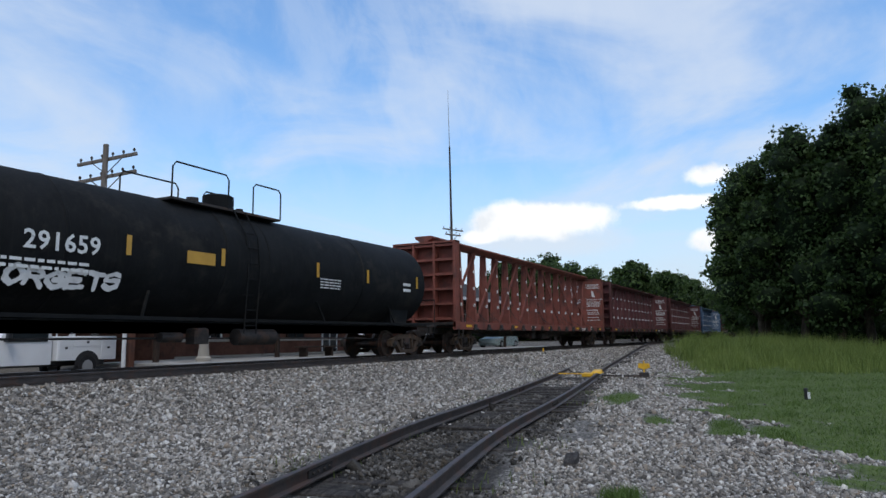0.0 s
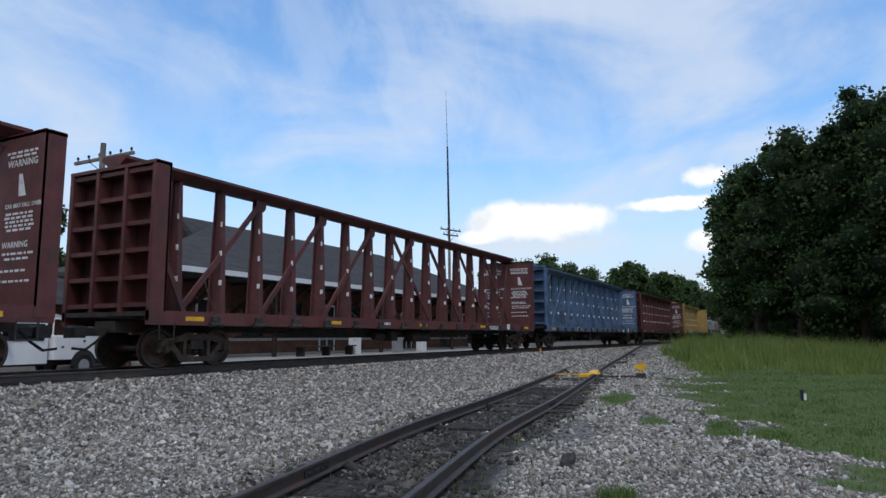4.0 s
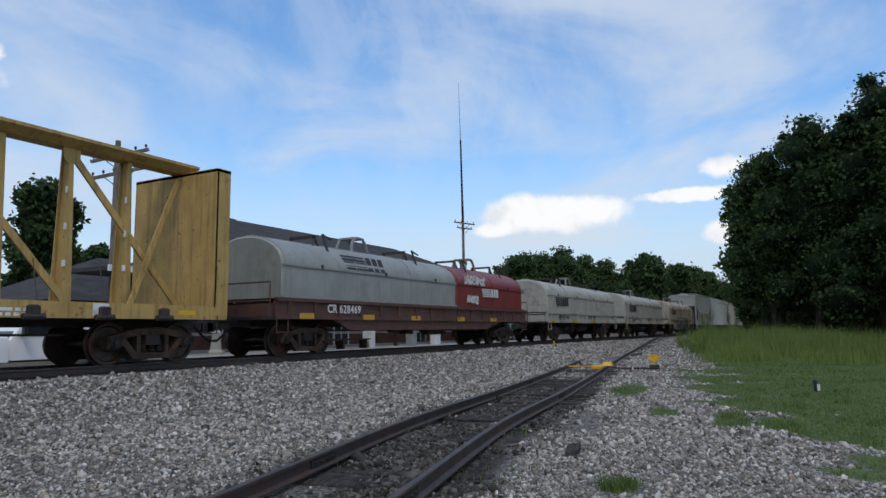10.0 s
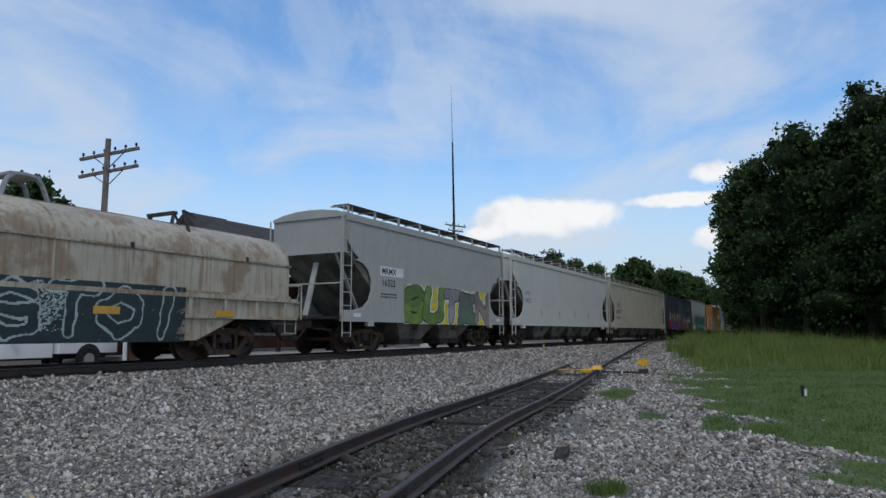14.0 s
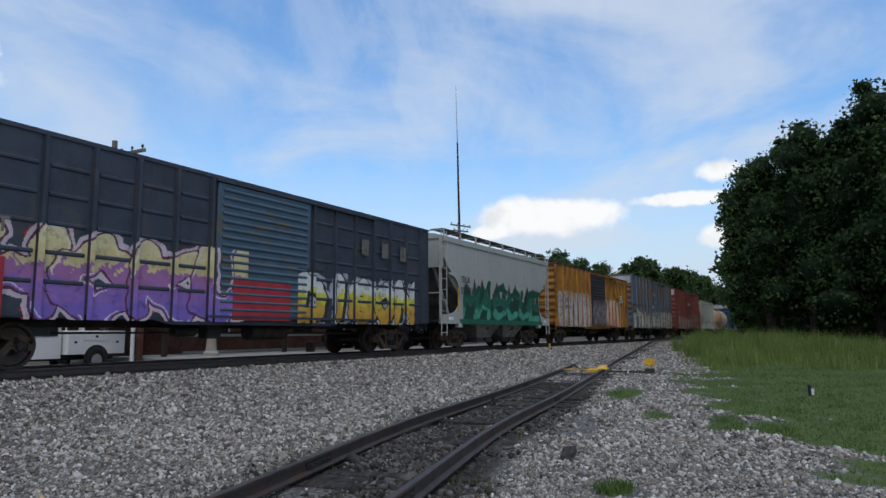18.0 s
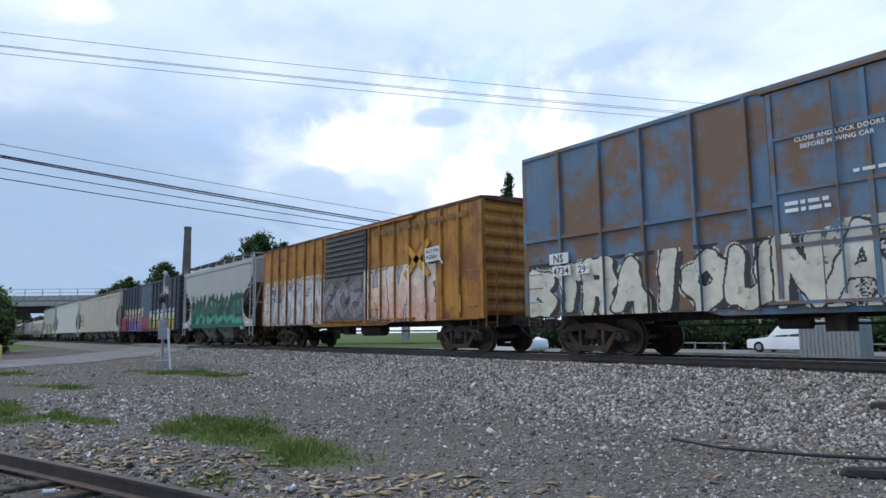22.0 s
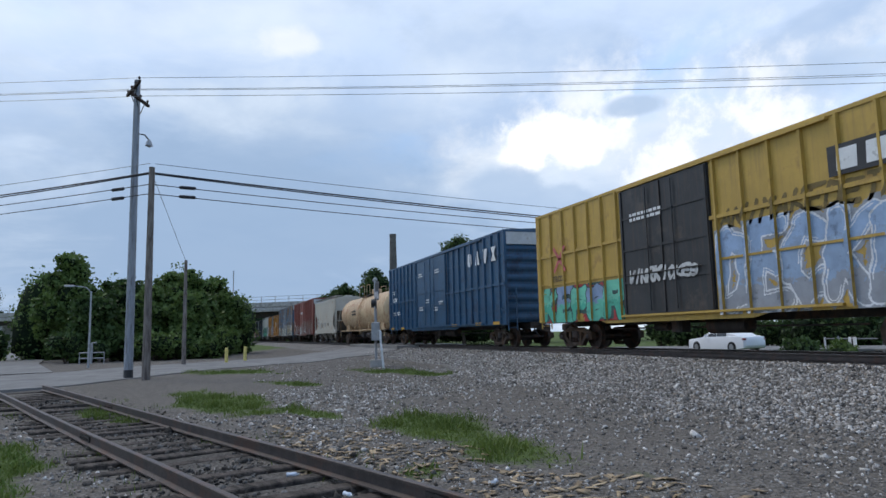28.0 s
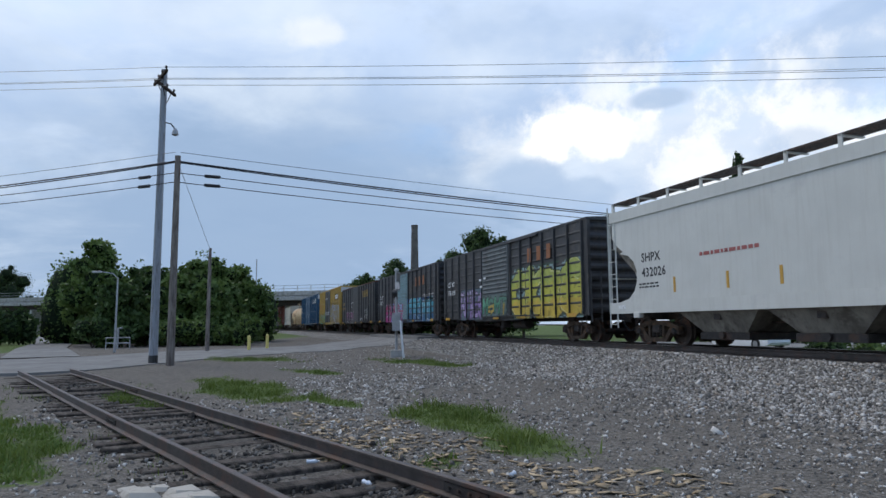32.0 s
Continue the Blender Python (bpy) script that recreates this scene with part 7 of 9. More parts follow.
def planting():
    rng = np.random.default_rng(5)
    # the dark stand of trees that hides the far end of the track
    spots = [(66, 3.2, 16.4, 4.4), (64, 0.0, 18.7, 5.2), (62, -4.8, 20.5, 5.6), (58, -9.0, 21.5, 6.0), (53, -14.0, 22.0, 6.5), (50, -20, 23, 6.5), (74, 3.0, 17, 5.0), (72, -3.0, 20, 5.5),
             (84, 5.0, 16, 4.5), (96, 6.0, 15, 4.5), (80, -6, 21, 6), (112, 7.0, 15, 4.5)]
    for i, (x, y, h, s) in enumerate(spots):
        tree(x, y, h, s, 100 + i, 17000 if i < 6 else 6000, 0.17 if i < 6 else 0.28, leaf_dark if i % 3 else leaf_mid, (0.14, 0.08, 0.04, 0.02, 0.02, 0.02, 0.05, 0.02, 0.02, 0.02, 0.02, 0.02)[i], group="trees beside the track", lumps=26 if i < 6 else 14)
    for i in range(16):
        x, y = 46 + i * 3.4 + rng.normal() * 0.8, -15 + i * 1.40 + rng.normal() * 0.5
        bush(x, min(y, 4.6), rng.uniform(1.8, 3.6), rng.uniform(1.6, 2.6), 200 + i, 2200, 0.15, leaf_dark if i % 2 else leaf_mid, "dark undergrowth below the tree stand", "undergrowth")
    for i, (x, y, h) in enumerate(((98, 21.5, 11.5), (108, 22.5, 12.5), (119, 21.0, 12.0), (131, 22.0, 13.0), (144, 21.5, 13.5), (158, 21.0, 13.5))):
        tree(x, y, h, 4.2, 330 + i, 4500, 0.28, leaf_mid, 0.03, "green tree crowding the track", "trees beside the track")
    for i, (x, y, h) in enumerate(((128, 8.6, 15), (144, 9.2, 15), (160, 9.4, 16))):
        tree(x, y, h, 4.2, 340 + i, 4500, 0.3, leaf_dark, 0.02, group="trees beside the track")
    for i in range(12):
        bush(72 + 2.2 * i, -9.0 + 1.25 * i + rng.normal() * 0.3, rng.uniform(3.0, 4.6), 2.8, 230 + i, 2000, 0.2, leaf_dark, "dark undergrowth below the tree stand", "undergrowth")
    # far woods behind the train, to the east
    lob = []
    for i in range(44):
        t = 5.5 + 18.5 * i / 43
        d = 190 - i * 1.4 + rng.normal() * 8
        e = (d * math.tan(radians(float(np.interp(t, [5, 7, 10.5, 15, 24], [3.8, 4.6, 5.6, 5.3, 4.8])) + rng.normal() * 0.22)) + 1.5) / 1.28
        a = radians(t)
        lob.append((math.cos(a) * d, math.sin(a) * d, e * 0.5 + 0.5, 6.5, 6.5, e * 0.55))
    woods("far_woods", "distant green woods beyond the railway", lob, 70000, 0.27, leaf_mid, 7)
    for i, (x, y, h, s) in enumerate(((112, 38.5, 15.6, 5.0), (124, 38.0, 15.2, 4.8), (101, 42.0, 13.4, 4.6), (118, 44.5, 15.4, 4.8), (106, 35.6, 13.2, 4.6), (132, 36.5, 14.6, 4.6), (112, 47.5, 14.4, 4.6))):
        tree(x, y, h, s, 300 + i, 8000, 0.22, leaf_mid, 0.05, "green tree behind the passing train")
    tree(24.6, 42, 11.2, 2.7, 321, 5000, 0.2, leaf_dark, 0.2, "dark round tree behind the depot", "trees behind the depot")
    tree(30.5, 46, 7.6, 2.4, 322, 3500, 0.22, leaf_dark, 0.12, "dark round tree behind the depot", "trees behind the depot")
    # west side: trees left of the crossing road
    for i, (x, y, h, s, m) in enumerate(((-66, -10.5, 9.6, 3.0, leaf_light), (-70, -6.0, 7.6, 3.2, leaf_mid), (-72, -2.5, 8.4, 3.4, leaf_light), (-70, -0.8, 8.4, 3.2, leaf_light), (-74, 1.2, 8.0, 3.0, leaf_light),
                                         (-71, 2.2, 6.2, 2.4, leaf_light), (-66, -0.2, 6.0, 2.5, leaf_light), (-64, -4.0, 6.4, 2.6, leaf_light), (-62, -1.0, 5.6, 2.4, leaf_light), (-236, -63, 20.0, 9.0, leaf_dark), (-60, -8.0, 5.4, 2.2, leaf_mid))):
        tree(x, y, h, s, 400 + i, 6500, 0.21, m, 0.03, "dense green tree by the road", "trees by the road")
    lob = [(-74 - 4 * rng.random(), -15 + i * 0.82, 3.2 + 0.8 * math.sin(i * 1.3), 2.4, 2.0, 3.6 + 1.3 * math.sin(i * 0.8 + 1)) for i in range(24)]
    woods("roadside_woods", "dense green thicket behind the roadside trees", lob, 24000, 0.19, leaf_light, 9)
    for i in range(14):
        bush(-57.5 - rng.random() * 6, -9.5 + i * 0.88, rng.uniform(1.4, 2.6), rng.uniform(1.3, 1.9), 430 + i, 1500, 0.15, leaf_light if i % 2 else leaf_mid, "green roadside bush at the edge of trees", "roadside bushes")
    for i in range(10):
        bush(-68 - rng.random() * 12, -18 - i * 1.7, rng.uniform(2.0, 3.6), rng.uniform(1.8, 2.6), 450 + i, 1300, 0.22, leaf_dark, "green roadside bush at the edge of trees", "roadside bushes")
    for i, (x, y, h, s, m) in enumerate(((-101, 39.8, 18.4, 5.0, leaf_mid), (-92, 42.5, 12.5, 4.2, leaf_mid), (-104, 35.6, 14.4, 4.6, leaf_mid), (-108, 27.2, 13.0, 4.0, leaf_mid), (-111, 22.0, 10.2, 3.8, leaf_mid), (-112, 30, 9.5, 3.6, leaf_dark), (-122, 34, 11, 4, leaf_dark))):
        tree(x, y, h, s, 470 + i, 8000, 0.22, m, 0.06, "tall green tree beyond the railway", "trees beyond the crossing")
    lob = [(-226 - 5 * math.sin(i * 1.7), -100 + i * 6.2, 3.6, 5.2, 5.2, 5.6 + 1.2 * math.sin(i * 2.1)) for i in range(24)]
    woods("overpass_woods", "dark green woods beyond the overpass", lob, 16000, 0.3, leaf_dark, 13)
    lob = []
    for i in range(16):
        a = radians(156 + i * 0.82)
        d = 122 + 5 * math.sin(i * 2.3)
        e = (d * math.tan(radians(4.3 + 0.9 * math.sin(i * 1.4))) + 1.5) / 1.28
        lob.append((math.cos(a) * d, math.sin(a) * d, e * 0.5, 3.6, 3.6, e * 0.55))
    woods("west_woods", "green tree belt beyond the level crossing", lob, 24000, 0.22, leaf_mid, 12)
    # north side lawn trees seen under and between the cars
    tree(-4.2, 52, 9.5, 3.2, 500, 5200, 0.2, leaf_mid, 0.12, "green tree on the lawn", "lawn trees")
    tree(4.0, 60, 10.5, 4.2, 501, 3500, 0.26, leaf_dark, 0.1, "green tree on the lawn", "lawn trees")
    tree(-16, 66, 7.5, 3.4, 502, 2600, 0.26, leaf_mid, 0.12, "green tree on the lawn", "lawn trees")
    for i in range(26):
        bush(-62 + i * 2.5, 47.5 + 0.6 * math.sin(i * 2.1), rng.uniform(2.6, 3.8), 1.9, 540 + i, 1000, 0.2, leaf_dark if i % 3 else leaf_mid, "dark hedge bush behind the street", "hedge")
    for i in range(12):
        bush(-60 + i * 4.6, 52 + 3 * math.sin(i), rng.uniform(2.2, 4.0), 3.0, 510 + i, 900, 0.26, leaf_dark if i % 2 else leaf_mid, "dark hedge bush behind the street", "hedge")
    bush(-21.0, 25.0, 1.2, 0.9, 530, 800, 0.11, leaf_light)
    bush(-27.0, 29.5, 1.5, 1.2, 531, 800, 0.13, leaf_mid)
    # the pointed evergreen that rises over the cars
    th = thing("evergreen_tree", "slim pointed dark evergreen tree", "tree", at=pose(-44.3, 40.0, 0.55))
    part("trunk", Mesh().tube((0, 0, 0), (0, 0, 13.6), 0.22, 8, 0.03), bark, th)
    v, f, k = leaf_cloud(rng, [(0, 0, 2.0 + i * 1.55, 2.3 - i * 0.25, 2.3 - i * 0.25, 1.3) for i in range(8)] + [(0.2, 0, 14.2, 0.45, 0.4, 0.9)], 4500, 0.16)
    cr = new("crown", loose("crown", v, f, leaf_dark, k))
    cr.parent = th


planting()


def blades(name, label, material, pts, heights, lean, width, seed):
    """Single grass blades as bent strips."""
    rng = np.random.default_rng(seed)
    n = len(pts)
    a = rng.random(n) * 2 * math.pi
    side = np.stack([np.cos(a), np.sin(a), np.zeros(n)], 1) * (width * rng.uniform(0.6, 1.4, n))[:, None]
    b = rng.random(n) * 2 * math.pi
    bend = np.stack([np.cos(b), np.sin(b), np.zeros(n)], 1) * (heights * lean * rng.random(n))[:, None]
    up = np.stack([np.zeros(n), np.zeros(n), heights], 1)
    mid = pts + up * 0.55 + bend * 0.3
    tip = pts + up + bend
    v = np.stack([pts - side, pts + side, mid + side * 0.7, mid - side * 0.7, tip], 1).reshape(-1, 3)
    i = np.arange(n)[:, None] * 5
    f = np.concatenate([i + np.array([[0, 1, 2]]), i + np.array([[0, 2, 3]]), i + np.array([[3, 2, 4]])], 0)
    return tagged(new(name, loose(name, v, f, material)), label, "grass", kind="stuff")


def turf():
    rng = np.random.default_rng(11)

    def scatter(n, x0, x1, y0, y1, floor, power=1.0, weight=None):
        x, y = rng.uniform(x0, x1, n), rng.uniform(y0, y1, n)
        g = fields(x, y)[0]
        clump = 0.5 + 0.5 * np.sin(x * 5.1 + 2 * np.sin(y * 3.7)) * np.sin(y * 6.3 + 2 * np.sin(x * 2.9))
        keep = rng.random(n) < np.clip((g - floor) * 1.2, 0, 1) ** power * (0.35 + 0.65 * clump)
        if weight is not None:
            keep &= rng.random(n) < weight(x, y)
        x, y = x[keep], y[keep]
        return np.stack([x, y, ground_z(x, y) - 0.01], 1)
    p = scatter(210000, 5, 34, -9, 6, 0.12, weight=lambda x, y: np.clip(13 / np.hypot(x, y), 0.15, 1))
    blades("lawn_grass", "short green grass beside the gravel", grass_mat, p, rng.uniform(0.02, 0.075, len(p)) * (1 + 0.8 * (np.sin(p[:, 0] * 2.3) * np.sin(p[:, 1] * 3.1) > 0.45)), 1.2, 0.007, 1)
    p = scatter(150000, 26, 66, -14, 9.8, 0.30, weight=lambda x, y: smoothstep((np.hypot(x, y) - 30 - 2 * np.sin(y * 1.3)) / 4) * smoothstep((y + 8 - (40 - x) * 0.5) / 4))
    d = np.clip((p[:, 0] - 20) / 18, 0.35, 1.15) * (0.62 + 0.28 * np.sin(p[:, 0] * 0.5 + p[:, 1] * 1.1) + 0.25 * np.sin(p[:, 1] * 2.3 - p[:, 0] * 0.9))
    blades("tall_grass", "tall pale green grass along the tree edge", tall_grass_mat, p, d * rng.uniform(0.4, 1.25, len(p)), 0.7, 0.014, 2)
    p = scatter(380000, -36, -7, -9, 10, 0.1, 1.2, weight=lambda x, y: np.clip(15 / np.hypot(x, y), 0.15, 1))
    blades("verge_grass", "patches of green grass and weeds on gravel", weed_mat, p, rng.uniform(0.025, 0.10, len(p)) * (0.8 + 1.5 * smoothstep(np.sin(p[:, 0] * 2.9 + 1) * np.sin(p[:, 1] * 3.7) + 0.2)), 1.4, 0.011, 3)
    p = scatter(70000, -22, -8, -9, 0, 0.35, weight=lambda x, y: (y < siding_y(x) - 1.5) * np.clip(11 / np.hypot(x, y), 0.1, 1))
    blades("roadside_grass", "bright green grass between siding and road", grass_mat, p, rng.uniform(0.04, 0.13, len(p)), 1.3, 0.011, 6)
    p = scatter(12000, 5.8, 7.8, 1.0, 2.6, 0.3)
    blades("grass_tuft", "small bright grass tuft in the gravel", grass_mat, p, rng.uniform(0.05, 0.14, len(p)), 0.9, 0.005, 4)
    # sparse weeds along the siding
    x = rng.uniform(-25, 26, 5000)
    y = siding_y(x) + rng.choice([-1, 1], 5000) * rng.uniform(0.6, 1.9, 5000)
    keep = np.sin(x * 2.1) + np.sin(x * 0.7 + 2) > 0.9
    p = np.stack([x, y, ground_z(x, y) - 0.01], 1)[keep]
    blades("track_weeds", "sparse weeds along the siding rails", weed_mat, p, rng.uniform(0.04, 0.16, len(p)), 0.9, 0.006, 5)


turf()


# ---- roads ----
asphalt = mat("worn_asphalt", (0.20, 0.195, 0.185), 0.95, 0, 0.15, 0.5, (0.16, 0.155, 0.148), 0.45, 0.8, grain=60, bump=0.25)
brick_wall = mat("brown_brick", (0.145, 0.070, 0.050), 0.9, 0, 0.25, 1.5, (0.09, 0.05, 0.04), 0.4, 2.0, bump=0.3)
pale_stone = mat("pale_stone", (0.42, 0.39, 0.34), 0.9, 0, 0.12, 2, (0.30, 0.27, 0.23), 0.4, 2)
shingle = mat("grey_shingles", (0.062, 0.061, 0.062), 0.95, 0, 0.2, 1.0, (0.045, 0.043, 0.043), 0.4, 3.0, stretch=(1, 1, 5), bump=0.3)
dark_wood = mat("dark_wood", (0.045, 0.032, 0.026), 0.85, 0, 0.3, 3)
grey_metal = mat("grey_metal", (0.33, 0.34, 0.35), 0.5, 0.3, 0.12, 2, (0.24, 0.24, 0.24), 0.3, 2)
car_white = mat("car_white", (0.78, 0.79, 0.80), 0.22, 0, 0.02, 1, bump=0)
car_green = mat("car_pale_green", (0.34, 0.43, 0.42), 0.25, 0.3, 0.03, 1, bump=0)
tan_scrap = mat("tan_scrap", (0.36, 0.275, 0.175), 0.9, 0, 0.3, 5, (0.22, 0.17, 0.12), 0.5, 6, island=0.7)
red_lens = mat("red_lens", (0.16, 0.01, 0.01), 0.3, 0, 0.05, 2, bump=0)
blue_panel = mat("blue_container_paint", (0.05, 0.12, 0.25), 0.6, 0, 0.15, 2)


def sheet(name, label, near, far, lift, category, cuts=14):
    """A paved strip between two edges, laid on the ground."""
    g = Mesh()
    rows = []
    for (a, b), (c, d) in zip(near, far):
        row = []
        for i in range(cuts + 1):
            k = i / cuts
            x, y = a + (c - a) * k, b + (d - b) * k
            row.append((x, y, max(float(ground_z(x, y)), 0.0) + lift))
        rows.append(row)
    low = [[(x, y, z - 0.12) for x, y, z in r] for r in rows]
    n = cuts + 1
    verts = [p for r in rows for p in r] + [p for r in low for p in r]
    off = len(rows) * n
    faces = []
    for r in range(len(rows) - 1):
        for i in range(cuts):
            q = r * n + i
            faces += [(q, q + 1, q + n + 1, q + n), (off + q, off + q + n, off + q + n + 1, off + q + 1)]
        faces += [(r * n, (r + 1) * n, off + (r + 1) * n, off + r * n), (r * n + cuts, off + r * n + cuts, off + (r + 1) * n + cuts, (r + 1) * n + cuts)]
    g.add(verts, faces)
    return lone(name, g, asphalt, label, category, kind="structure", smooth=True)


def finer(pts, n=5):
    out = []
    for (a, b), (c, d) in zip(pts, pts[1:]):
        out += [(a + (c - a) * i / n, b + (d - b) * i / n) for i in range(n)]
    return out + [pts[-1]]


sheet("road", "worn grey asphalt road that crosses the railway", finer([(-27, -40), (-27, -9), (-26.6, -6.3), (-27.8, -4.4), (-31.2, -2.6), (-35.7, -0.3), (-40.5, 4.0), (-41.5, 9.0), (-41.5, 11.8)]),
      finer([(-38.3, -40), (-38.3, -11), (-39.2, -8.5), (-41.0, -6.5), (-44.2, -4.6), (-48.0, -1.0), (-51.5, 3.0), (-55.0, 8.5), (-56.0, 11.8)]), 0.03, "road")
sheet("crossing_road", "asphalt road beyond the railway crossing", finer([(-41.5, 16.4), (-41.5, 22), (-39, 30), (-30, 38.5), (60, 38.5)]), finer([(-56, 16.4), (-56, 26), (-50, 37), (-32, 45), (60, 45)]), 0.03, "road")
sheet("side_road", "narrow asphalt road towards the overpass", finer([(-40.6, -7.2), (-58, -11.2), (-78, -14.5), (-140, -27)]), finer([(-39.4, -10.6), (-58, -14.6), (-78, -18), (-140, -32)]), 0.05, "road")
part_x = thing("crossing_panels", "timber and asphalt crossing panels between the rails", "level crossing", kind="structure")
for y0, y1 in ((11.8, 13.25), (13.44, 14.76), (14.95, 16.4)):
    for i in range(5):
        part("panel", Mesh().bevel_box(-56 + i * 2.9, -53.13 + i * 2.9, y0, y1, 0.66, RAIL_Z - 0.01, 0.01), asphalt, part_x)
lone("parking_lot", Mesh().box(-10, 16.3, 20.6, 26.9, 0.0, 0.265), asphalt, "grey asphalt parking lot beside the depot", "parking lot", kind="structure")


# ---- depot ----
def depot():
    th = thing("railway_depot", "old brick railway depot with broad grey hipped roof", "building", at=pose(0, 0, 0))
    x0, x1, y0, y1 = 20.5, 50.0, 24.0, 34.0
    part("wall", Mesh().box(x0, x1, y0, 28.5, 0.4, 4.25).box(23.4, x1, 28.5, y1, 0.4, 4.25), brick_wall, th, "brown brick walls")
    part("water_table", Mesh().box(x0 - 0.05, x1 + 0.05, y0 - 0.06, y0 - 0.005, 1.42, 1.56), pale_stone, th, "pale stone course")
    part("plinth", Mesh().box(x0 - 0.08, x1 + 0.08, y0 - 0.09, y0 - 0.006, 0.5, 0.80), pale_stone, th, "pale stone plinth")
    for i in range(10):
        x = x0 + 1.2 + i * 2.95
        door = i in (3, 6, 8)
        w = part("door" if door else "window", Mesh().box(x, x + 1.25, y0 - 0.04, y0 - 0.01, 0.82 if door else 1.58, 3.3), glass_dark, th, "dark glazed opening")
        f = Mesh()
        zb = 0.82 if door else 1.58
        for a, b, c, d in ((x - 0.08, x, zb, 3.38), (x + 1.25, x + 1.33, zb, 3.38), (x - 0.08, x + 1.33, 3.3, 3.4), (x + 0.6, x + 0.65, zb, 3.3), (x, x + 1.25, 2.4, 2.45)):
            f.box(a, b, y0 - 0.08, y0 - 0.015, c, d)
        part("frame", f, white_paint if i % 3 == 0 else dark_wood, w)
    # hipped roof with wide eaves
    ex0, ex1, ey0, ey1, ez = 17.0, 53.7, 21.0, 37.0, 4.30
    rx0, rx1, ry, rz = 27.2, 44.5, 29.0, 8.0
    v = [(ex0, ey0, ez), (ex1, ey0, ez), (ex1, ey1, ez), (22.5, 34.5, ez), (rx0, ry, rz), (rx1, ry, rz)]
    lo = [(x, y, z - 0.14) for x, y, z in v[:4]]
    part("roof", Mesh().add(v + lo, [(0, 1, 5, 4), (1, 2, 5), (2, 3, 4, 5), (3, 0, 4), (6, 9, 8, 7), (0, 6, 7, 1), (1, 7, 8, 2), (2, 8, 9, 3), (3, 9, 6, 0)]), shingle, th, "grey shingled hipped roof")
    fa = Mesh().box(ex0 - 0.03, ex1 + 0.03, ey0 - 0.05, ey0 - 0.003, ez - 0.16, ez + 0.06)
    part("fascia", fa, white_paint, th, "white eaves board")
    part("fascia", Mesh().bar((ex0 - 0.03, ey0, ez - 0.05), (22.46, 34.5, ez - 0.05), 0.05, 0.22), white_paint, th, "white eaves board")
    # small gablet at the west end of the ridge
    gx = rx0 - 2.4
    part("gablet", Mesh().prism([(27.6, 6.7), (30.4, 6.7), (29.0, 8.05)], gx, gx + 3.0, "x"), shingle, th)
    part("louvre", Mesh().prism([(28.0, 6.75), (30.0, 6.75), (29.0, 7.75)], gx - 0.03, gx - 0.004, "x"), dark_wood, th)
    part("vent_pipe", Mesh().tube((21.1, 27.0, 4.7), (21.1, 27.0, 6.15), 0.10, 8).tube((21.1, 27.0, 6.1), (21.1, 27.0, 6.25), 0.15, 8), grey_metal, th)
    for i in range(13):
        x = 18.2 + i * 2.8
        g = Mesh().bar((x, y0 + 0.02, 2.7), (x, ey0 + 0.5, 4.12), 0.14, 0.14).bar((x, y0 + 0.02, 4.1), (x, ey0 + 0.3, 4.1), 0.12, 0.12)
        part("eaves_bracket", g, dark_wood, th)
    for x in (17.4, 24.0, 33.0, 42.0, 51.0):
        part("canopy_post", Mesh().bevel_box(x - 0.09, x + 0.09, 21.35, 21.53, 0.6, 4.18, 0.02), dark_wood, th)
    # lower wing and little canopy at the west end
    part("wing_wall", Mesh().box(16.4, 20.4, 26.8, 32.0, 0.4, 2.9), brick_wall, th)
    v = [(15.2, 25.6, 2.9), (20.45, 25.6, 2.9), (20.45, 33.0, 2.9), (15.2, 33.0, 2.9), (19.6, 29.3, 5.1), (20.45, 29.3, 5.1)]
    part("wing_roof", Mesh().add(v, [(0, 1, 5, 4), (1, 2, 5), (2, 3, 4, 5), (3, 0, 4), (3, 2, 1, 0)]), shingle, th)
    part("porch_roof", Mesh().box(14.4, 16.9, 20.9, 23.5, 3.72, 3.86), shingle, th)
    part("porch_fascia", Mesh().box(14.35, 16.95, 20.84, 20.895, 3.68, 3.90), white_paint, th, "white eaves board")
    part("porch_post", Mesh().tube((15.7, 21.0, 0.6), (15.7, 21.0, 3.72), 0.07, 8), white_paint, th, "white post")
    part("porch_post", Mesh().bevel_box(15.95, 16.15, 21.0, 21.2, 0.6, 3.72, 0.02), brick_wall, th)
    lone("platform", Mesh().box(16.3, 54, 18.6, 23.9, 0.4, 0.70), concrete, "pale concrete station platform beside the track", "platform", kind="structure")


depot()


def bell_post(x, y):
    g = Mesh().lathe([(0.0, 0.30), (0.12, 0.30), (0.2, 0.22), (0.7, 0.17), (0.85, 0.21), (0.95, 0.10)], "z", (x, y, 0.70), 14)
    lone("bell_bollard", g, pale_stone, "pale rounded stone bollard on the platform", "bollard", smooth=True)


bell_post(18.9, 20.6)
bench = thing("platform_bench", "low dark wooden bench on the station platform", "bench", at=pose(26.5, 20.4, 0.70))
part("seat", Mesh().box(-2.2, 2.2, -0.25, 0.25, 0.42, 0.48), dark_wood, bench)
for x in (-1.9, 0, 1.9):
    part("leg", Mesh().box(x - 0.05, x + 0.05, -0.22, 0.22, 0, 0.42), dark_wood, bench)
for i, x in enumerate((28.8, 33.0, 35.8)):
    lone("utility_cabinet", Mesh().bevel_box(x, x + 0.55, 20.3, 20.75, 0.70, 1.75 - 0.2 * (i % 2), 0.03), white_paint if i % 2 == 0 else grey_metal, "white metal utility cabinet on the platform", "cabinet", "cabinets on the platform")


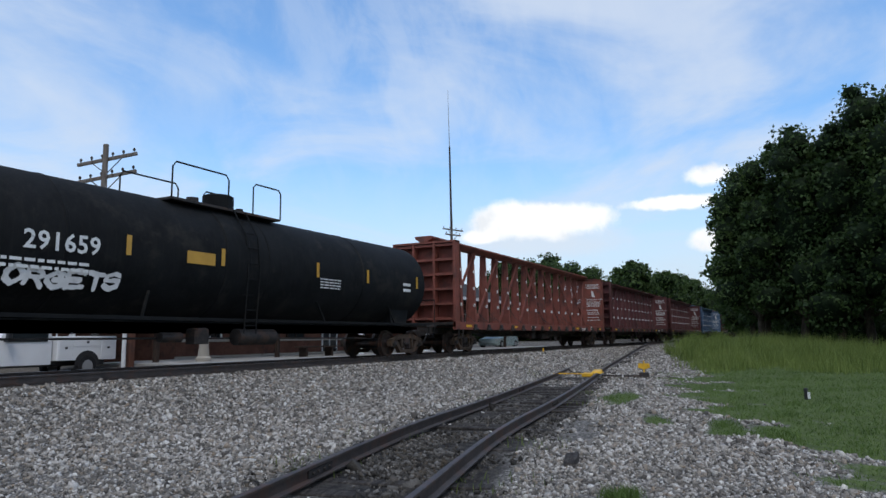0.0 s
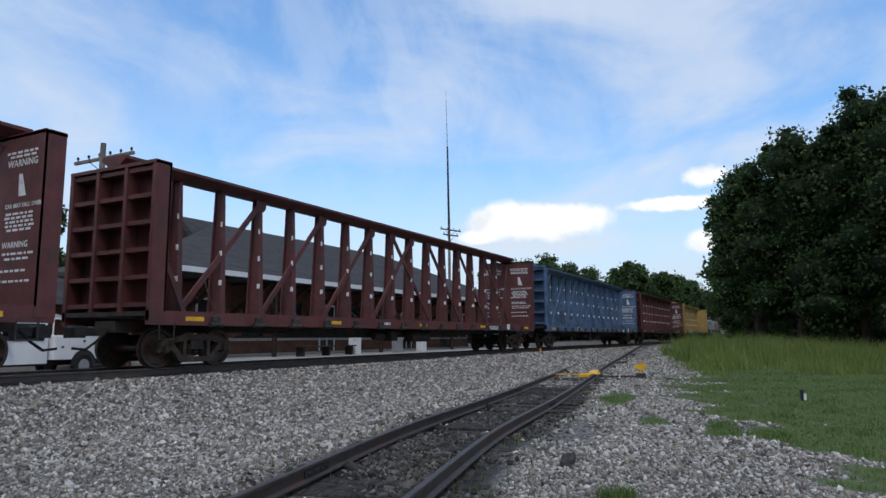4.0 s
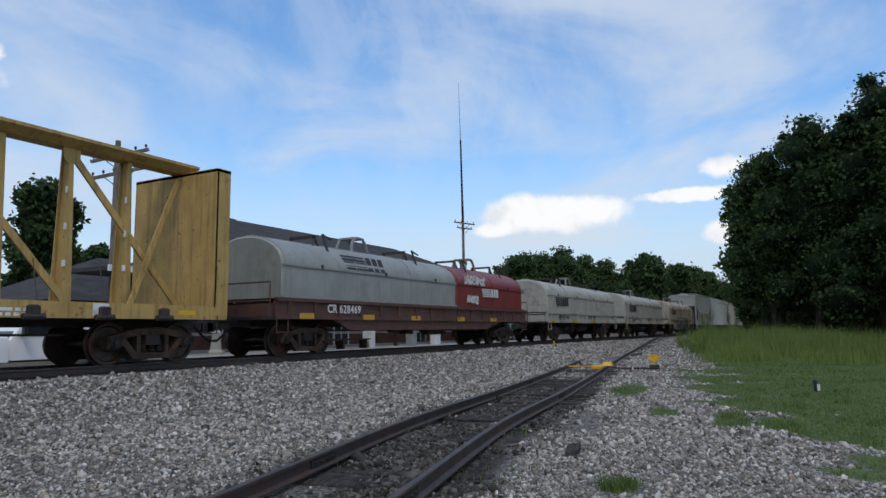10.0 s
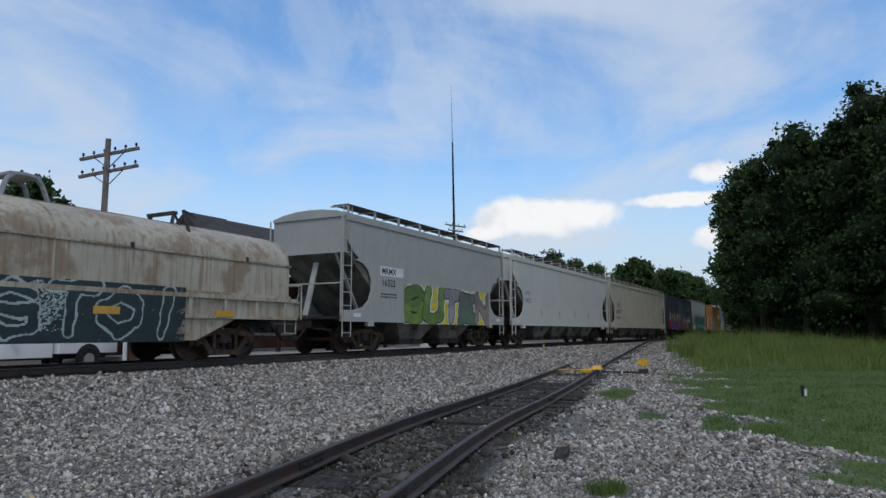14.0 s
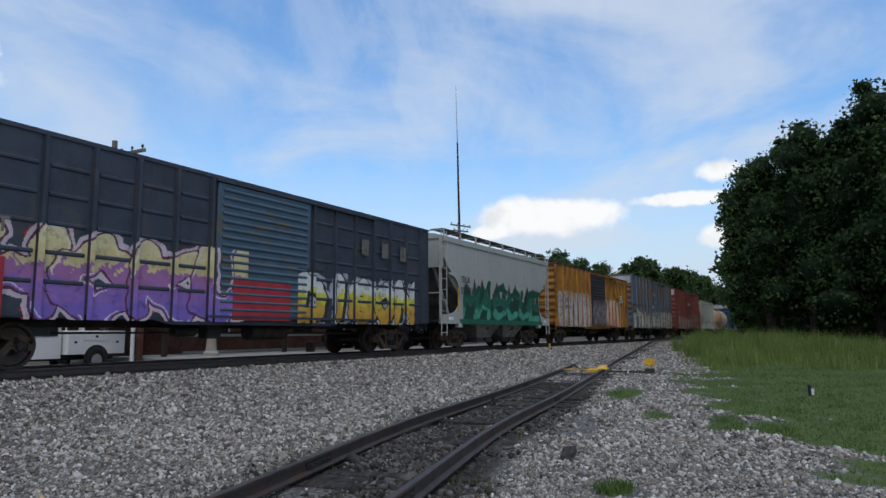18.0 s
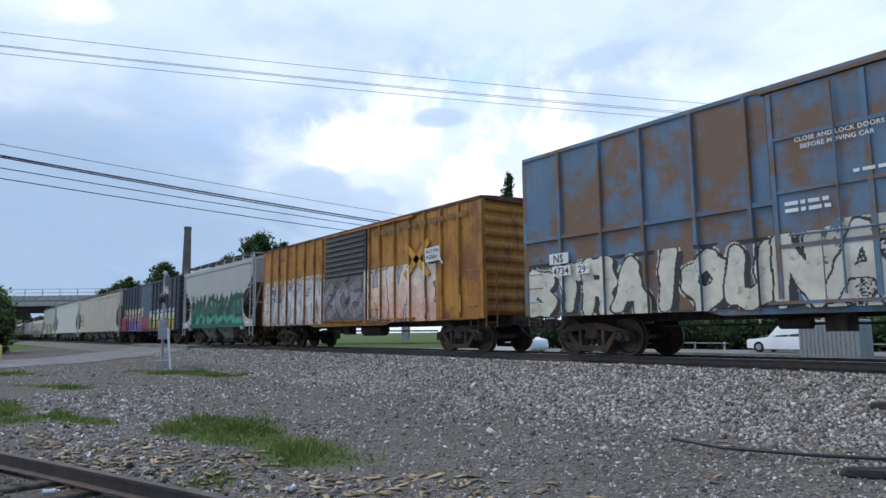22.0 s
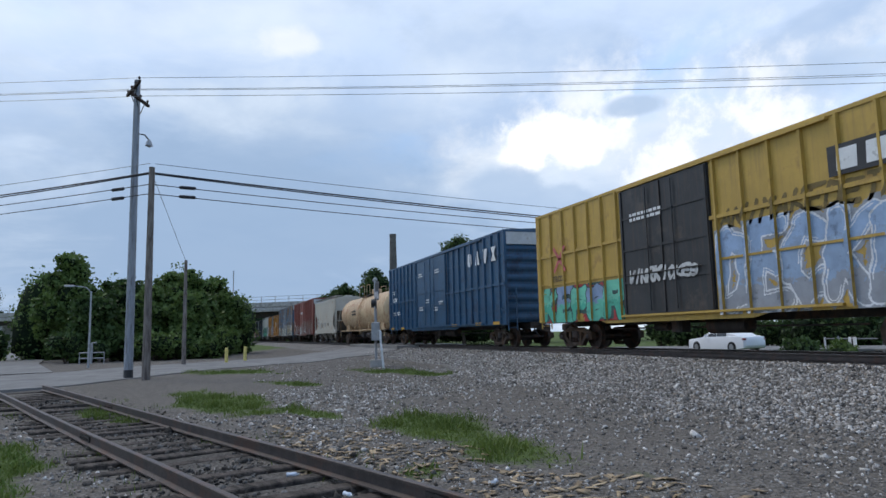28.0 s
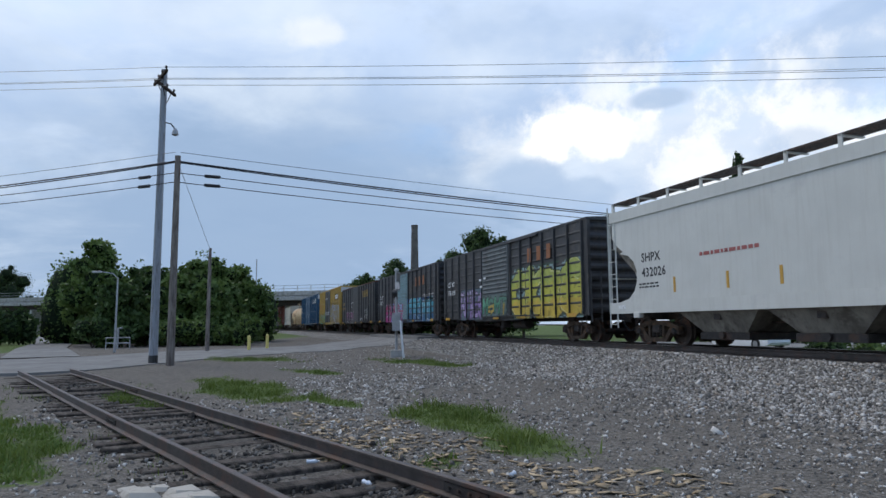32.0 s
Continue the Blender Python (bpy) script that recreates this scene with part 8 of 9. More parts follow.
# ---- vehicles ----
def wheel(parent, x, y, r=0.33, w=0.22, z=None):
    t = part("wheel", Mesh().lathe([(-w / 2, r * 0.55), (-w / 2, r * 0.9), (-w * 0.3, r), (w * 0.3, r), (w / 2, r * 0.9), (w / 2, r * 0.55)], "y", (0, 0, 0), 22), rubber, parent, at=pose(x, y, z or r), smooth=True)
    part("rim", Mesh().lathe([(-w / 2 - 0.005, 0.02), (-w / 2 - 0.005, r * 0.55), (-w * 0.3, r * 0.58), (w * 0.3, r * 0.58), (w / 2 + 0.005, r * 0.55), (w / 2 + 0.005, 0.02)], "y", (0, 0, 0), 16), grey_metal, t, smooth=True)


def loft(g, sections):
    """Skin over cross-sections (x, half width, low, high, crown inset) along a vehicle."""
    rings = []
    for x, hw, z0, z1, inset in sections:
        rings.append([(x, -hw, z0), (x, -hw, z0 + (z1 - z0) * 0.55), (x, -hw + inset, z1 - 0.03), (x, -hw + inset + 0.08, z1), (x, hw - inset - 0.08, z1), (x, hw - inset, z1 - 0.03), (x, hw, z0 + (z1 - z0) * 0.55), (x, hw, z0)])
    return g.rings(rings)


def car(name, label, m, at, kind="sedan"):
    th = thing(name, label, "car", "parked cars", at=at)
    L = 2.4
    part("body", loft(Mesh(), [(-L, 0.62, 0.42, 0.70, 0.03), (-L + 0.12, 0.84, 0.26, 0.78, 0.05), (-1.3, 0.90, 0.20, 0.88, 0.06), (-0.9, 0.91, 0.20, 0.93, 0.06), (1.2, 0.91, 0.20, 0.97, 0.06), (1.9, 0.88, 0.22, 0.98, 0.07), (L - 0.1, 0.82, 0.28, 0.92, 0.07), (L, 0.68, 0.42, 0.80, 0.05)]), m, th, smooth=True)
    if kind == "sedan":
        cab = [(-1.05, 0.80, 0.88, 0.93, 0.04), (-0.35, 0.76, 0.90, 1.36, 0.14), (0.2, 0.75, 0.90, 1.44, 0.16), (0.9, 0.74, 0.90, 1.40, 0.16), (1.85, 0.72, 0.92, 0.99, 0.06)]
    else:
        cab = [(-0.95, 0.82, 0.88, 0.95, 0.04), (-0.35, 0.80, 0.90, 1.62, 0.12), (0.4, 0.79, 0.90, 1.72, 0.13), (1.7, 0.77, 0.90, 1.68, 0.13), (2.2, 0.74, 0.92, 1.05, 0.06)]
    part("cabin", loft(Mesh(), cab), m, th, smooth=True)
    top = 1.30 if kind == "sedan" else 1.55
    for s in (-1, 1):
        for a, b in ((-0.62, 0.12), (0.18, 0.95)) if kind == "sedan" else ((-0.5, 0.3), (0.36, 1.1), (1.16, 1.8)):
            g = Mesh().add([(a, s * 0.815, 0.95), (b, s * 0.815, 0.95), (b - 0.04, s * 0.70, top), (a + (0.35 if a < 0 else 0.05), s * 0.70, top),
                            (a, s * 0.79, 0.95), (b, s * 0.79, 0.95), (b - 0.04, s * 0.66, top), (a + (0.35 if a < 0 else 0.05), s * 0.66, top)],
                           [(0, 1, 2, 3), (4, 7, 6, 5), (0, 4, 5, 1), (1, 5, 6, 2), (2, 6, 7, 3), (3, 7, 4, 0)])
            part("window", g, glass_dark, th)
        part("headlight", Mesh().bevel_box(-L + 0.03, -L + 0.30, s * 0.66 - 0.14, s * 0.66 + 0.14, 0.60, 0.70, 0.02), grey_metal, th)
        part("taillight", Mesh().bevel_box(L - 0.22, L - 0.02, s * 0.66 - 0.14, s * 0.66 + 0.14, 0.72, 0.84, 0.02), red_lens, th)
        for x in (-1.5, 1.45):
            wheel(th, x, s * 0.82)
        part("mirror", Mesh().bevel_box(-0.62, -0.48, s * 0.98 - 0.07, s * 0.98 + 0.07, 0.92, 1.06, 0.02), m, th)
    g = Mesh().add([(-1.02, -0.66, 0.93), (-1.02, 0.66, 0.93), (-0.38, 0.58, top + 0.02), (-0.38, -0.58, top + 0.02), (-0.97, -0.66, 0.92), (-0.97, 0.66, 0.92), (-0.33, 0.58, top), (-0.33, -0.58, top)],
                   [(0, 1, 2, 3), (4, 7, 6, 5), (0, 4, 5, 1), (1, 5, 6, 2), (2, 6, 7, 3), (3, 7, 4, 0)])
    part("windscreen", g, glass_dark, th)
    return th


car("sedan_car", "white sedan parked on the far street", car_white, pose(-33.2, 30.2, max(float(ground_z(-33.2, 30.2)), 0.0) + 0.04))
SUV_Z = max(float(ground_z(-24.0, 41.5)), 0.0) + 0.04
ROLLING_SUV = car("suv_car", "white sport utility car rolling along the far street", car_white, pose(-14.0, 41.5, SUV_Z), "suv")
car("sedan_car", "pale green sedan parked near the depot", car_green, pose(52.5, 22.6, 0.60))


def service_truck():
    th = thing("service_truck", "white utility pickup truck with compartment service body", "truck", at=pose(13.05, 22.9, 0.26) @ Matrix.Diagonal((0.89, 1, 1, 1)))
    part("cab", loft(Mesh(), [(-1.35, 0.92, 0.55, 1.12, 0.05), (-1.2, 0.93, 0.5, 1.18, 0.05), (-0.55, 0.90, 0.5, 1.95, 0.16), (0.2, 0.90, 0.5, 2.02, 0.16), (0.75, 0.90, 0.5, 1.98, 0.14), (0.8, 0.88, 0.5, 1.90, 0.12)]), car_white, th, smooth=True)
    part("hood", loft(Mesh(), [(-3.15, 0.80, 0.55, 1.05, 0.05), (-3.0, 0.93, 0.45, 1.15, 0.06), (-1.3, 0.95, 0.45, 1.24, 0.07)]), car_white, th, smooth=True)
    part("grille", Mesh().bevel_box(-3.22, -3.12, -0.6, 0.6, 0.62, 1.02, 0.03), black_paint, th)
    part("bumper", Mesh().bevel_box(-3.42, -3.16, -0.98, 0.98, 0.42, 0.66, 0.05), black_paint, th)
    g = Mesh().bevel_box(-3.75, -3.35, -0.75, 0.75, 0.35, 0.75, 0.04)
    for y in (-0.7, 0.7):
        g.lathe([(y - 0.08, 0.2), (y + 0.08, 0.2)], "y", (-3.6, 0, 0.35), 12)
        g.bar((-3.6, y, 0.4), (-3.3, y, 0.95), 0.08, 0.08)
    part("rail_gear", g, black_paint, th, "black rail wheels in front of the bumper")
    part("chassis", Mesh().box(-3.1, 3.3, -0.45, 0.45, 0.42, 0.62), black_paint, th)
    for s in (-1, 1):
        part("window", Mesh().prism([(-0.95, 1.25), (0.62, 1.25), (0.62, 1.80), (-0.52, 1.80)], s * 0.905 - 0.02, s * 0.905 - 0.0), glass_dark, th)
        part("headlight", Mesh().bevel_box(-3.18, -3.05, s * 0.75 - 0.14, s * 0.75 + 0.14, 0.78, 1.0, 0.02), grey_metal, th)
        box = part("side_box", Mesh().bevel_box(0.9, 3.35, s * 0.82 - 0.24, s * 0.82 + 0.24, 0.62, 1.42, 0.03), car_white, th)
        for x0, x1 in ((0.96, 1.5), (1.56, 2.62), (2.68, 3.28)):
            z0 = 0.70 if x0 != 1.56 else 1.08
            d = part("compartment_door", Mesh().bevel_box(x0, x1, s * 1.06 - 0.012, s * 1.06 + 0.012, z0, 1.36, 0.01), car_white, box)
            part("latch", Mesh().box((x0 + x1) / 2 - 0.05, (x0 + x1) / 2 + 0.05, s * 1.078 - 0.008, s * 1.078 + 0.008, (z0 + 1.36) / 2 - 0.035, (z0 + 1.36) / 2 + 0.035), black_paint, d)
        for x in (-2.2, 2.1):
            arch = [(x + 0.52 * math.cos(math.pi * k / 10), 0.42 + 0.52 * math.sin(math.pi * k / 10)) for k in range(11)]
            y = s * (1.072 if x > 0 else 0.955)
            part("wheel_arch", Mesh().prism(arch, y - 0.012, y + 0.012), black_paint, th, "dark wheel arch")
            wheel(th, x, s * (0.98 if x > 0 else 0.86), 0.40, 0.26)
        part("mirror", Mesh().bevel_box(-0.95, -0.8, s * 1.08 - 0.08, s * 1.08 + 0.08, 1.25, 1.55, 0.02), black_paint, th)
        part("taillight", Mesh().box(3.36, 3.39, s * 0.85 - 0.08, s * 0.85 + 0.08, 0.9, 1.15), red_lens, th)
    part("windscreen", Mesh().add([(-1.2, -0.72, 1.2), (-1.2, 0.72, 1.2), (-0.6, 0.66, 1.85), (-0.6, -0.66, 1.85), (-1.16, -0.72, 1.18), (-1.16, 0.72, 1.18), (-0.56, 0.66, 1.83), (-0.56, -0.66, 1.83)],
                                  [(0, 1, 2, 3), (4, 7, 6, 5), (0, 4, 5, 1), (1, 5, 6, 2), (2, 6, 7, 3), (3, 7, 4, 0)]), glass_dark, th)
    part("bed_floor", Mesh().box(0.85, 3.35, -0.6, 0.6, 0.62, 0.72), black_paint, th)
    g = Mesh()
    for x in (0.95, 1.6):
        for y in (-0.9, 0.9):
            g.bar((x, y, 1.42), (x, y, 2.0), 0.05, 0.05)
        g.bar((x, -0.92, 2.0), (x, 0.92, 2.0), 0.05, 0.05)
    part("rack", g, white_paint, th)
    part("crane", Mesh().bar((2.6, 0.5, 1.4), (2.6, 0.5, 2.0), 0.2, 0.2).bar((2.6, 0.5, 1.98), (1.3, 0.3, 2.2), 0.14, 0.14), white_paint, th, "white folded crane arm")
    part("beacon", Mesh().lathe([(2.0, 0.08), (2.12, 0.07), (2.14, 0.02)], "z", (0.3, 0, 0.0), 10), amber, th)


service_truck()


# ---- poles and wires ----
def crossarm(th, z, half, turn, m=None, pins=4, x=0.0, dip=0.0):
    a = radians(turn)
    d = Vector((math.cos(a), math.sin(a), -dip))
    off = Vector((-math.sin(a), math.cos(a), 0)) * -0.16
    c = Vector((x, 0, z)) + off
    arm = part("crossarm", Mesh().bar(c - d * half, c + d * half, 0.10, 0.12), m or pole_wood, th)
    for i in range(pins):
        u = -half + 0.12 + (2 * half - 0.24) * i / (pins - 1)
        part("insulator", Mesh().lathe([(0.06, 0.02), (0.12, 0.02), (0.14, 0.05), (0.2, 0.05), (0.24, 0.03)], "z", tuple(c + d * u), 8), dark_iron, arm)
    g = Mesh()
    for s in (-1, 1):
        g.bar(c + d * (s * half * 0.55), Vector((0, 0, z - 0.6)) + off * 0.7, 0.03, 0.03)
    part("arm_brace", g, dark_iron, arm)


def pole(x, y, h, label, m, r=0.16, lean=(0, 0), name="utility_pole"):
    z = float(ground_z(x, y))
    th = thing(name, label, "pole", "utility poles", at=pose(x, y, z))
    part("shaft", Mesh().tube((0, 0, -0.1), (lean[0], lean[1], h), r, 12, r * 0.68), m, th)
    return th, z


def poles():
    th, z = pole(16.4, 23.6, 8.5, "old telegraph pole with two crossarms beside the depot", pole_wood, 0.15)
    crossarm(th, 7.95, 1.15, 118, pole_wood, 6, dip=0.2)
    crossarm(th, 7.25, 1.15, 118, pole_wood, 6, dip=0.2)
    th, z = pole(58.5, 30.0, 12.6, "tall pole with a crossarm and slim antenna mast", pole_wood, 0.17, (-0.1, 0))
    crossarm(th, 11.4, 1.35, -20, pole_wood, 4)
    crossarm(th, 10.9, 1.0, -20, pole_wood, 2)
    part("mast", Mesh().tube((-0.05, 0, 10.0), (-0.35, 0, 19.8), 0.13, 8, 0.08), dark_wood, th)
    part("antenna", Mesh().tube((-0.35, 0, 19.6), (-0.62, 0, 25.6), 0.045, 6, 0.015), grey_metal, th)
    th, z = pole(-31.7, -2.8, 13.0, "tall grey-painted utility pole beside the road", pole_grey, 0.19, (0.25, 0))
    part("base_band", Mesh().tube((0, 0, 0), (0.005, 0, 0.35), 0.196, 12, 0.194), black_paint, th)
    crossarm(th, 12.6, 1.1, 18, dark_wood, 4, 0.24)
    crossarm(th, 12.1, 0.8, 160, dark_wood, 3, 0.24)
    arm = part("lamp_arm", Mesh().path([(0.2, 0, 10.6), (0.25, 0.35, 10.55), (0.3, 0.55, 10.3)], 0.03), dark_iron, th)
    part("lamp_head", Mesh().lathe([(9.98, 0.02), (10.05, 0.16), (10.25, 0.10), (10.35, 0.03)], "z", (0.3, 0.55, 0), 10), grey_metal, arm)
    th, z = pole(-30.0, -2.0, 8.75, "shorter weathered wooden pole beside a taller one", pole_wood, 0.17, (0.1, 0))
    th, z = pole(-45.8, -0.9, 6.6, "short wooden guy pole at the roadside", pole_wood, 0.14)
    th, z = pole(-25.5, 60.0, 9.8, "distant utility pole beyond the lawn", pole_wood, 0.15)
    crossarm(th, 9.4, 1.1, 20, dark_wood, 4)
    crossarm(th, 8.8, 1.1, 20, dark_wood, 4)
    crossarm(th, 8.2, 1.1, 20, dark_wood, 4)
    for x, y, h in ((-60, -30, 9), (-36, 62, 10.2), (-9, 49.5, 14.0)):
        pole(x, y, h, "distant wooden utility pole", pole_wood, 0.15)

    def wire(name, a, b, sag, r, m, label):
        n = 18
        pts = []
        for i in range(n + 1):
            k = i / n
            p = Vector(a).lerp(Vector(b), k)
            p.z -= sag * 4 * k * (1 - k)
            pts.append(p)
        return lone(name, Mesh().path(pts, r, 5), m, label, "wire", "overhead wires")
    tz = EYE_Z + 11.1
    for i, (dx, dz) in enumerate(((0.0, 0.50), (-0.45, 0.12), (0.45, -0.20), (0.95, -0.62))):
        wire("power_wire", (-31.5 + dx, -2.8 + dx * 0.5, tz + dz), (-9 + dx * 0.8, 49.5 + dx * 0.2, tz - 0.85 + dz), 0.4, 0.011, wire_mat, "thin overhead power wire over the track")
        wire("power_wire", (-31.5 + dx, -2.8 + dx * 0.5, tz + dz), (-40 + dx, -34, tz - 0.2 + dz), 0.4, 0.011, wire_mat, "thin overhead power wire along the road")
    for i, (z0, sag, r, m) in enumerate(((8.95, 0.55, 0.014, wire_mat), (8.55, 0.75, 0.034, cable_mat), (8.5, 0.85, 0.028, cable_mat), (8.05, 0.7, 0.02, cable_mat), (7.65, 0.75, 0.02, cable_mat))):
        wire("telephone_cable", (-30.1, -1.9, z0), (-38.0, 62.0, z0 - 0.35 + 0.1 * i), sag, r, m, "dark overhead telephone cable along the road")
        wire("telephone_cable", (-30.1, -2.1, z0), (-58.0, -34.0, z0 + 1.0), sag * 0.6, r, m, "dark overhead telephone cable along the road")
    for x, y, turn in ((-30.26, -0.6, 7), (-31.24, -3.4, -41)):
        for z in (8.02, 7.62):
            c = lone("splice_case", Mesh().lathe([(-0.35, 0.02), (-0.3, 0.075), (0.3, 0.075), (0.35, 0.02)], "y", (0, 0, 0), 8), cable_mat, "dark cable splice case on an overhead cable", "cable splice", "cable splices")
            c.matrix_world = pose(x, y, z - 0.01, 0, 0, turn)
    wire("guy_wire", (-30.0, -2.0, 8.5), (-45.8, -0.9, 6.5), 0.0, 0.012, wire_mat, "thin guy wire between two poles")


poles()


def street_lamp(x, y):
    z = float(ground_z(x, y))
    th = thing("street_lamp", "grey metal street lamp with curved arm", "street lamp", at=pose(x, y, z))
    part("post", Mesh().tube((0, 0, 0), (0, 0, 4.7), 0.075, 10, 0.05), grey_metal, th)
    arm = part("arm", Mesh().path([(0, 0, 4.65), (0.0, -0.3, 4.95), (0, -1.0, 5.05)], 0.035), grey_metal, th)
    part("head", Mesh().bevel_box(-0.10, 0.10, -1.5, -0.95, 4.98, 5.10, 0.03), grey_metal, arm)


street_lamp(-46.9, -6.4)
for x, y in ((-47.0, 1.7), (-49.0, 3.0)):
    b = thing("bollard", "yellow steel bollard at the roadside", "bollard", "yellow bollards", at=pose(x, y, float(ground_z(x, y))))
    part("post", Mesh().tube((0, 0, -0.05), (0, 0, 0.92), 0.11, 12), pale_yellow, b)
    part("cap", Mesh().lathe([(0.92, 0.11), (0.98, 0.07), (1.0, 0.01)], "z", (0, 0, 0), 12), pale_yellow, b)


def crossing_signal(x, y):
    z = float(ground_z(x, y))
    th = thing("crossing_signal", "grey level-crossing signal mast with control box", "crossing signal", at=pose(x, y, z, 0, 0, 76))
    part("mast", Mesh().tube((0, 0, -0.05), (0, 0, 4.1), 0.065, 10), grey_metal, th)
    part("foundation", Mesh().bevel_box(-0.28, 0.28, -0.28, 0.28, -0.2, 0.35, 0.03), concrete, th)
    part("control_box", Mesh().bevel_box(-0.2, 0.2, -0.48, 0.36, 1.25, 2.1, 0.03), grey_metal, th)
    arm = part("lamp_arm", Mesh().bar((0, -0.95, 3.0), (0, 0.95, 3.0), 0.09, 0.09), black_paint, th)
    for y0 in (-0.82, 0.82):
        part("lamp_hood", Mesh().lathe([(-0.2, 0.16), (0.0, 0.19), (0.02, 0.30), (0.05, 0.30)], "x", (0, y0, 3.0), 14), black_paint, arm)
    part("crossbuck", Mesh().bar((0.06, -0.55, 3.2), (0.06, 0.55, 4.0), 0.02, 0.18, (1, 0, 0)).bar((0.09, -0.55, 4.0), (0.09, 0.55, 3.2), 0.02, 0.18, (1, 0, 0)), grey_metal, th, "crossed boards seen edge-on")
    part("bell", Mesh().lathe([(4.1, 0.12), (4.2, 0.10), (4.25, 0.02)], "z", (0, 0, 0), 10), grey_metal, th)


crossing_signal(-31.5, 7.9)
sp = thing("marker_post", "slightly leaning white marker post in the gravel", "post", at=pose(-29.5, 7.75, float(ground_z(-29.5, 7.75))))
part("post", Mesh().bar((0, 0, -0.05), (-0.05, -0.16, 1.75), 0.07, 0.09), white_paint, sp)
part("panel", Mesh().bevel_box(-0.09, -0.02, -0.26, -0.05, 1.35, 1.7, 0.01), grey_metal, sp)


# ---- overpass and chimney stack ----
def overpass():
    th = thing("overpass", "long concrete road overpass with railing", "bridge", at=pose(-150, 15, 0, 0, 0, -36))
    part("deck", Mesh().prism([(-6, 7.0), (6, 7.0), (6, 7.6), (5.6, 8.0), (-5.6, 8.0), (-6, 7.6)], -160, 120), concrete, th)
    for x in (-3.5, 0, 3.5):
        part("girder", Mesh().box(x - 0.4, x + 0.4, -160, 120, 6.0, 7.0), dark_iron, th)
    part("parapet", Mesh().box(5.5, 5.9, -160, 120, 8.0, 8.9), concrete, th)
    for i in range(40):
        y = -70 + i * 3.2
        part("rail_post", Mesh().box(5.6, 5.72, y, y + 0.1, 8.9, 10.1), grey_metal, th)
    for z in (9.4, 10.05):
        part("rail", Mesh().box(5.62, 5.70, -160, 120, z, z + 0.08), grey_metal, th)
    for y in (-95, -70, -45, -14, 14, 42, 70):
        part("pier", Mesh().bevel_box(-5, 5, y - 0.6, y + 0.6, 0.0, 6.0, 0.1), concrete, th)
    part("sign_post", Mesh().tube((-3.4, -12.3, 8.0), (-3.4, -12.3, 17), 0.12, 8), grey_metal, th)


overpass()
stack_grey = mat("sooty_concrete", (0.13, 0.12, 0.11), 0.95, 0, 0.2, 0.6, (0.09, 0.085, 0.08), 0.4, 0.8, bump=0.2)
st = thing("chimney_stack", "tall slim dark grey chimney stack", "chimney", at=pose(-193, 54, 0.3))
part("shaft", Mesh().tube((0, 0, 0), (0, 0, 31), 1.5, 20, 0.95), stack_grey, st)
part("rim", Mesh().lathe([(30.4, 1.0), (31.2, 1.05), (31.3, 0.8)], "z", (0, 0, 0), 20), stack_grey, st)


# ---- small things at the siding ----
def derail():
    x = 25.6
    y, z = float(siding_y(x)), float(siding_lift(x)) + 0.17
    th = thing("derail", "yellow derail device clamped over the siding rail", "derail", at=pose(x, y, z, 0, 0, 8.5))
    part("wedge", Mesh().rings([[(-0.35, -0.95, -0.02), (0.35, -0.95, -0.02), (0.35, -0.55, -0.02), (-0.35, -0.55, -0.02)], [(-0.28, -0.9, 0.06), (0.30, -0.88, 0.10), (0.30, -0.6, 0.10), (-0.28, -0.6, 0.06)]]), yellow_paint, th)
    part("plate", Mesh().bevel_box(-0.4, 0.4, -0.62, -0.2, -0.14, -0.02, 0.02), yellow_paint, th)
    part("hose_bar", Mesh().path([(-0.1, -0.3, -0.05), (0.1, 0.3, -0.06), (-0.2, 0.9, -0.05)], 0.025), yellow_paint, th)
    part("connecting_rod", Mesh().path([(0, -0.9, -0.1), (0, -1.8, -0.12), (0, -2.6, -0.1)], 0.03), dark_iron, th)


derail()
x, y = 26.4, 5.5
th = thing("switch_stand", "low yellow switch stand on dark timbers", "switch stand", at=pose(x, y, float(ground_z(x, y)), 0, 0, 10))
part("base", Mesh().bevel_box(-0.25, 0.25, -0.18, 0.18, -0.02, 0.18, 0.02), dark_iron, th)
part("handle", Mesh().bar((0, 0, 0.15), (0.05, 0.0, 0.62), 0.05, 0.05).bar((0.05, 0, 0.55), (0.35, 0, 0.30), 0.04, 0.04), yellow_paint, th)
part("target", Mesh().prism([(-0.22, 0.36), (-0.20, 0.52), (0.20, 0.52), (0.22, 0.36), (0.06, 0.30), (-0.06, 0.30)], -0.02, 0.0, "x"), yellow_paint, th)
for k in (-0.35, 0.35):
    part("timber", Mesh().bevel_box(k - 0.11, k + 0.11, -1.2, 1.6, -0.08, 0.03, 0.015), timber, th)
x, y = 18.8, 0.13
th = thing("standpipe", "small dark pipe stub with white side in the grass", "pipe", at=pose(x, y, float(ground_z(x, y))))
part("pipe", Mesh().tube((0, 0, -0.05), (0, 0, 0.20), 0.045, 10), black_paint, th)
part("cap", Mesh().lathe([(0.20, 0.055), (0.26, 0.05), (0.28, 0.01)], "z", (0, 0, 0), 10), black_paint, th)
part("marker", Mesh().box(-0.06, -0.03, -0.09, -0.03, 0.02, 0.17), white_paint, th)
x, y = 33.5, 12.0
lone("track_marker", Mesh().tube((x, y, 0.6), (x, y, 0.95), 0.04, 8), yellow_paint, "small yellow track marker on the ballast", "marker")


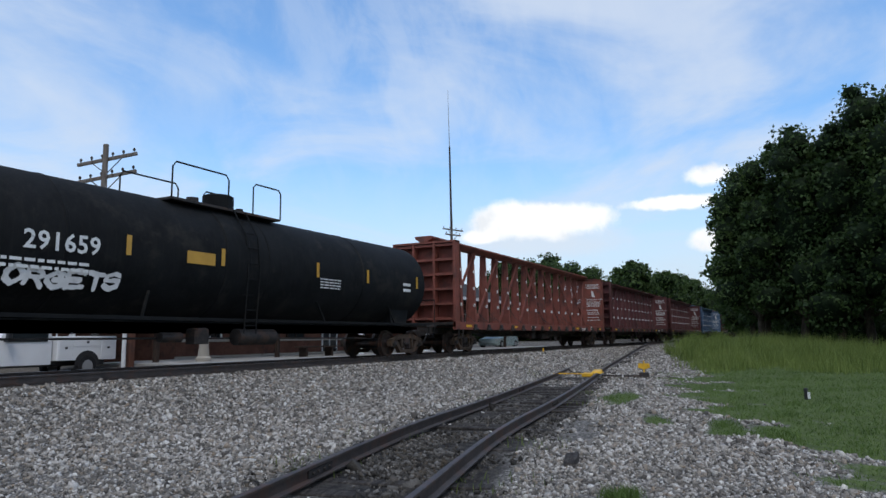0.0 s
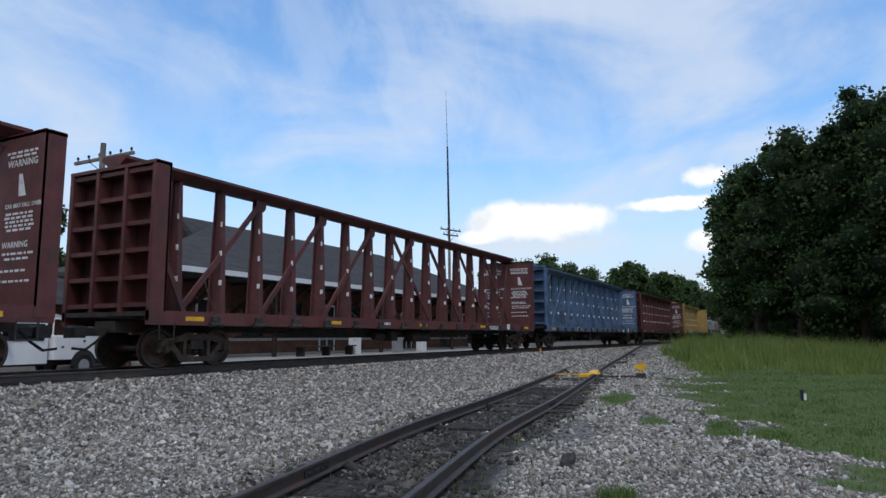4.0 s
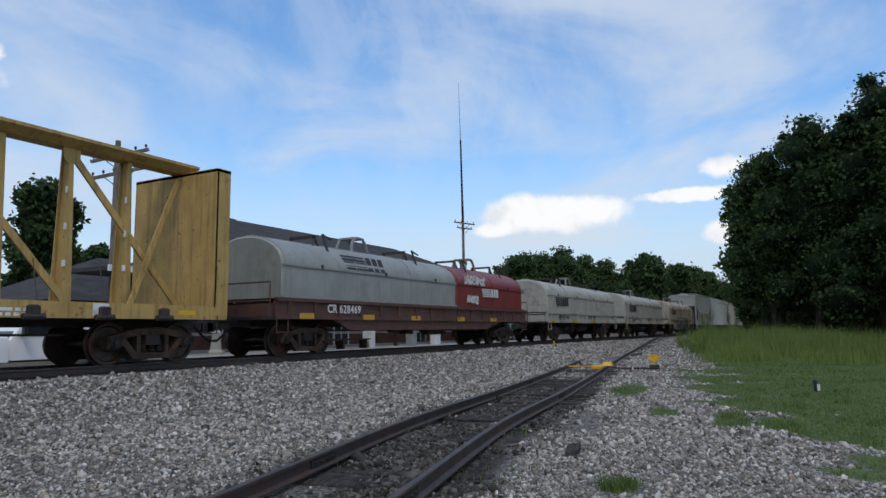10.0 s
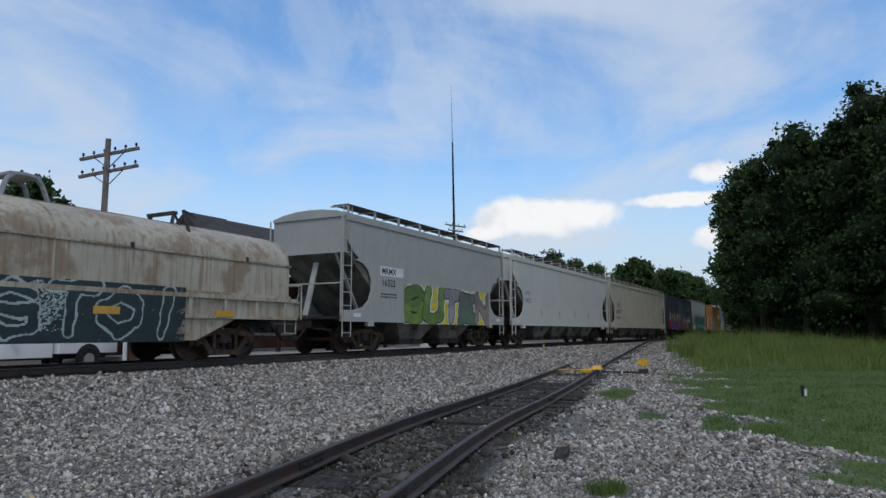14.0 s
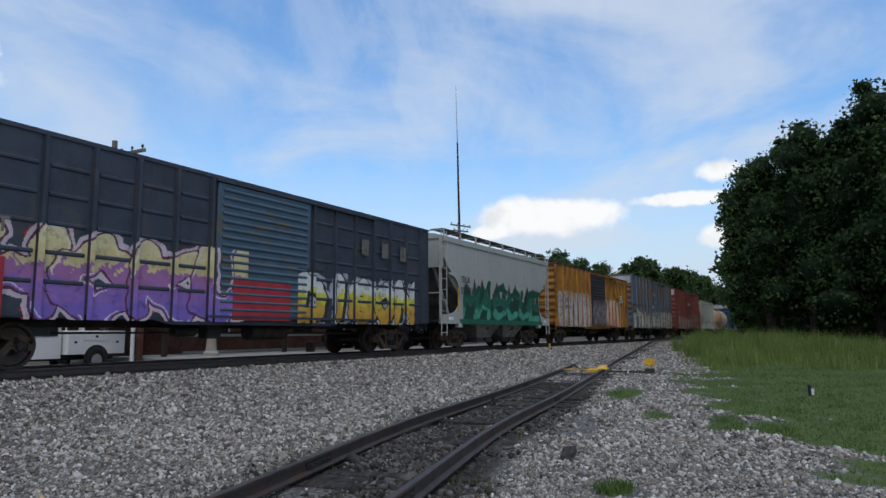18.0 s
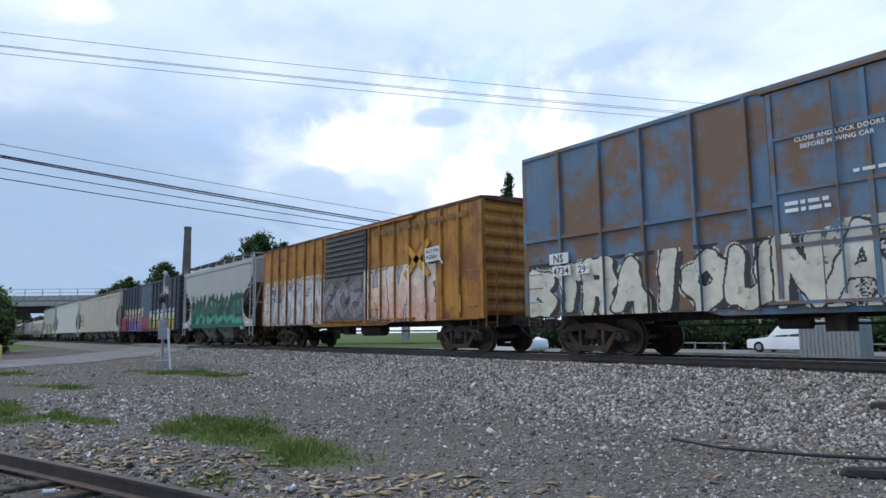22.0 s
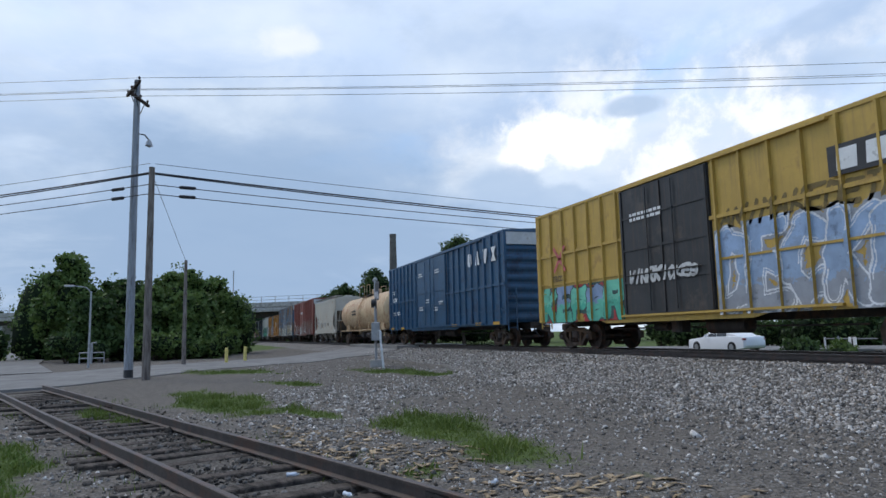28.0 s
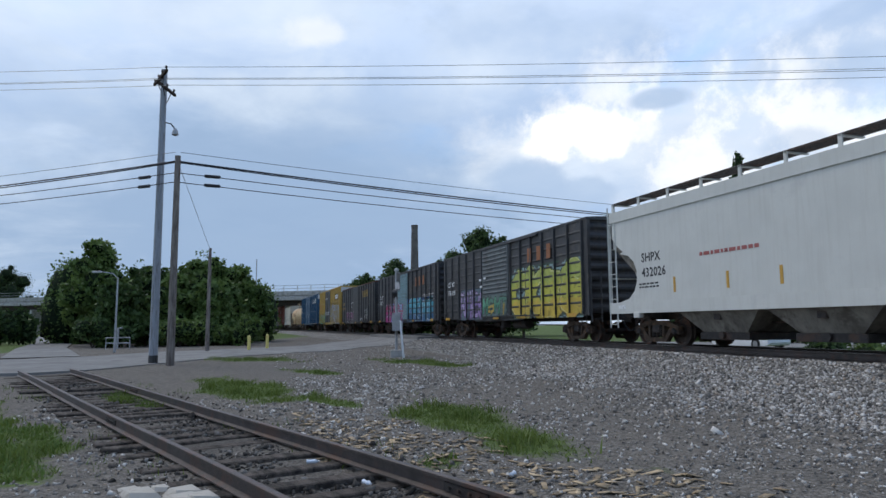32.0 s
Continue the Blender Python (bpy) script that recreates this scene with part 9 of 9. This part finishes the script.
def grass_bank():
    xs, ys = [-38 + 1.5 * i for i in range(35)], [27.8 + 1.3 * i for i in range(9)]
    g = Mesh()
    rings = [[(x, y, float(ground_z(x, y)) + 0.025) for y in ys] for x in xs]
    return g.rings(rings, False, False)


def far_side():
    lone("lawn", grass_bank(), mat("lawn_green", (0.055, 0.085, 0.025), 0.95, 0, 0.3, 0.7, (0.085, 0.095, 0.04), 0.4, 0.5, bump=0.4), "mown green lawn beyond the railway", "lawn", kind="structure")
    th = thing("metal_cabinet", "large grey corrugated equipment cabinet by the track", "cabinet", at=pose(-15.5, 35.0, float(ground_z(-15.5, 35.0))))
    part("body", Mesh().bevel_box(-1.4, 1.4, -0.7, 0.7, 0, 2.4, 0.03), grey_metal, th)
    for i in range(14):
        part("rib", Mesh().box(-1.3 + i * 0.2, -1.24 + i * 0.2, -0.73, -0.70, 0.05, 2.3), grey_metal, th)
    th = thing("yard_fence", "low white rail fence along the street", "fence", at=pose(0, 0, 0))
    for i in range(22):
        part("post", Mesh().bevel_box(-40 + i * 2.4, -39.88 + i * 2.4, 46.0, 46.12, -0.7, 0.55, 0.01), white_paint if i % 5 == 0 else grey_metal, th)
    part("rail", Mesh().box(-40, 11, 46.03, 46.09, 0.42, 0.5), grey_metal, th)
    th = thing("small_sign", "small white sign on a thin post", "sign", at=pose(-24.3, 29.8, float(ground_z(-24.3, 29.8))))
    part("post", Mesh().tube((0, 0, 0), (0, 0, 1.5), 0.03, 8), dark_iron, th)
    pn = part("panel", Mesh().bevel_box(-0.22, 0.22, -0.02, 0.02, 0.75, 1.45, 0.01), white_paint, th)
    part("stripe", Mesh().box(-0.04, 0.04, -0.026, -0.021, 0.85, 1.35), black_paint, pn)
    th = thing("tripod_stand", "thin dark tripod stand on the lawn", "stand", at=pose(-24.9, 29.6, float(ground_z(-24.9, 29.6))))
    for a in (0, 120, 240):
        part("leg", Mesh().tube((0, 0, 1.5), (0.4 * math.cos(radians(a)), 0.4 * math.sin(radians(a)), 0), 0.025, 6), grey_metal, th)
    th = thing("storage_container", "blue corrugated storage container behind the fence", "container", at=pose(-9.0, 62, 0.6))
    part("body", Mesh().bevel_box(-3.2, 3.2, -1.2, 1.2, 0, 2.6, 0.03), blue_panel, th)
    for i in range(20):
        part("rib", Mesh().box(-3.1 + i * 0.32, -2.98 + i * 0.32, -1.24, -1.2, 0.1, 2.5), blue_panel, th)
    th = thing("warehouse", "long low grey building beyond the street", "building", at=pose(-40, 84, 0.3))
    part("wall", Mesh().box(-30, 50, 0, 14, 0, 4.2), pale_stone, th)
    part("roof", Mesh().prism([(-0.6, 4.2), (14.6, 4.2), (7, 6.0)], -30.6, 50.6, "x"), grey_metal, th)
    for i in range(12):
        part("window", Mesh().box(-27 + i * 6.2, -24.5 + i * 6.2, -0.05, -0.01, 1.2, 2.8), glass_dark, th)
    # small yard sign by the side road
    x, y = -55, -7.3
    th = thing("gas_meter_stand", "small pale pipework stand behind low rails", "pipework", at=pose(x, y, float(ground_z(x, y))))
    part("rail", Mesh().path([(0, -0.8, 0), (0, -0.8, 0.8), (0, 0.8, 0.8), (0, 0.8, 0)], 0.05).path([(0, -0.8, 0.4), (0, 0.8, 0.4)], 0.05).path([(0, 0, 0), (0, 0, 0.8)], 0.05), grey_metal, th)
    part("pipe", Mesh().path([(0.2, 0, 0), (0.2, 0, 1.5), (0.2, 0.3, 1.5)], 0.08), grey_metal, th)


far_side()


# ---- litter, timbers, loose stones ----
def litter():
    def chip(n, xr, yr, scale, seed, mask=None):
        r = np.random.default_rng(seed)
        x, y = r.uniform(*xr, n), r.uniform(*yr, n)
        if mask is not None:
            k = mask(x, y)
            x, y = x[k], y[k]
        n = len(x)
        z = ground_z(x, y)
        a = r.random(n) * 2 * math.pi
        l, w, h = scale * r.uniform(0.4, 1.6, n), scale * r.uniform(0.25, 0.7, n), r.uniform(0.003, 0.010, n)
        base = np.array([[-1, -1, 0], [1, -0.8, 0], [0.8, 1, 0], [-0.9, 0.8, 0], [-1, -1, 1], [1, -0.8, 1], [0.8, 1, 1], [-0.9, 0.8, 1]], float)
        v = base[None] * np.stack([l, w, h], 1)[:, None] * r.uniform(0.75, 1.2, (n, 8, 1))
        c, s = np.cos(a)[:, None], np.sin(a)[:, None]
        tilt = r.normal(size=(n, 1)) * 0.18
        X = v[..., 0] * c - v[..., 1] * s
        Y = v[..., 0] * s + v[..., 1] * c
        Z = v[..., 2] + v[..., 0] * tilt
        p = np.stack([X + x[:, None], Y + y[:, None], Z + z[:, None] + 0.012], -1).reshape(-1, 3)
        f = np.array([[0, 3, 2, 1], [4, 5, 6, 7], [0, 1, 5, 4], [1, 2, 6, 5], [2, 3, 7, 6], [3, 0, 4, 7]])
        return p, (np.arange(n)[:, None, None] * 8 + f[None]).reshape(-1, 4)
    p, f = chip(2600, (-12.5, -1.5), (1.2, 6.8), 0.062, 3, lambda x, y: np.abs(y - siding_y(x) - 1.9) < 0.55 + 0.9 * np.sin(x * 1.3) ** 2)
    tagged(new("wood_scraps", loose("wood_scraps", p, f, tan_scrap)), "tan wood chips and scraps strewn on gravel", "litter", kind="stuff")
    p, f = chip(260, (-6, 8), (4.2, 9.0), 0.07, 4, lambda x, y: (y > siding_y(x) + 1.4) & (np.sin(x * 2.3) + np.cos(y * 2.9) > 0.2))
    tagged(new("leaf_litter", loose("leaf_litter", p, f, tan_scrap)), "dry leaves and bark scraps on gravel", "litter", kind="stuff")
    for x, y, l, t in ((-4.15, 10.6, 0.75, 10), (-1.9, 8.6, 2.4, 170), (-3.0, 7.6, 1.2, 25), (8.3, 2.75, 0.6, 12)):
        z = float(ground_z(x, y))
        th = lone("broken_timber", Mesh().rings([[(-l / 2, -0.07, 0), (-l / 2, 0.06, 0), (-l / 2 + 0.05, 0.05, 0.06), (-l / 2 + 0.08, -0.05, 0.05)], [(0, -0.1, 0), (0, 0.09, 0), (0, 0.07, 0.10), (0, -0.08, 0.09)], [(l / 2, -0.09, 0), (l / 2, 0.10, 0), (l / 2, 0.08, 0.08), (l / 2, -0.07, 0.1)]]),
                  oily, "dark broken timber lying on the gravel", "timber", "broken timbers")
        th.matrix_world = pose(x, y, z + 0.0, 0, 0, t)
    lone("cut_cable", Mesh().path([(-2.4, 8.45, 0.16), (-3.2, 8.2, 0.13), (-4.0, 7.75, 0.13), (-4.9, 7.5, 0.12), (-5.6, 7.55, 0.14)], 0.022), cable_mat, "black cut cable lying on the ballast", "cable")
    for x, y, t in ((-7.0, 1.45, 20), (-8.2, 1.05, 80), (-6.6, 2.9, 140)):
        b = thing("plastic_bottle", "crushed clear plastic bottle beside the rail", "bottle", "plastic bottles", at=pose(x, y, float(ground_z(x, y)) + 0.03, 0, 90, t))
        part("body", Mesh().lathe([(-0.075, 0.01), (-0.07, 0.027), (-0.02, 0.021), (0.03, 0.028), (0.06, 0.011)], "z", (0, 0, 0), 12), mat("clear_plastic", (0.62, 0.67, 0.74), 0.2, 0, 0.1, 4, bump=0), b, smooth=True)
        part("cap", Mesh().lathe([(0.06, 0.012), (0.075, 0.012)], "z", (0, 0, 0), 10), white_paint, b)
    heap = thing("rubble_heap", "pale broken concrete rubble beside the rail", "rubble", at=pose(-7.0, -0.45, float(ground_z(-7.0, -0.45)) - 0.02, 0, 0, 20))
    rnd = random.Random(4)
    for k in range(14):
        a, b = rnd.uniform(-0.5, 0.5), rnd.uniform(-0.28, 0.28)
        s = rnd.uniform(0.08, 0.2)
        part("chunk", Mesh().rings([[(a - s, b - s, 0), (a + s, b - s * 0.8, 0), (a + s * 0.9, b + s, 0), (a - s, b + s * 0.7, 0)],
                                    [(a - s * 0.7, b - s * 0.6, s * 0.5), (a + s * 0.5, b - s * 0.6, s * 0.6), (a + s * 0.6, b + s * 0.6, s * 0.45), (a - s * 0.6, b + s * 0.5, s * 0.55)]]), pale_stone, heap)


litter()
def stones(name, tone):
    """Crushed stone: each piece has its own grey, from nearly white to dark."""
    m = mat(name, (0.3, 0.3, 0.3), 0.92, grain=90, bump=0.3)
    t = m.node_tree
    r = t.nodes.new("ShaderNodeNewGeometry").outputs["Random Per Island"]
    cr = node(t, "ShaderNodeValToRGB", Fac=r)
    e = cr.color_ramp.elements
    e[0].color, e[1].color = (0.09, 0.084, 0.078, 1), (0.72, 0.70, 0.665, 1)
    for pos, c in ((0.3, (0.225, 0.21, 0.19)), (0.55, (0.35, 0.325, 0.29)), (0.6, (0.31, 0.25, 0.19)), (0.68, (0.40, 0.375, 0.34)), (0.88, (0.53, 0.51, 0.48))):
        n = e.new(pos)
        n.color = (*c, 1)
    p = t.nodes.new("ShaderNodeTexCoord").outputs["Object"]
    fine = node(t, "ShaderNodeTexNoise", Vector=p, Scale=70.0, Detail=3.0).outputs[0]
    dull = blend(t, ramp(t, fine, 0.35, 0.7), tuple(tone * k for k in (0.72, 0.71, 0.70)), tuple(tone * k for k in (1.12, 1.11, 1.10)))
    t.links.new(blend(t, 1.0, cr.outputs[0], dull, "MULTIPLY"), t.nodes["Principled BSDF"].inputs["Base Color"])
    return m


stone_mat = stones("ballast_stone", 1.0)
stained_mat = stones("stained_stone", 0.30)


def gravel():
    rng = np.random.default_rng(31)

    def region(n, x0, x1, y0, y1, size, fall):
        x, y = rng.uniform(x0, x1, n), rng.uniform(y0, y1, n)
        d = np.hypot(x, y)
        g, dirt, oil = fields(x, y)
        keep = rng.random(n) < np.clip((fall / d) ** 1.3, 0, 1) * (1 - np.clip(2.2 * g, 0, 1)) * (1 - 0.93 * np.clip(dirt * 1.1, 0, 1)) * (1 - 0.995 * np.clip(oil * 2.4, 0, 1))
        x, y, d = x[keep], y[keep], d[keep]
        s = size * rng.lognormal(0, 0.32, len(x)) * np.clip(d / 9, 0.85, 1.3)
        return x, y, s
    sets = [region(210000, 2.5, 26, -3, 12.6, 0.0195, 10), region(210000, -20, 2.5, 1.5, 12.6, 0.0165, 9), region(30000, -16, -4, -3.5, 2, 0.018, 7), region(55000, 26, 60, 3, 12.8, 0.024, 24), region(60000, -45, -16, 2, 12.8, 0.018, 20)]
    x, y, s = [np.concatenate(a) for a in zip(*sets)]
    strew(rng, x, y, s, stone_mat, "ballast_stones", "loose grey crushed ballast stones")
    # oily stones and clods between and beside the siding rails
    x = np.concatenate([rng.uniform(-22, 26, 30000), rng.uniform(4, 14, 12000)])
    v = rng.normal(0, 0.75, len(x))
    lumpy = np.sin(x * 2.7 + 1.9 * v) + np.sin(x * 0.9 - 2.3 * v + 1) + rng.normal(0, 0.5, len(x))
    keep = (np.abs(np.abs(v) - 0.753) > 0.09) & (np.abs(v) < 1.7) & (lumpy > -0.2) & (rng.random(len(x)) < np.clip(11 / np.hypot(x, 3), 0, 1))
    x, v = x[keep], v[keep]
    strew(rng, x, siding_y(x) + v * 1.02, 0.017 * rng.lognormal(0, 0.45, len(x)), stained_mat, "stained_stones", "dark oily stones and clods along the siding rails")


def strew(rng, x, y, s, material, name, label):
    n = len(x)
    cube = np.array([[a, b, c] for a in (-1, 1) for b in (-1, 1) for c in (-1, 1)], float)
    v = cube[None] * rng.uniform(0.35, 1.1, (n, 8, 3)) * np.stack([rng.uniform(0.8, 1.7, n), rng.uniform(0.5, 1.0, n), rng.uniform(0.4, 0.9, n)], 1)[:, None]
    q = rng.normal(size=(n, 4))
    q[:, 1:3] *= 0.55
    q /= np.linalg.norm(q, axis=1)[:, None]
    w, a, b, c = q.T
    R = np.stack([np.stack([1 - 2 * (b * b + c * c), 2 * (a * b - c * w), 2 * (a * c + b * w)], -1), np.stack([2 * (a * b + c * w), 1 - 2 * (a * a + c * c), 2 * (b * c - a * w)], -1),
                  np.stack([2 * (a * c - b * w), 2 * (b * c + a * w), 1 - 2 * (a * a + b * b)], -1)], 1)
    v = np.einsum("nij,nkj->nki", R, v) * s[:, None, None]
    p = v + np.stack([x, y, ground_z(x, y) + s * 0.25], 1)[:, None]
    f = np.array([[0, 1, 3, 2], [4, 6, 7, 5], [0, 4, 5, 1], [2, 3, 7, 6], [0, 2, 6, 4], [1, 5, 7, 3]])
    faces = (np.arange(n)[:, None, None] * 8 + f[None]).reshape(-1, 4)
    tagged(new(name, loose(name, p.reshape(-1, 3), faces, material)), label, "gravel", kind="stuff")


gravel()


# ---- what moves ----
def motions():
    """The train rolls west, gaining a little speed; a car on the far street rolls to a stop."""
    for car_, mid in CARS:
        walk(car_, [(t, pose(mid - SPEED * t - GAIN * (t - 16) ** 2, TRACK_Y, RAIL_Z)) for t in range(0, 33, 4)])
    # the wheels turn under every car: one set of keys for the leading axles, one for the trailing ones
    for s in (-1, 1):
        axles = [w for w, k in WHEELSETS if k == s]
        turn = math.degrees(SPEED / 0.457)
        walk(axles[0], [(i / 26, pose(s * 0.89, 0, 0.457, 0, -turn * i / 26, 0)) for i in range(26 * 32 + 1)])
        keys = axles[0].animation_data
        for w in axles[1:]:
            w.rotation_mode = "QUATERNION"
            w.animation_data_create().action = keys.action
            w.animation_data.action_slot = keys.action_slot
    drive = [(0, 58.0), (12.0, 58.0), (19.5, -3.6), (21.0, -17.2), (21.6, -19.8), (22.0, -20.9), (22.6, -22.2), (23.2, -23.3), (23.5, -23.8), (24.3, -24.9), (26.5, -26.0), (32, -26.5)]
    walk(ROLLING_SUV, [(t, pose(x, 41.5, SUV_Z)) for t, x in drive])


motions()
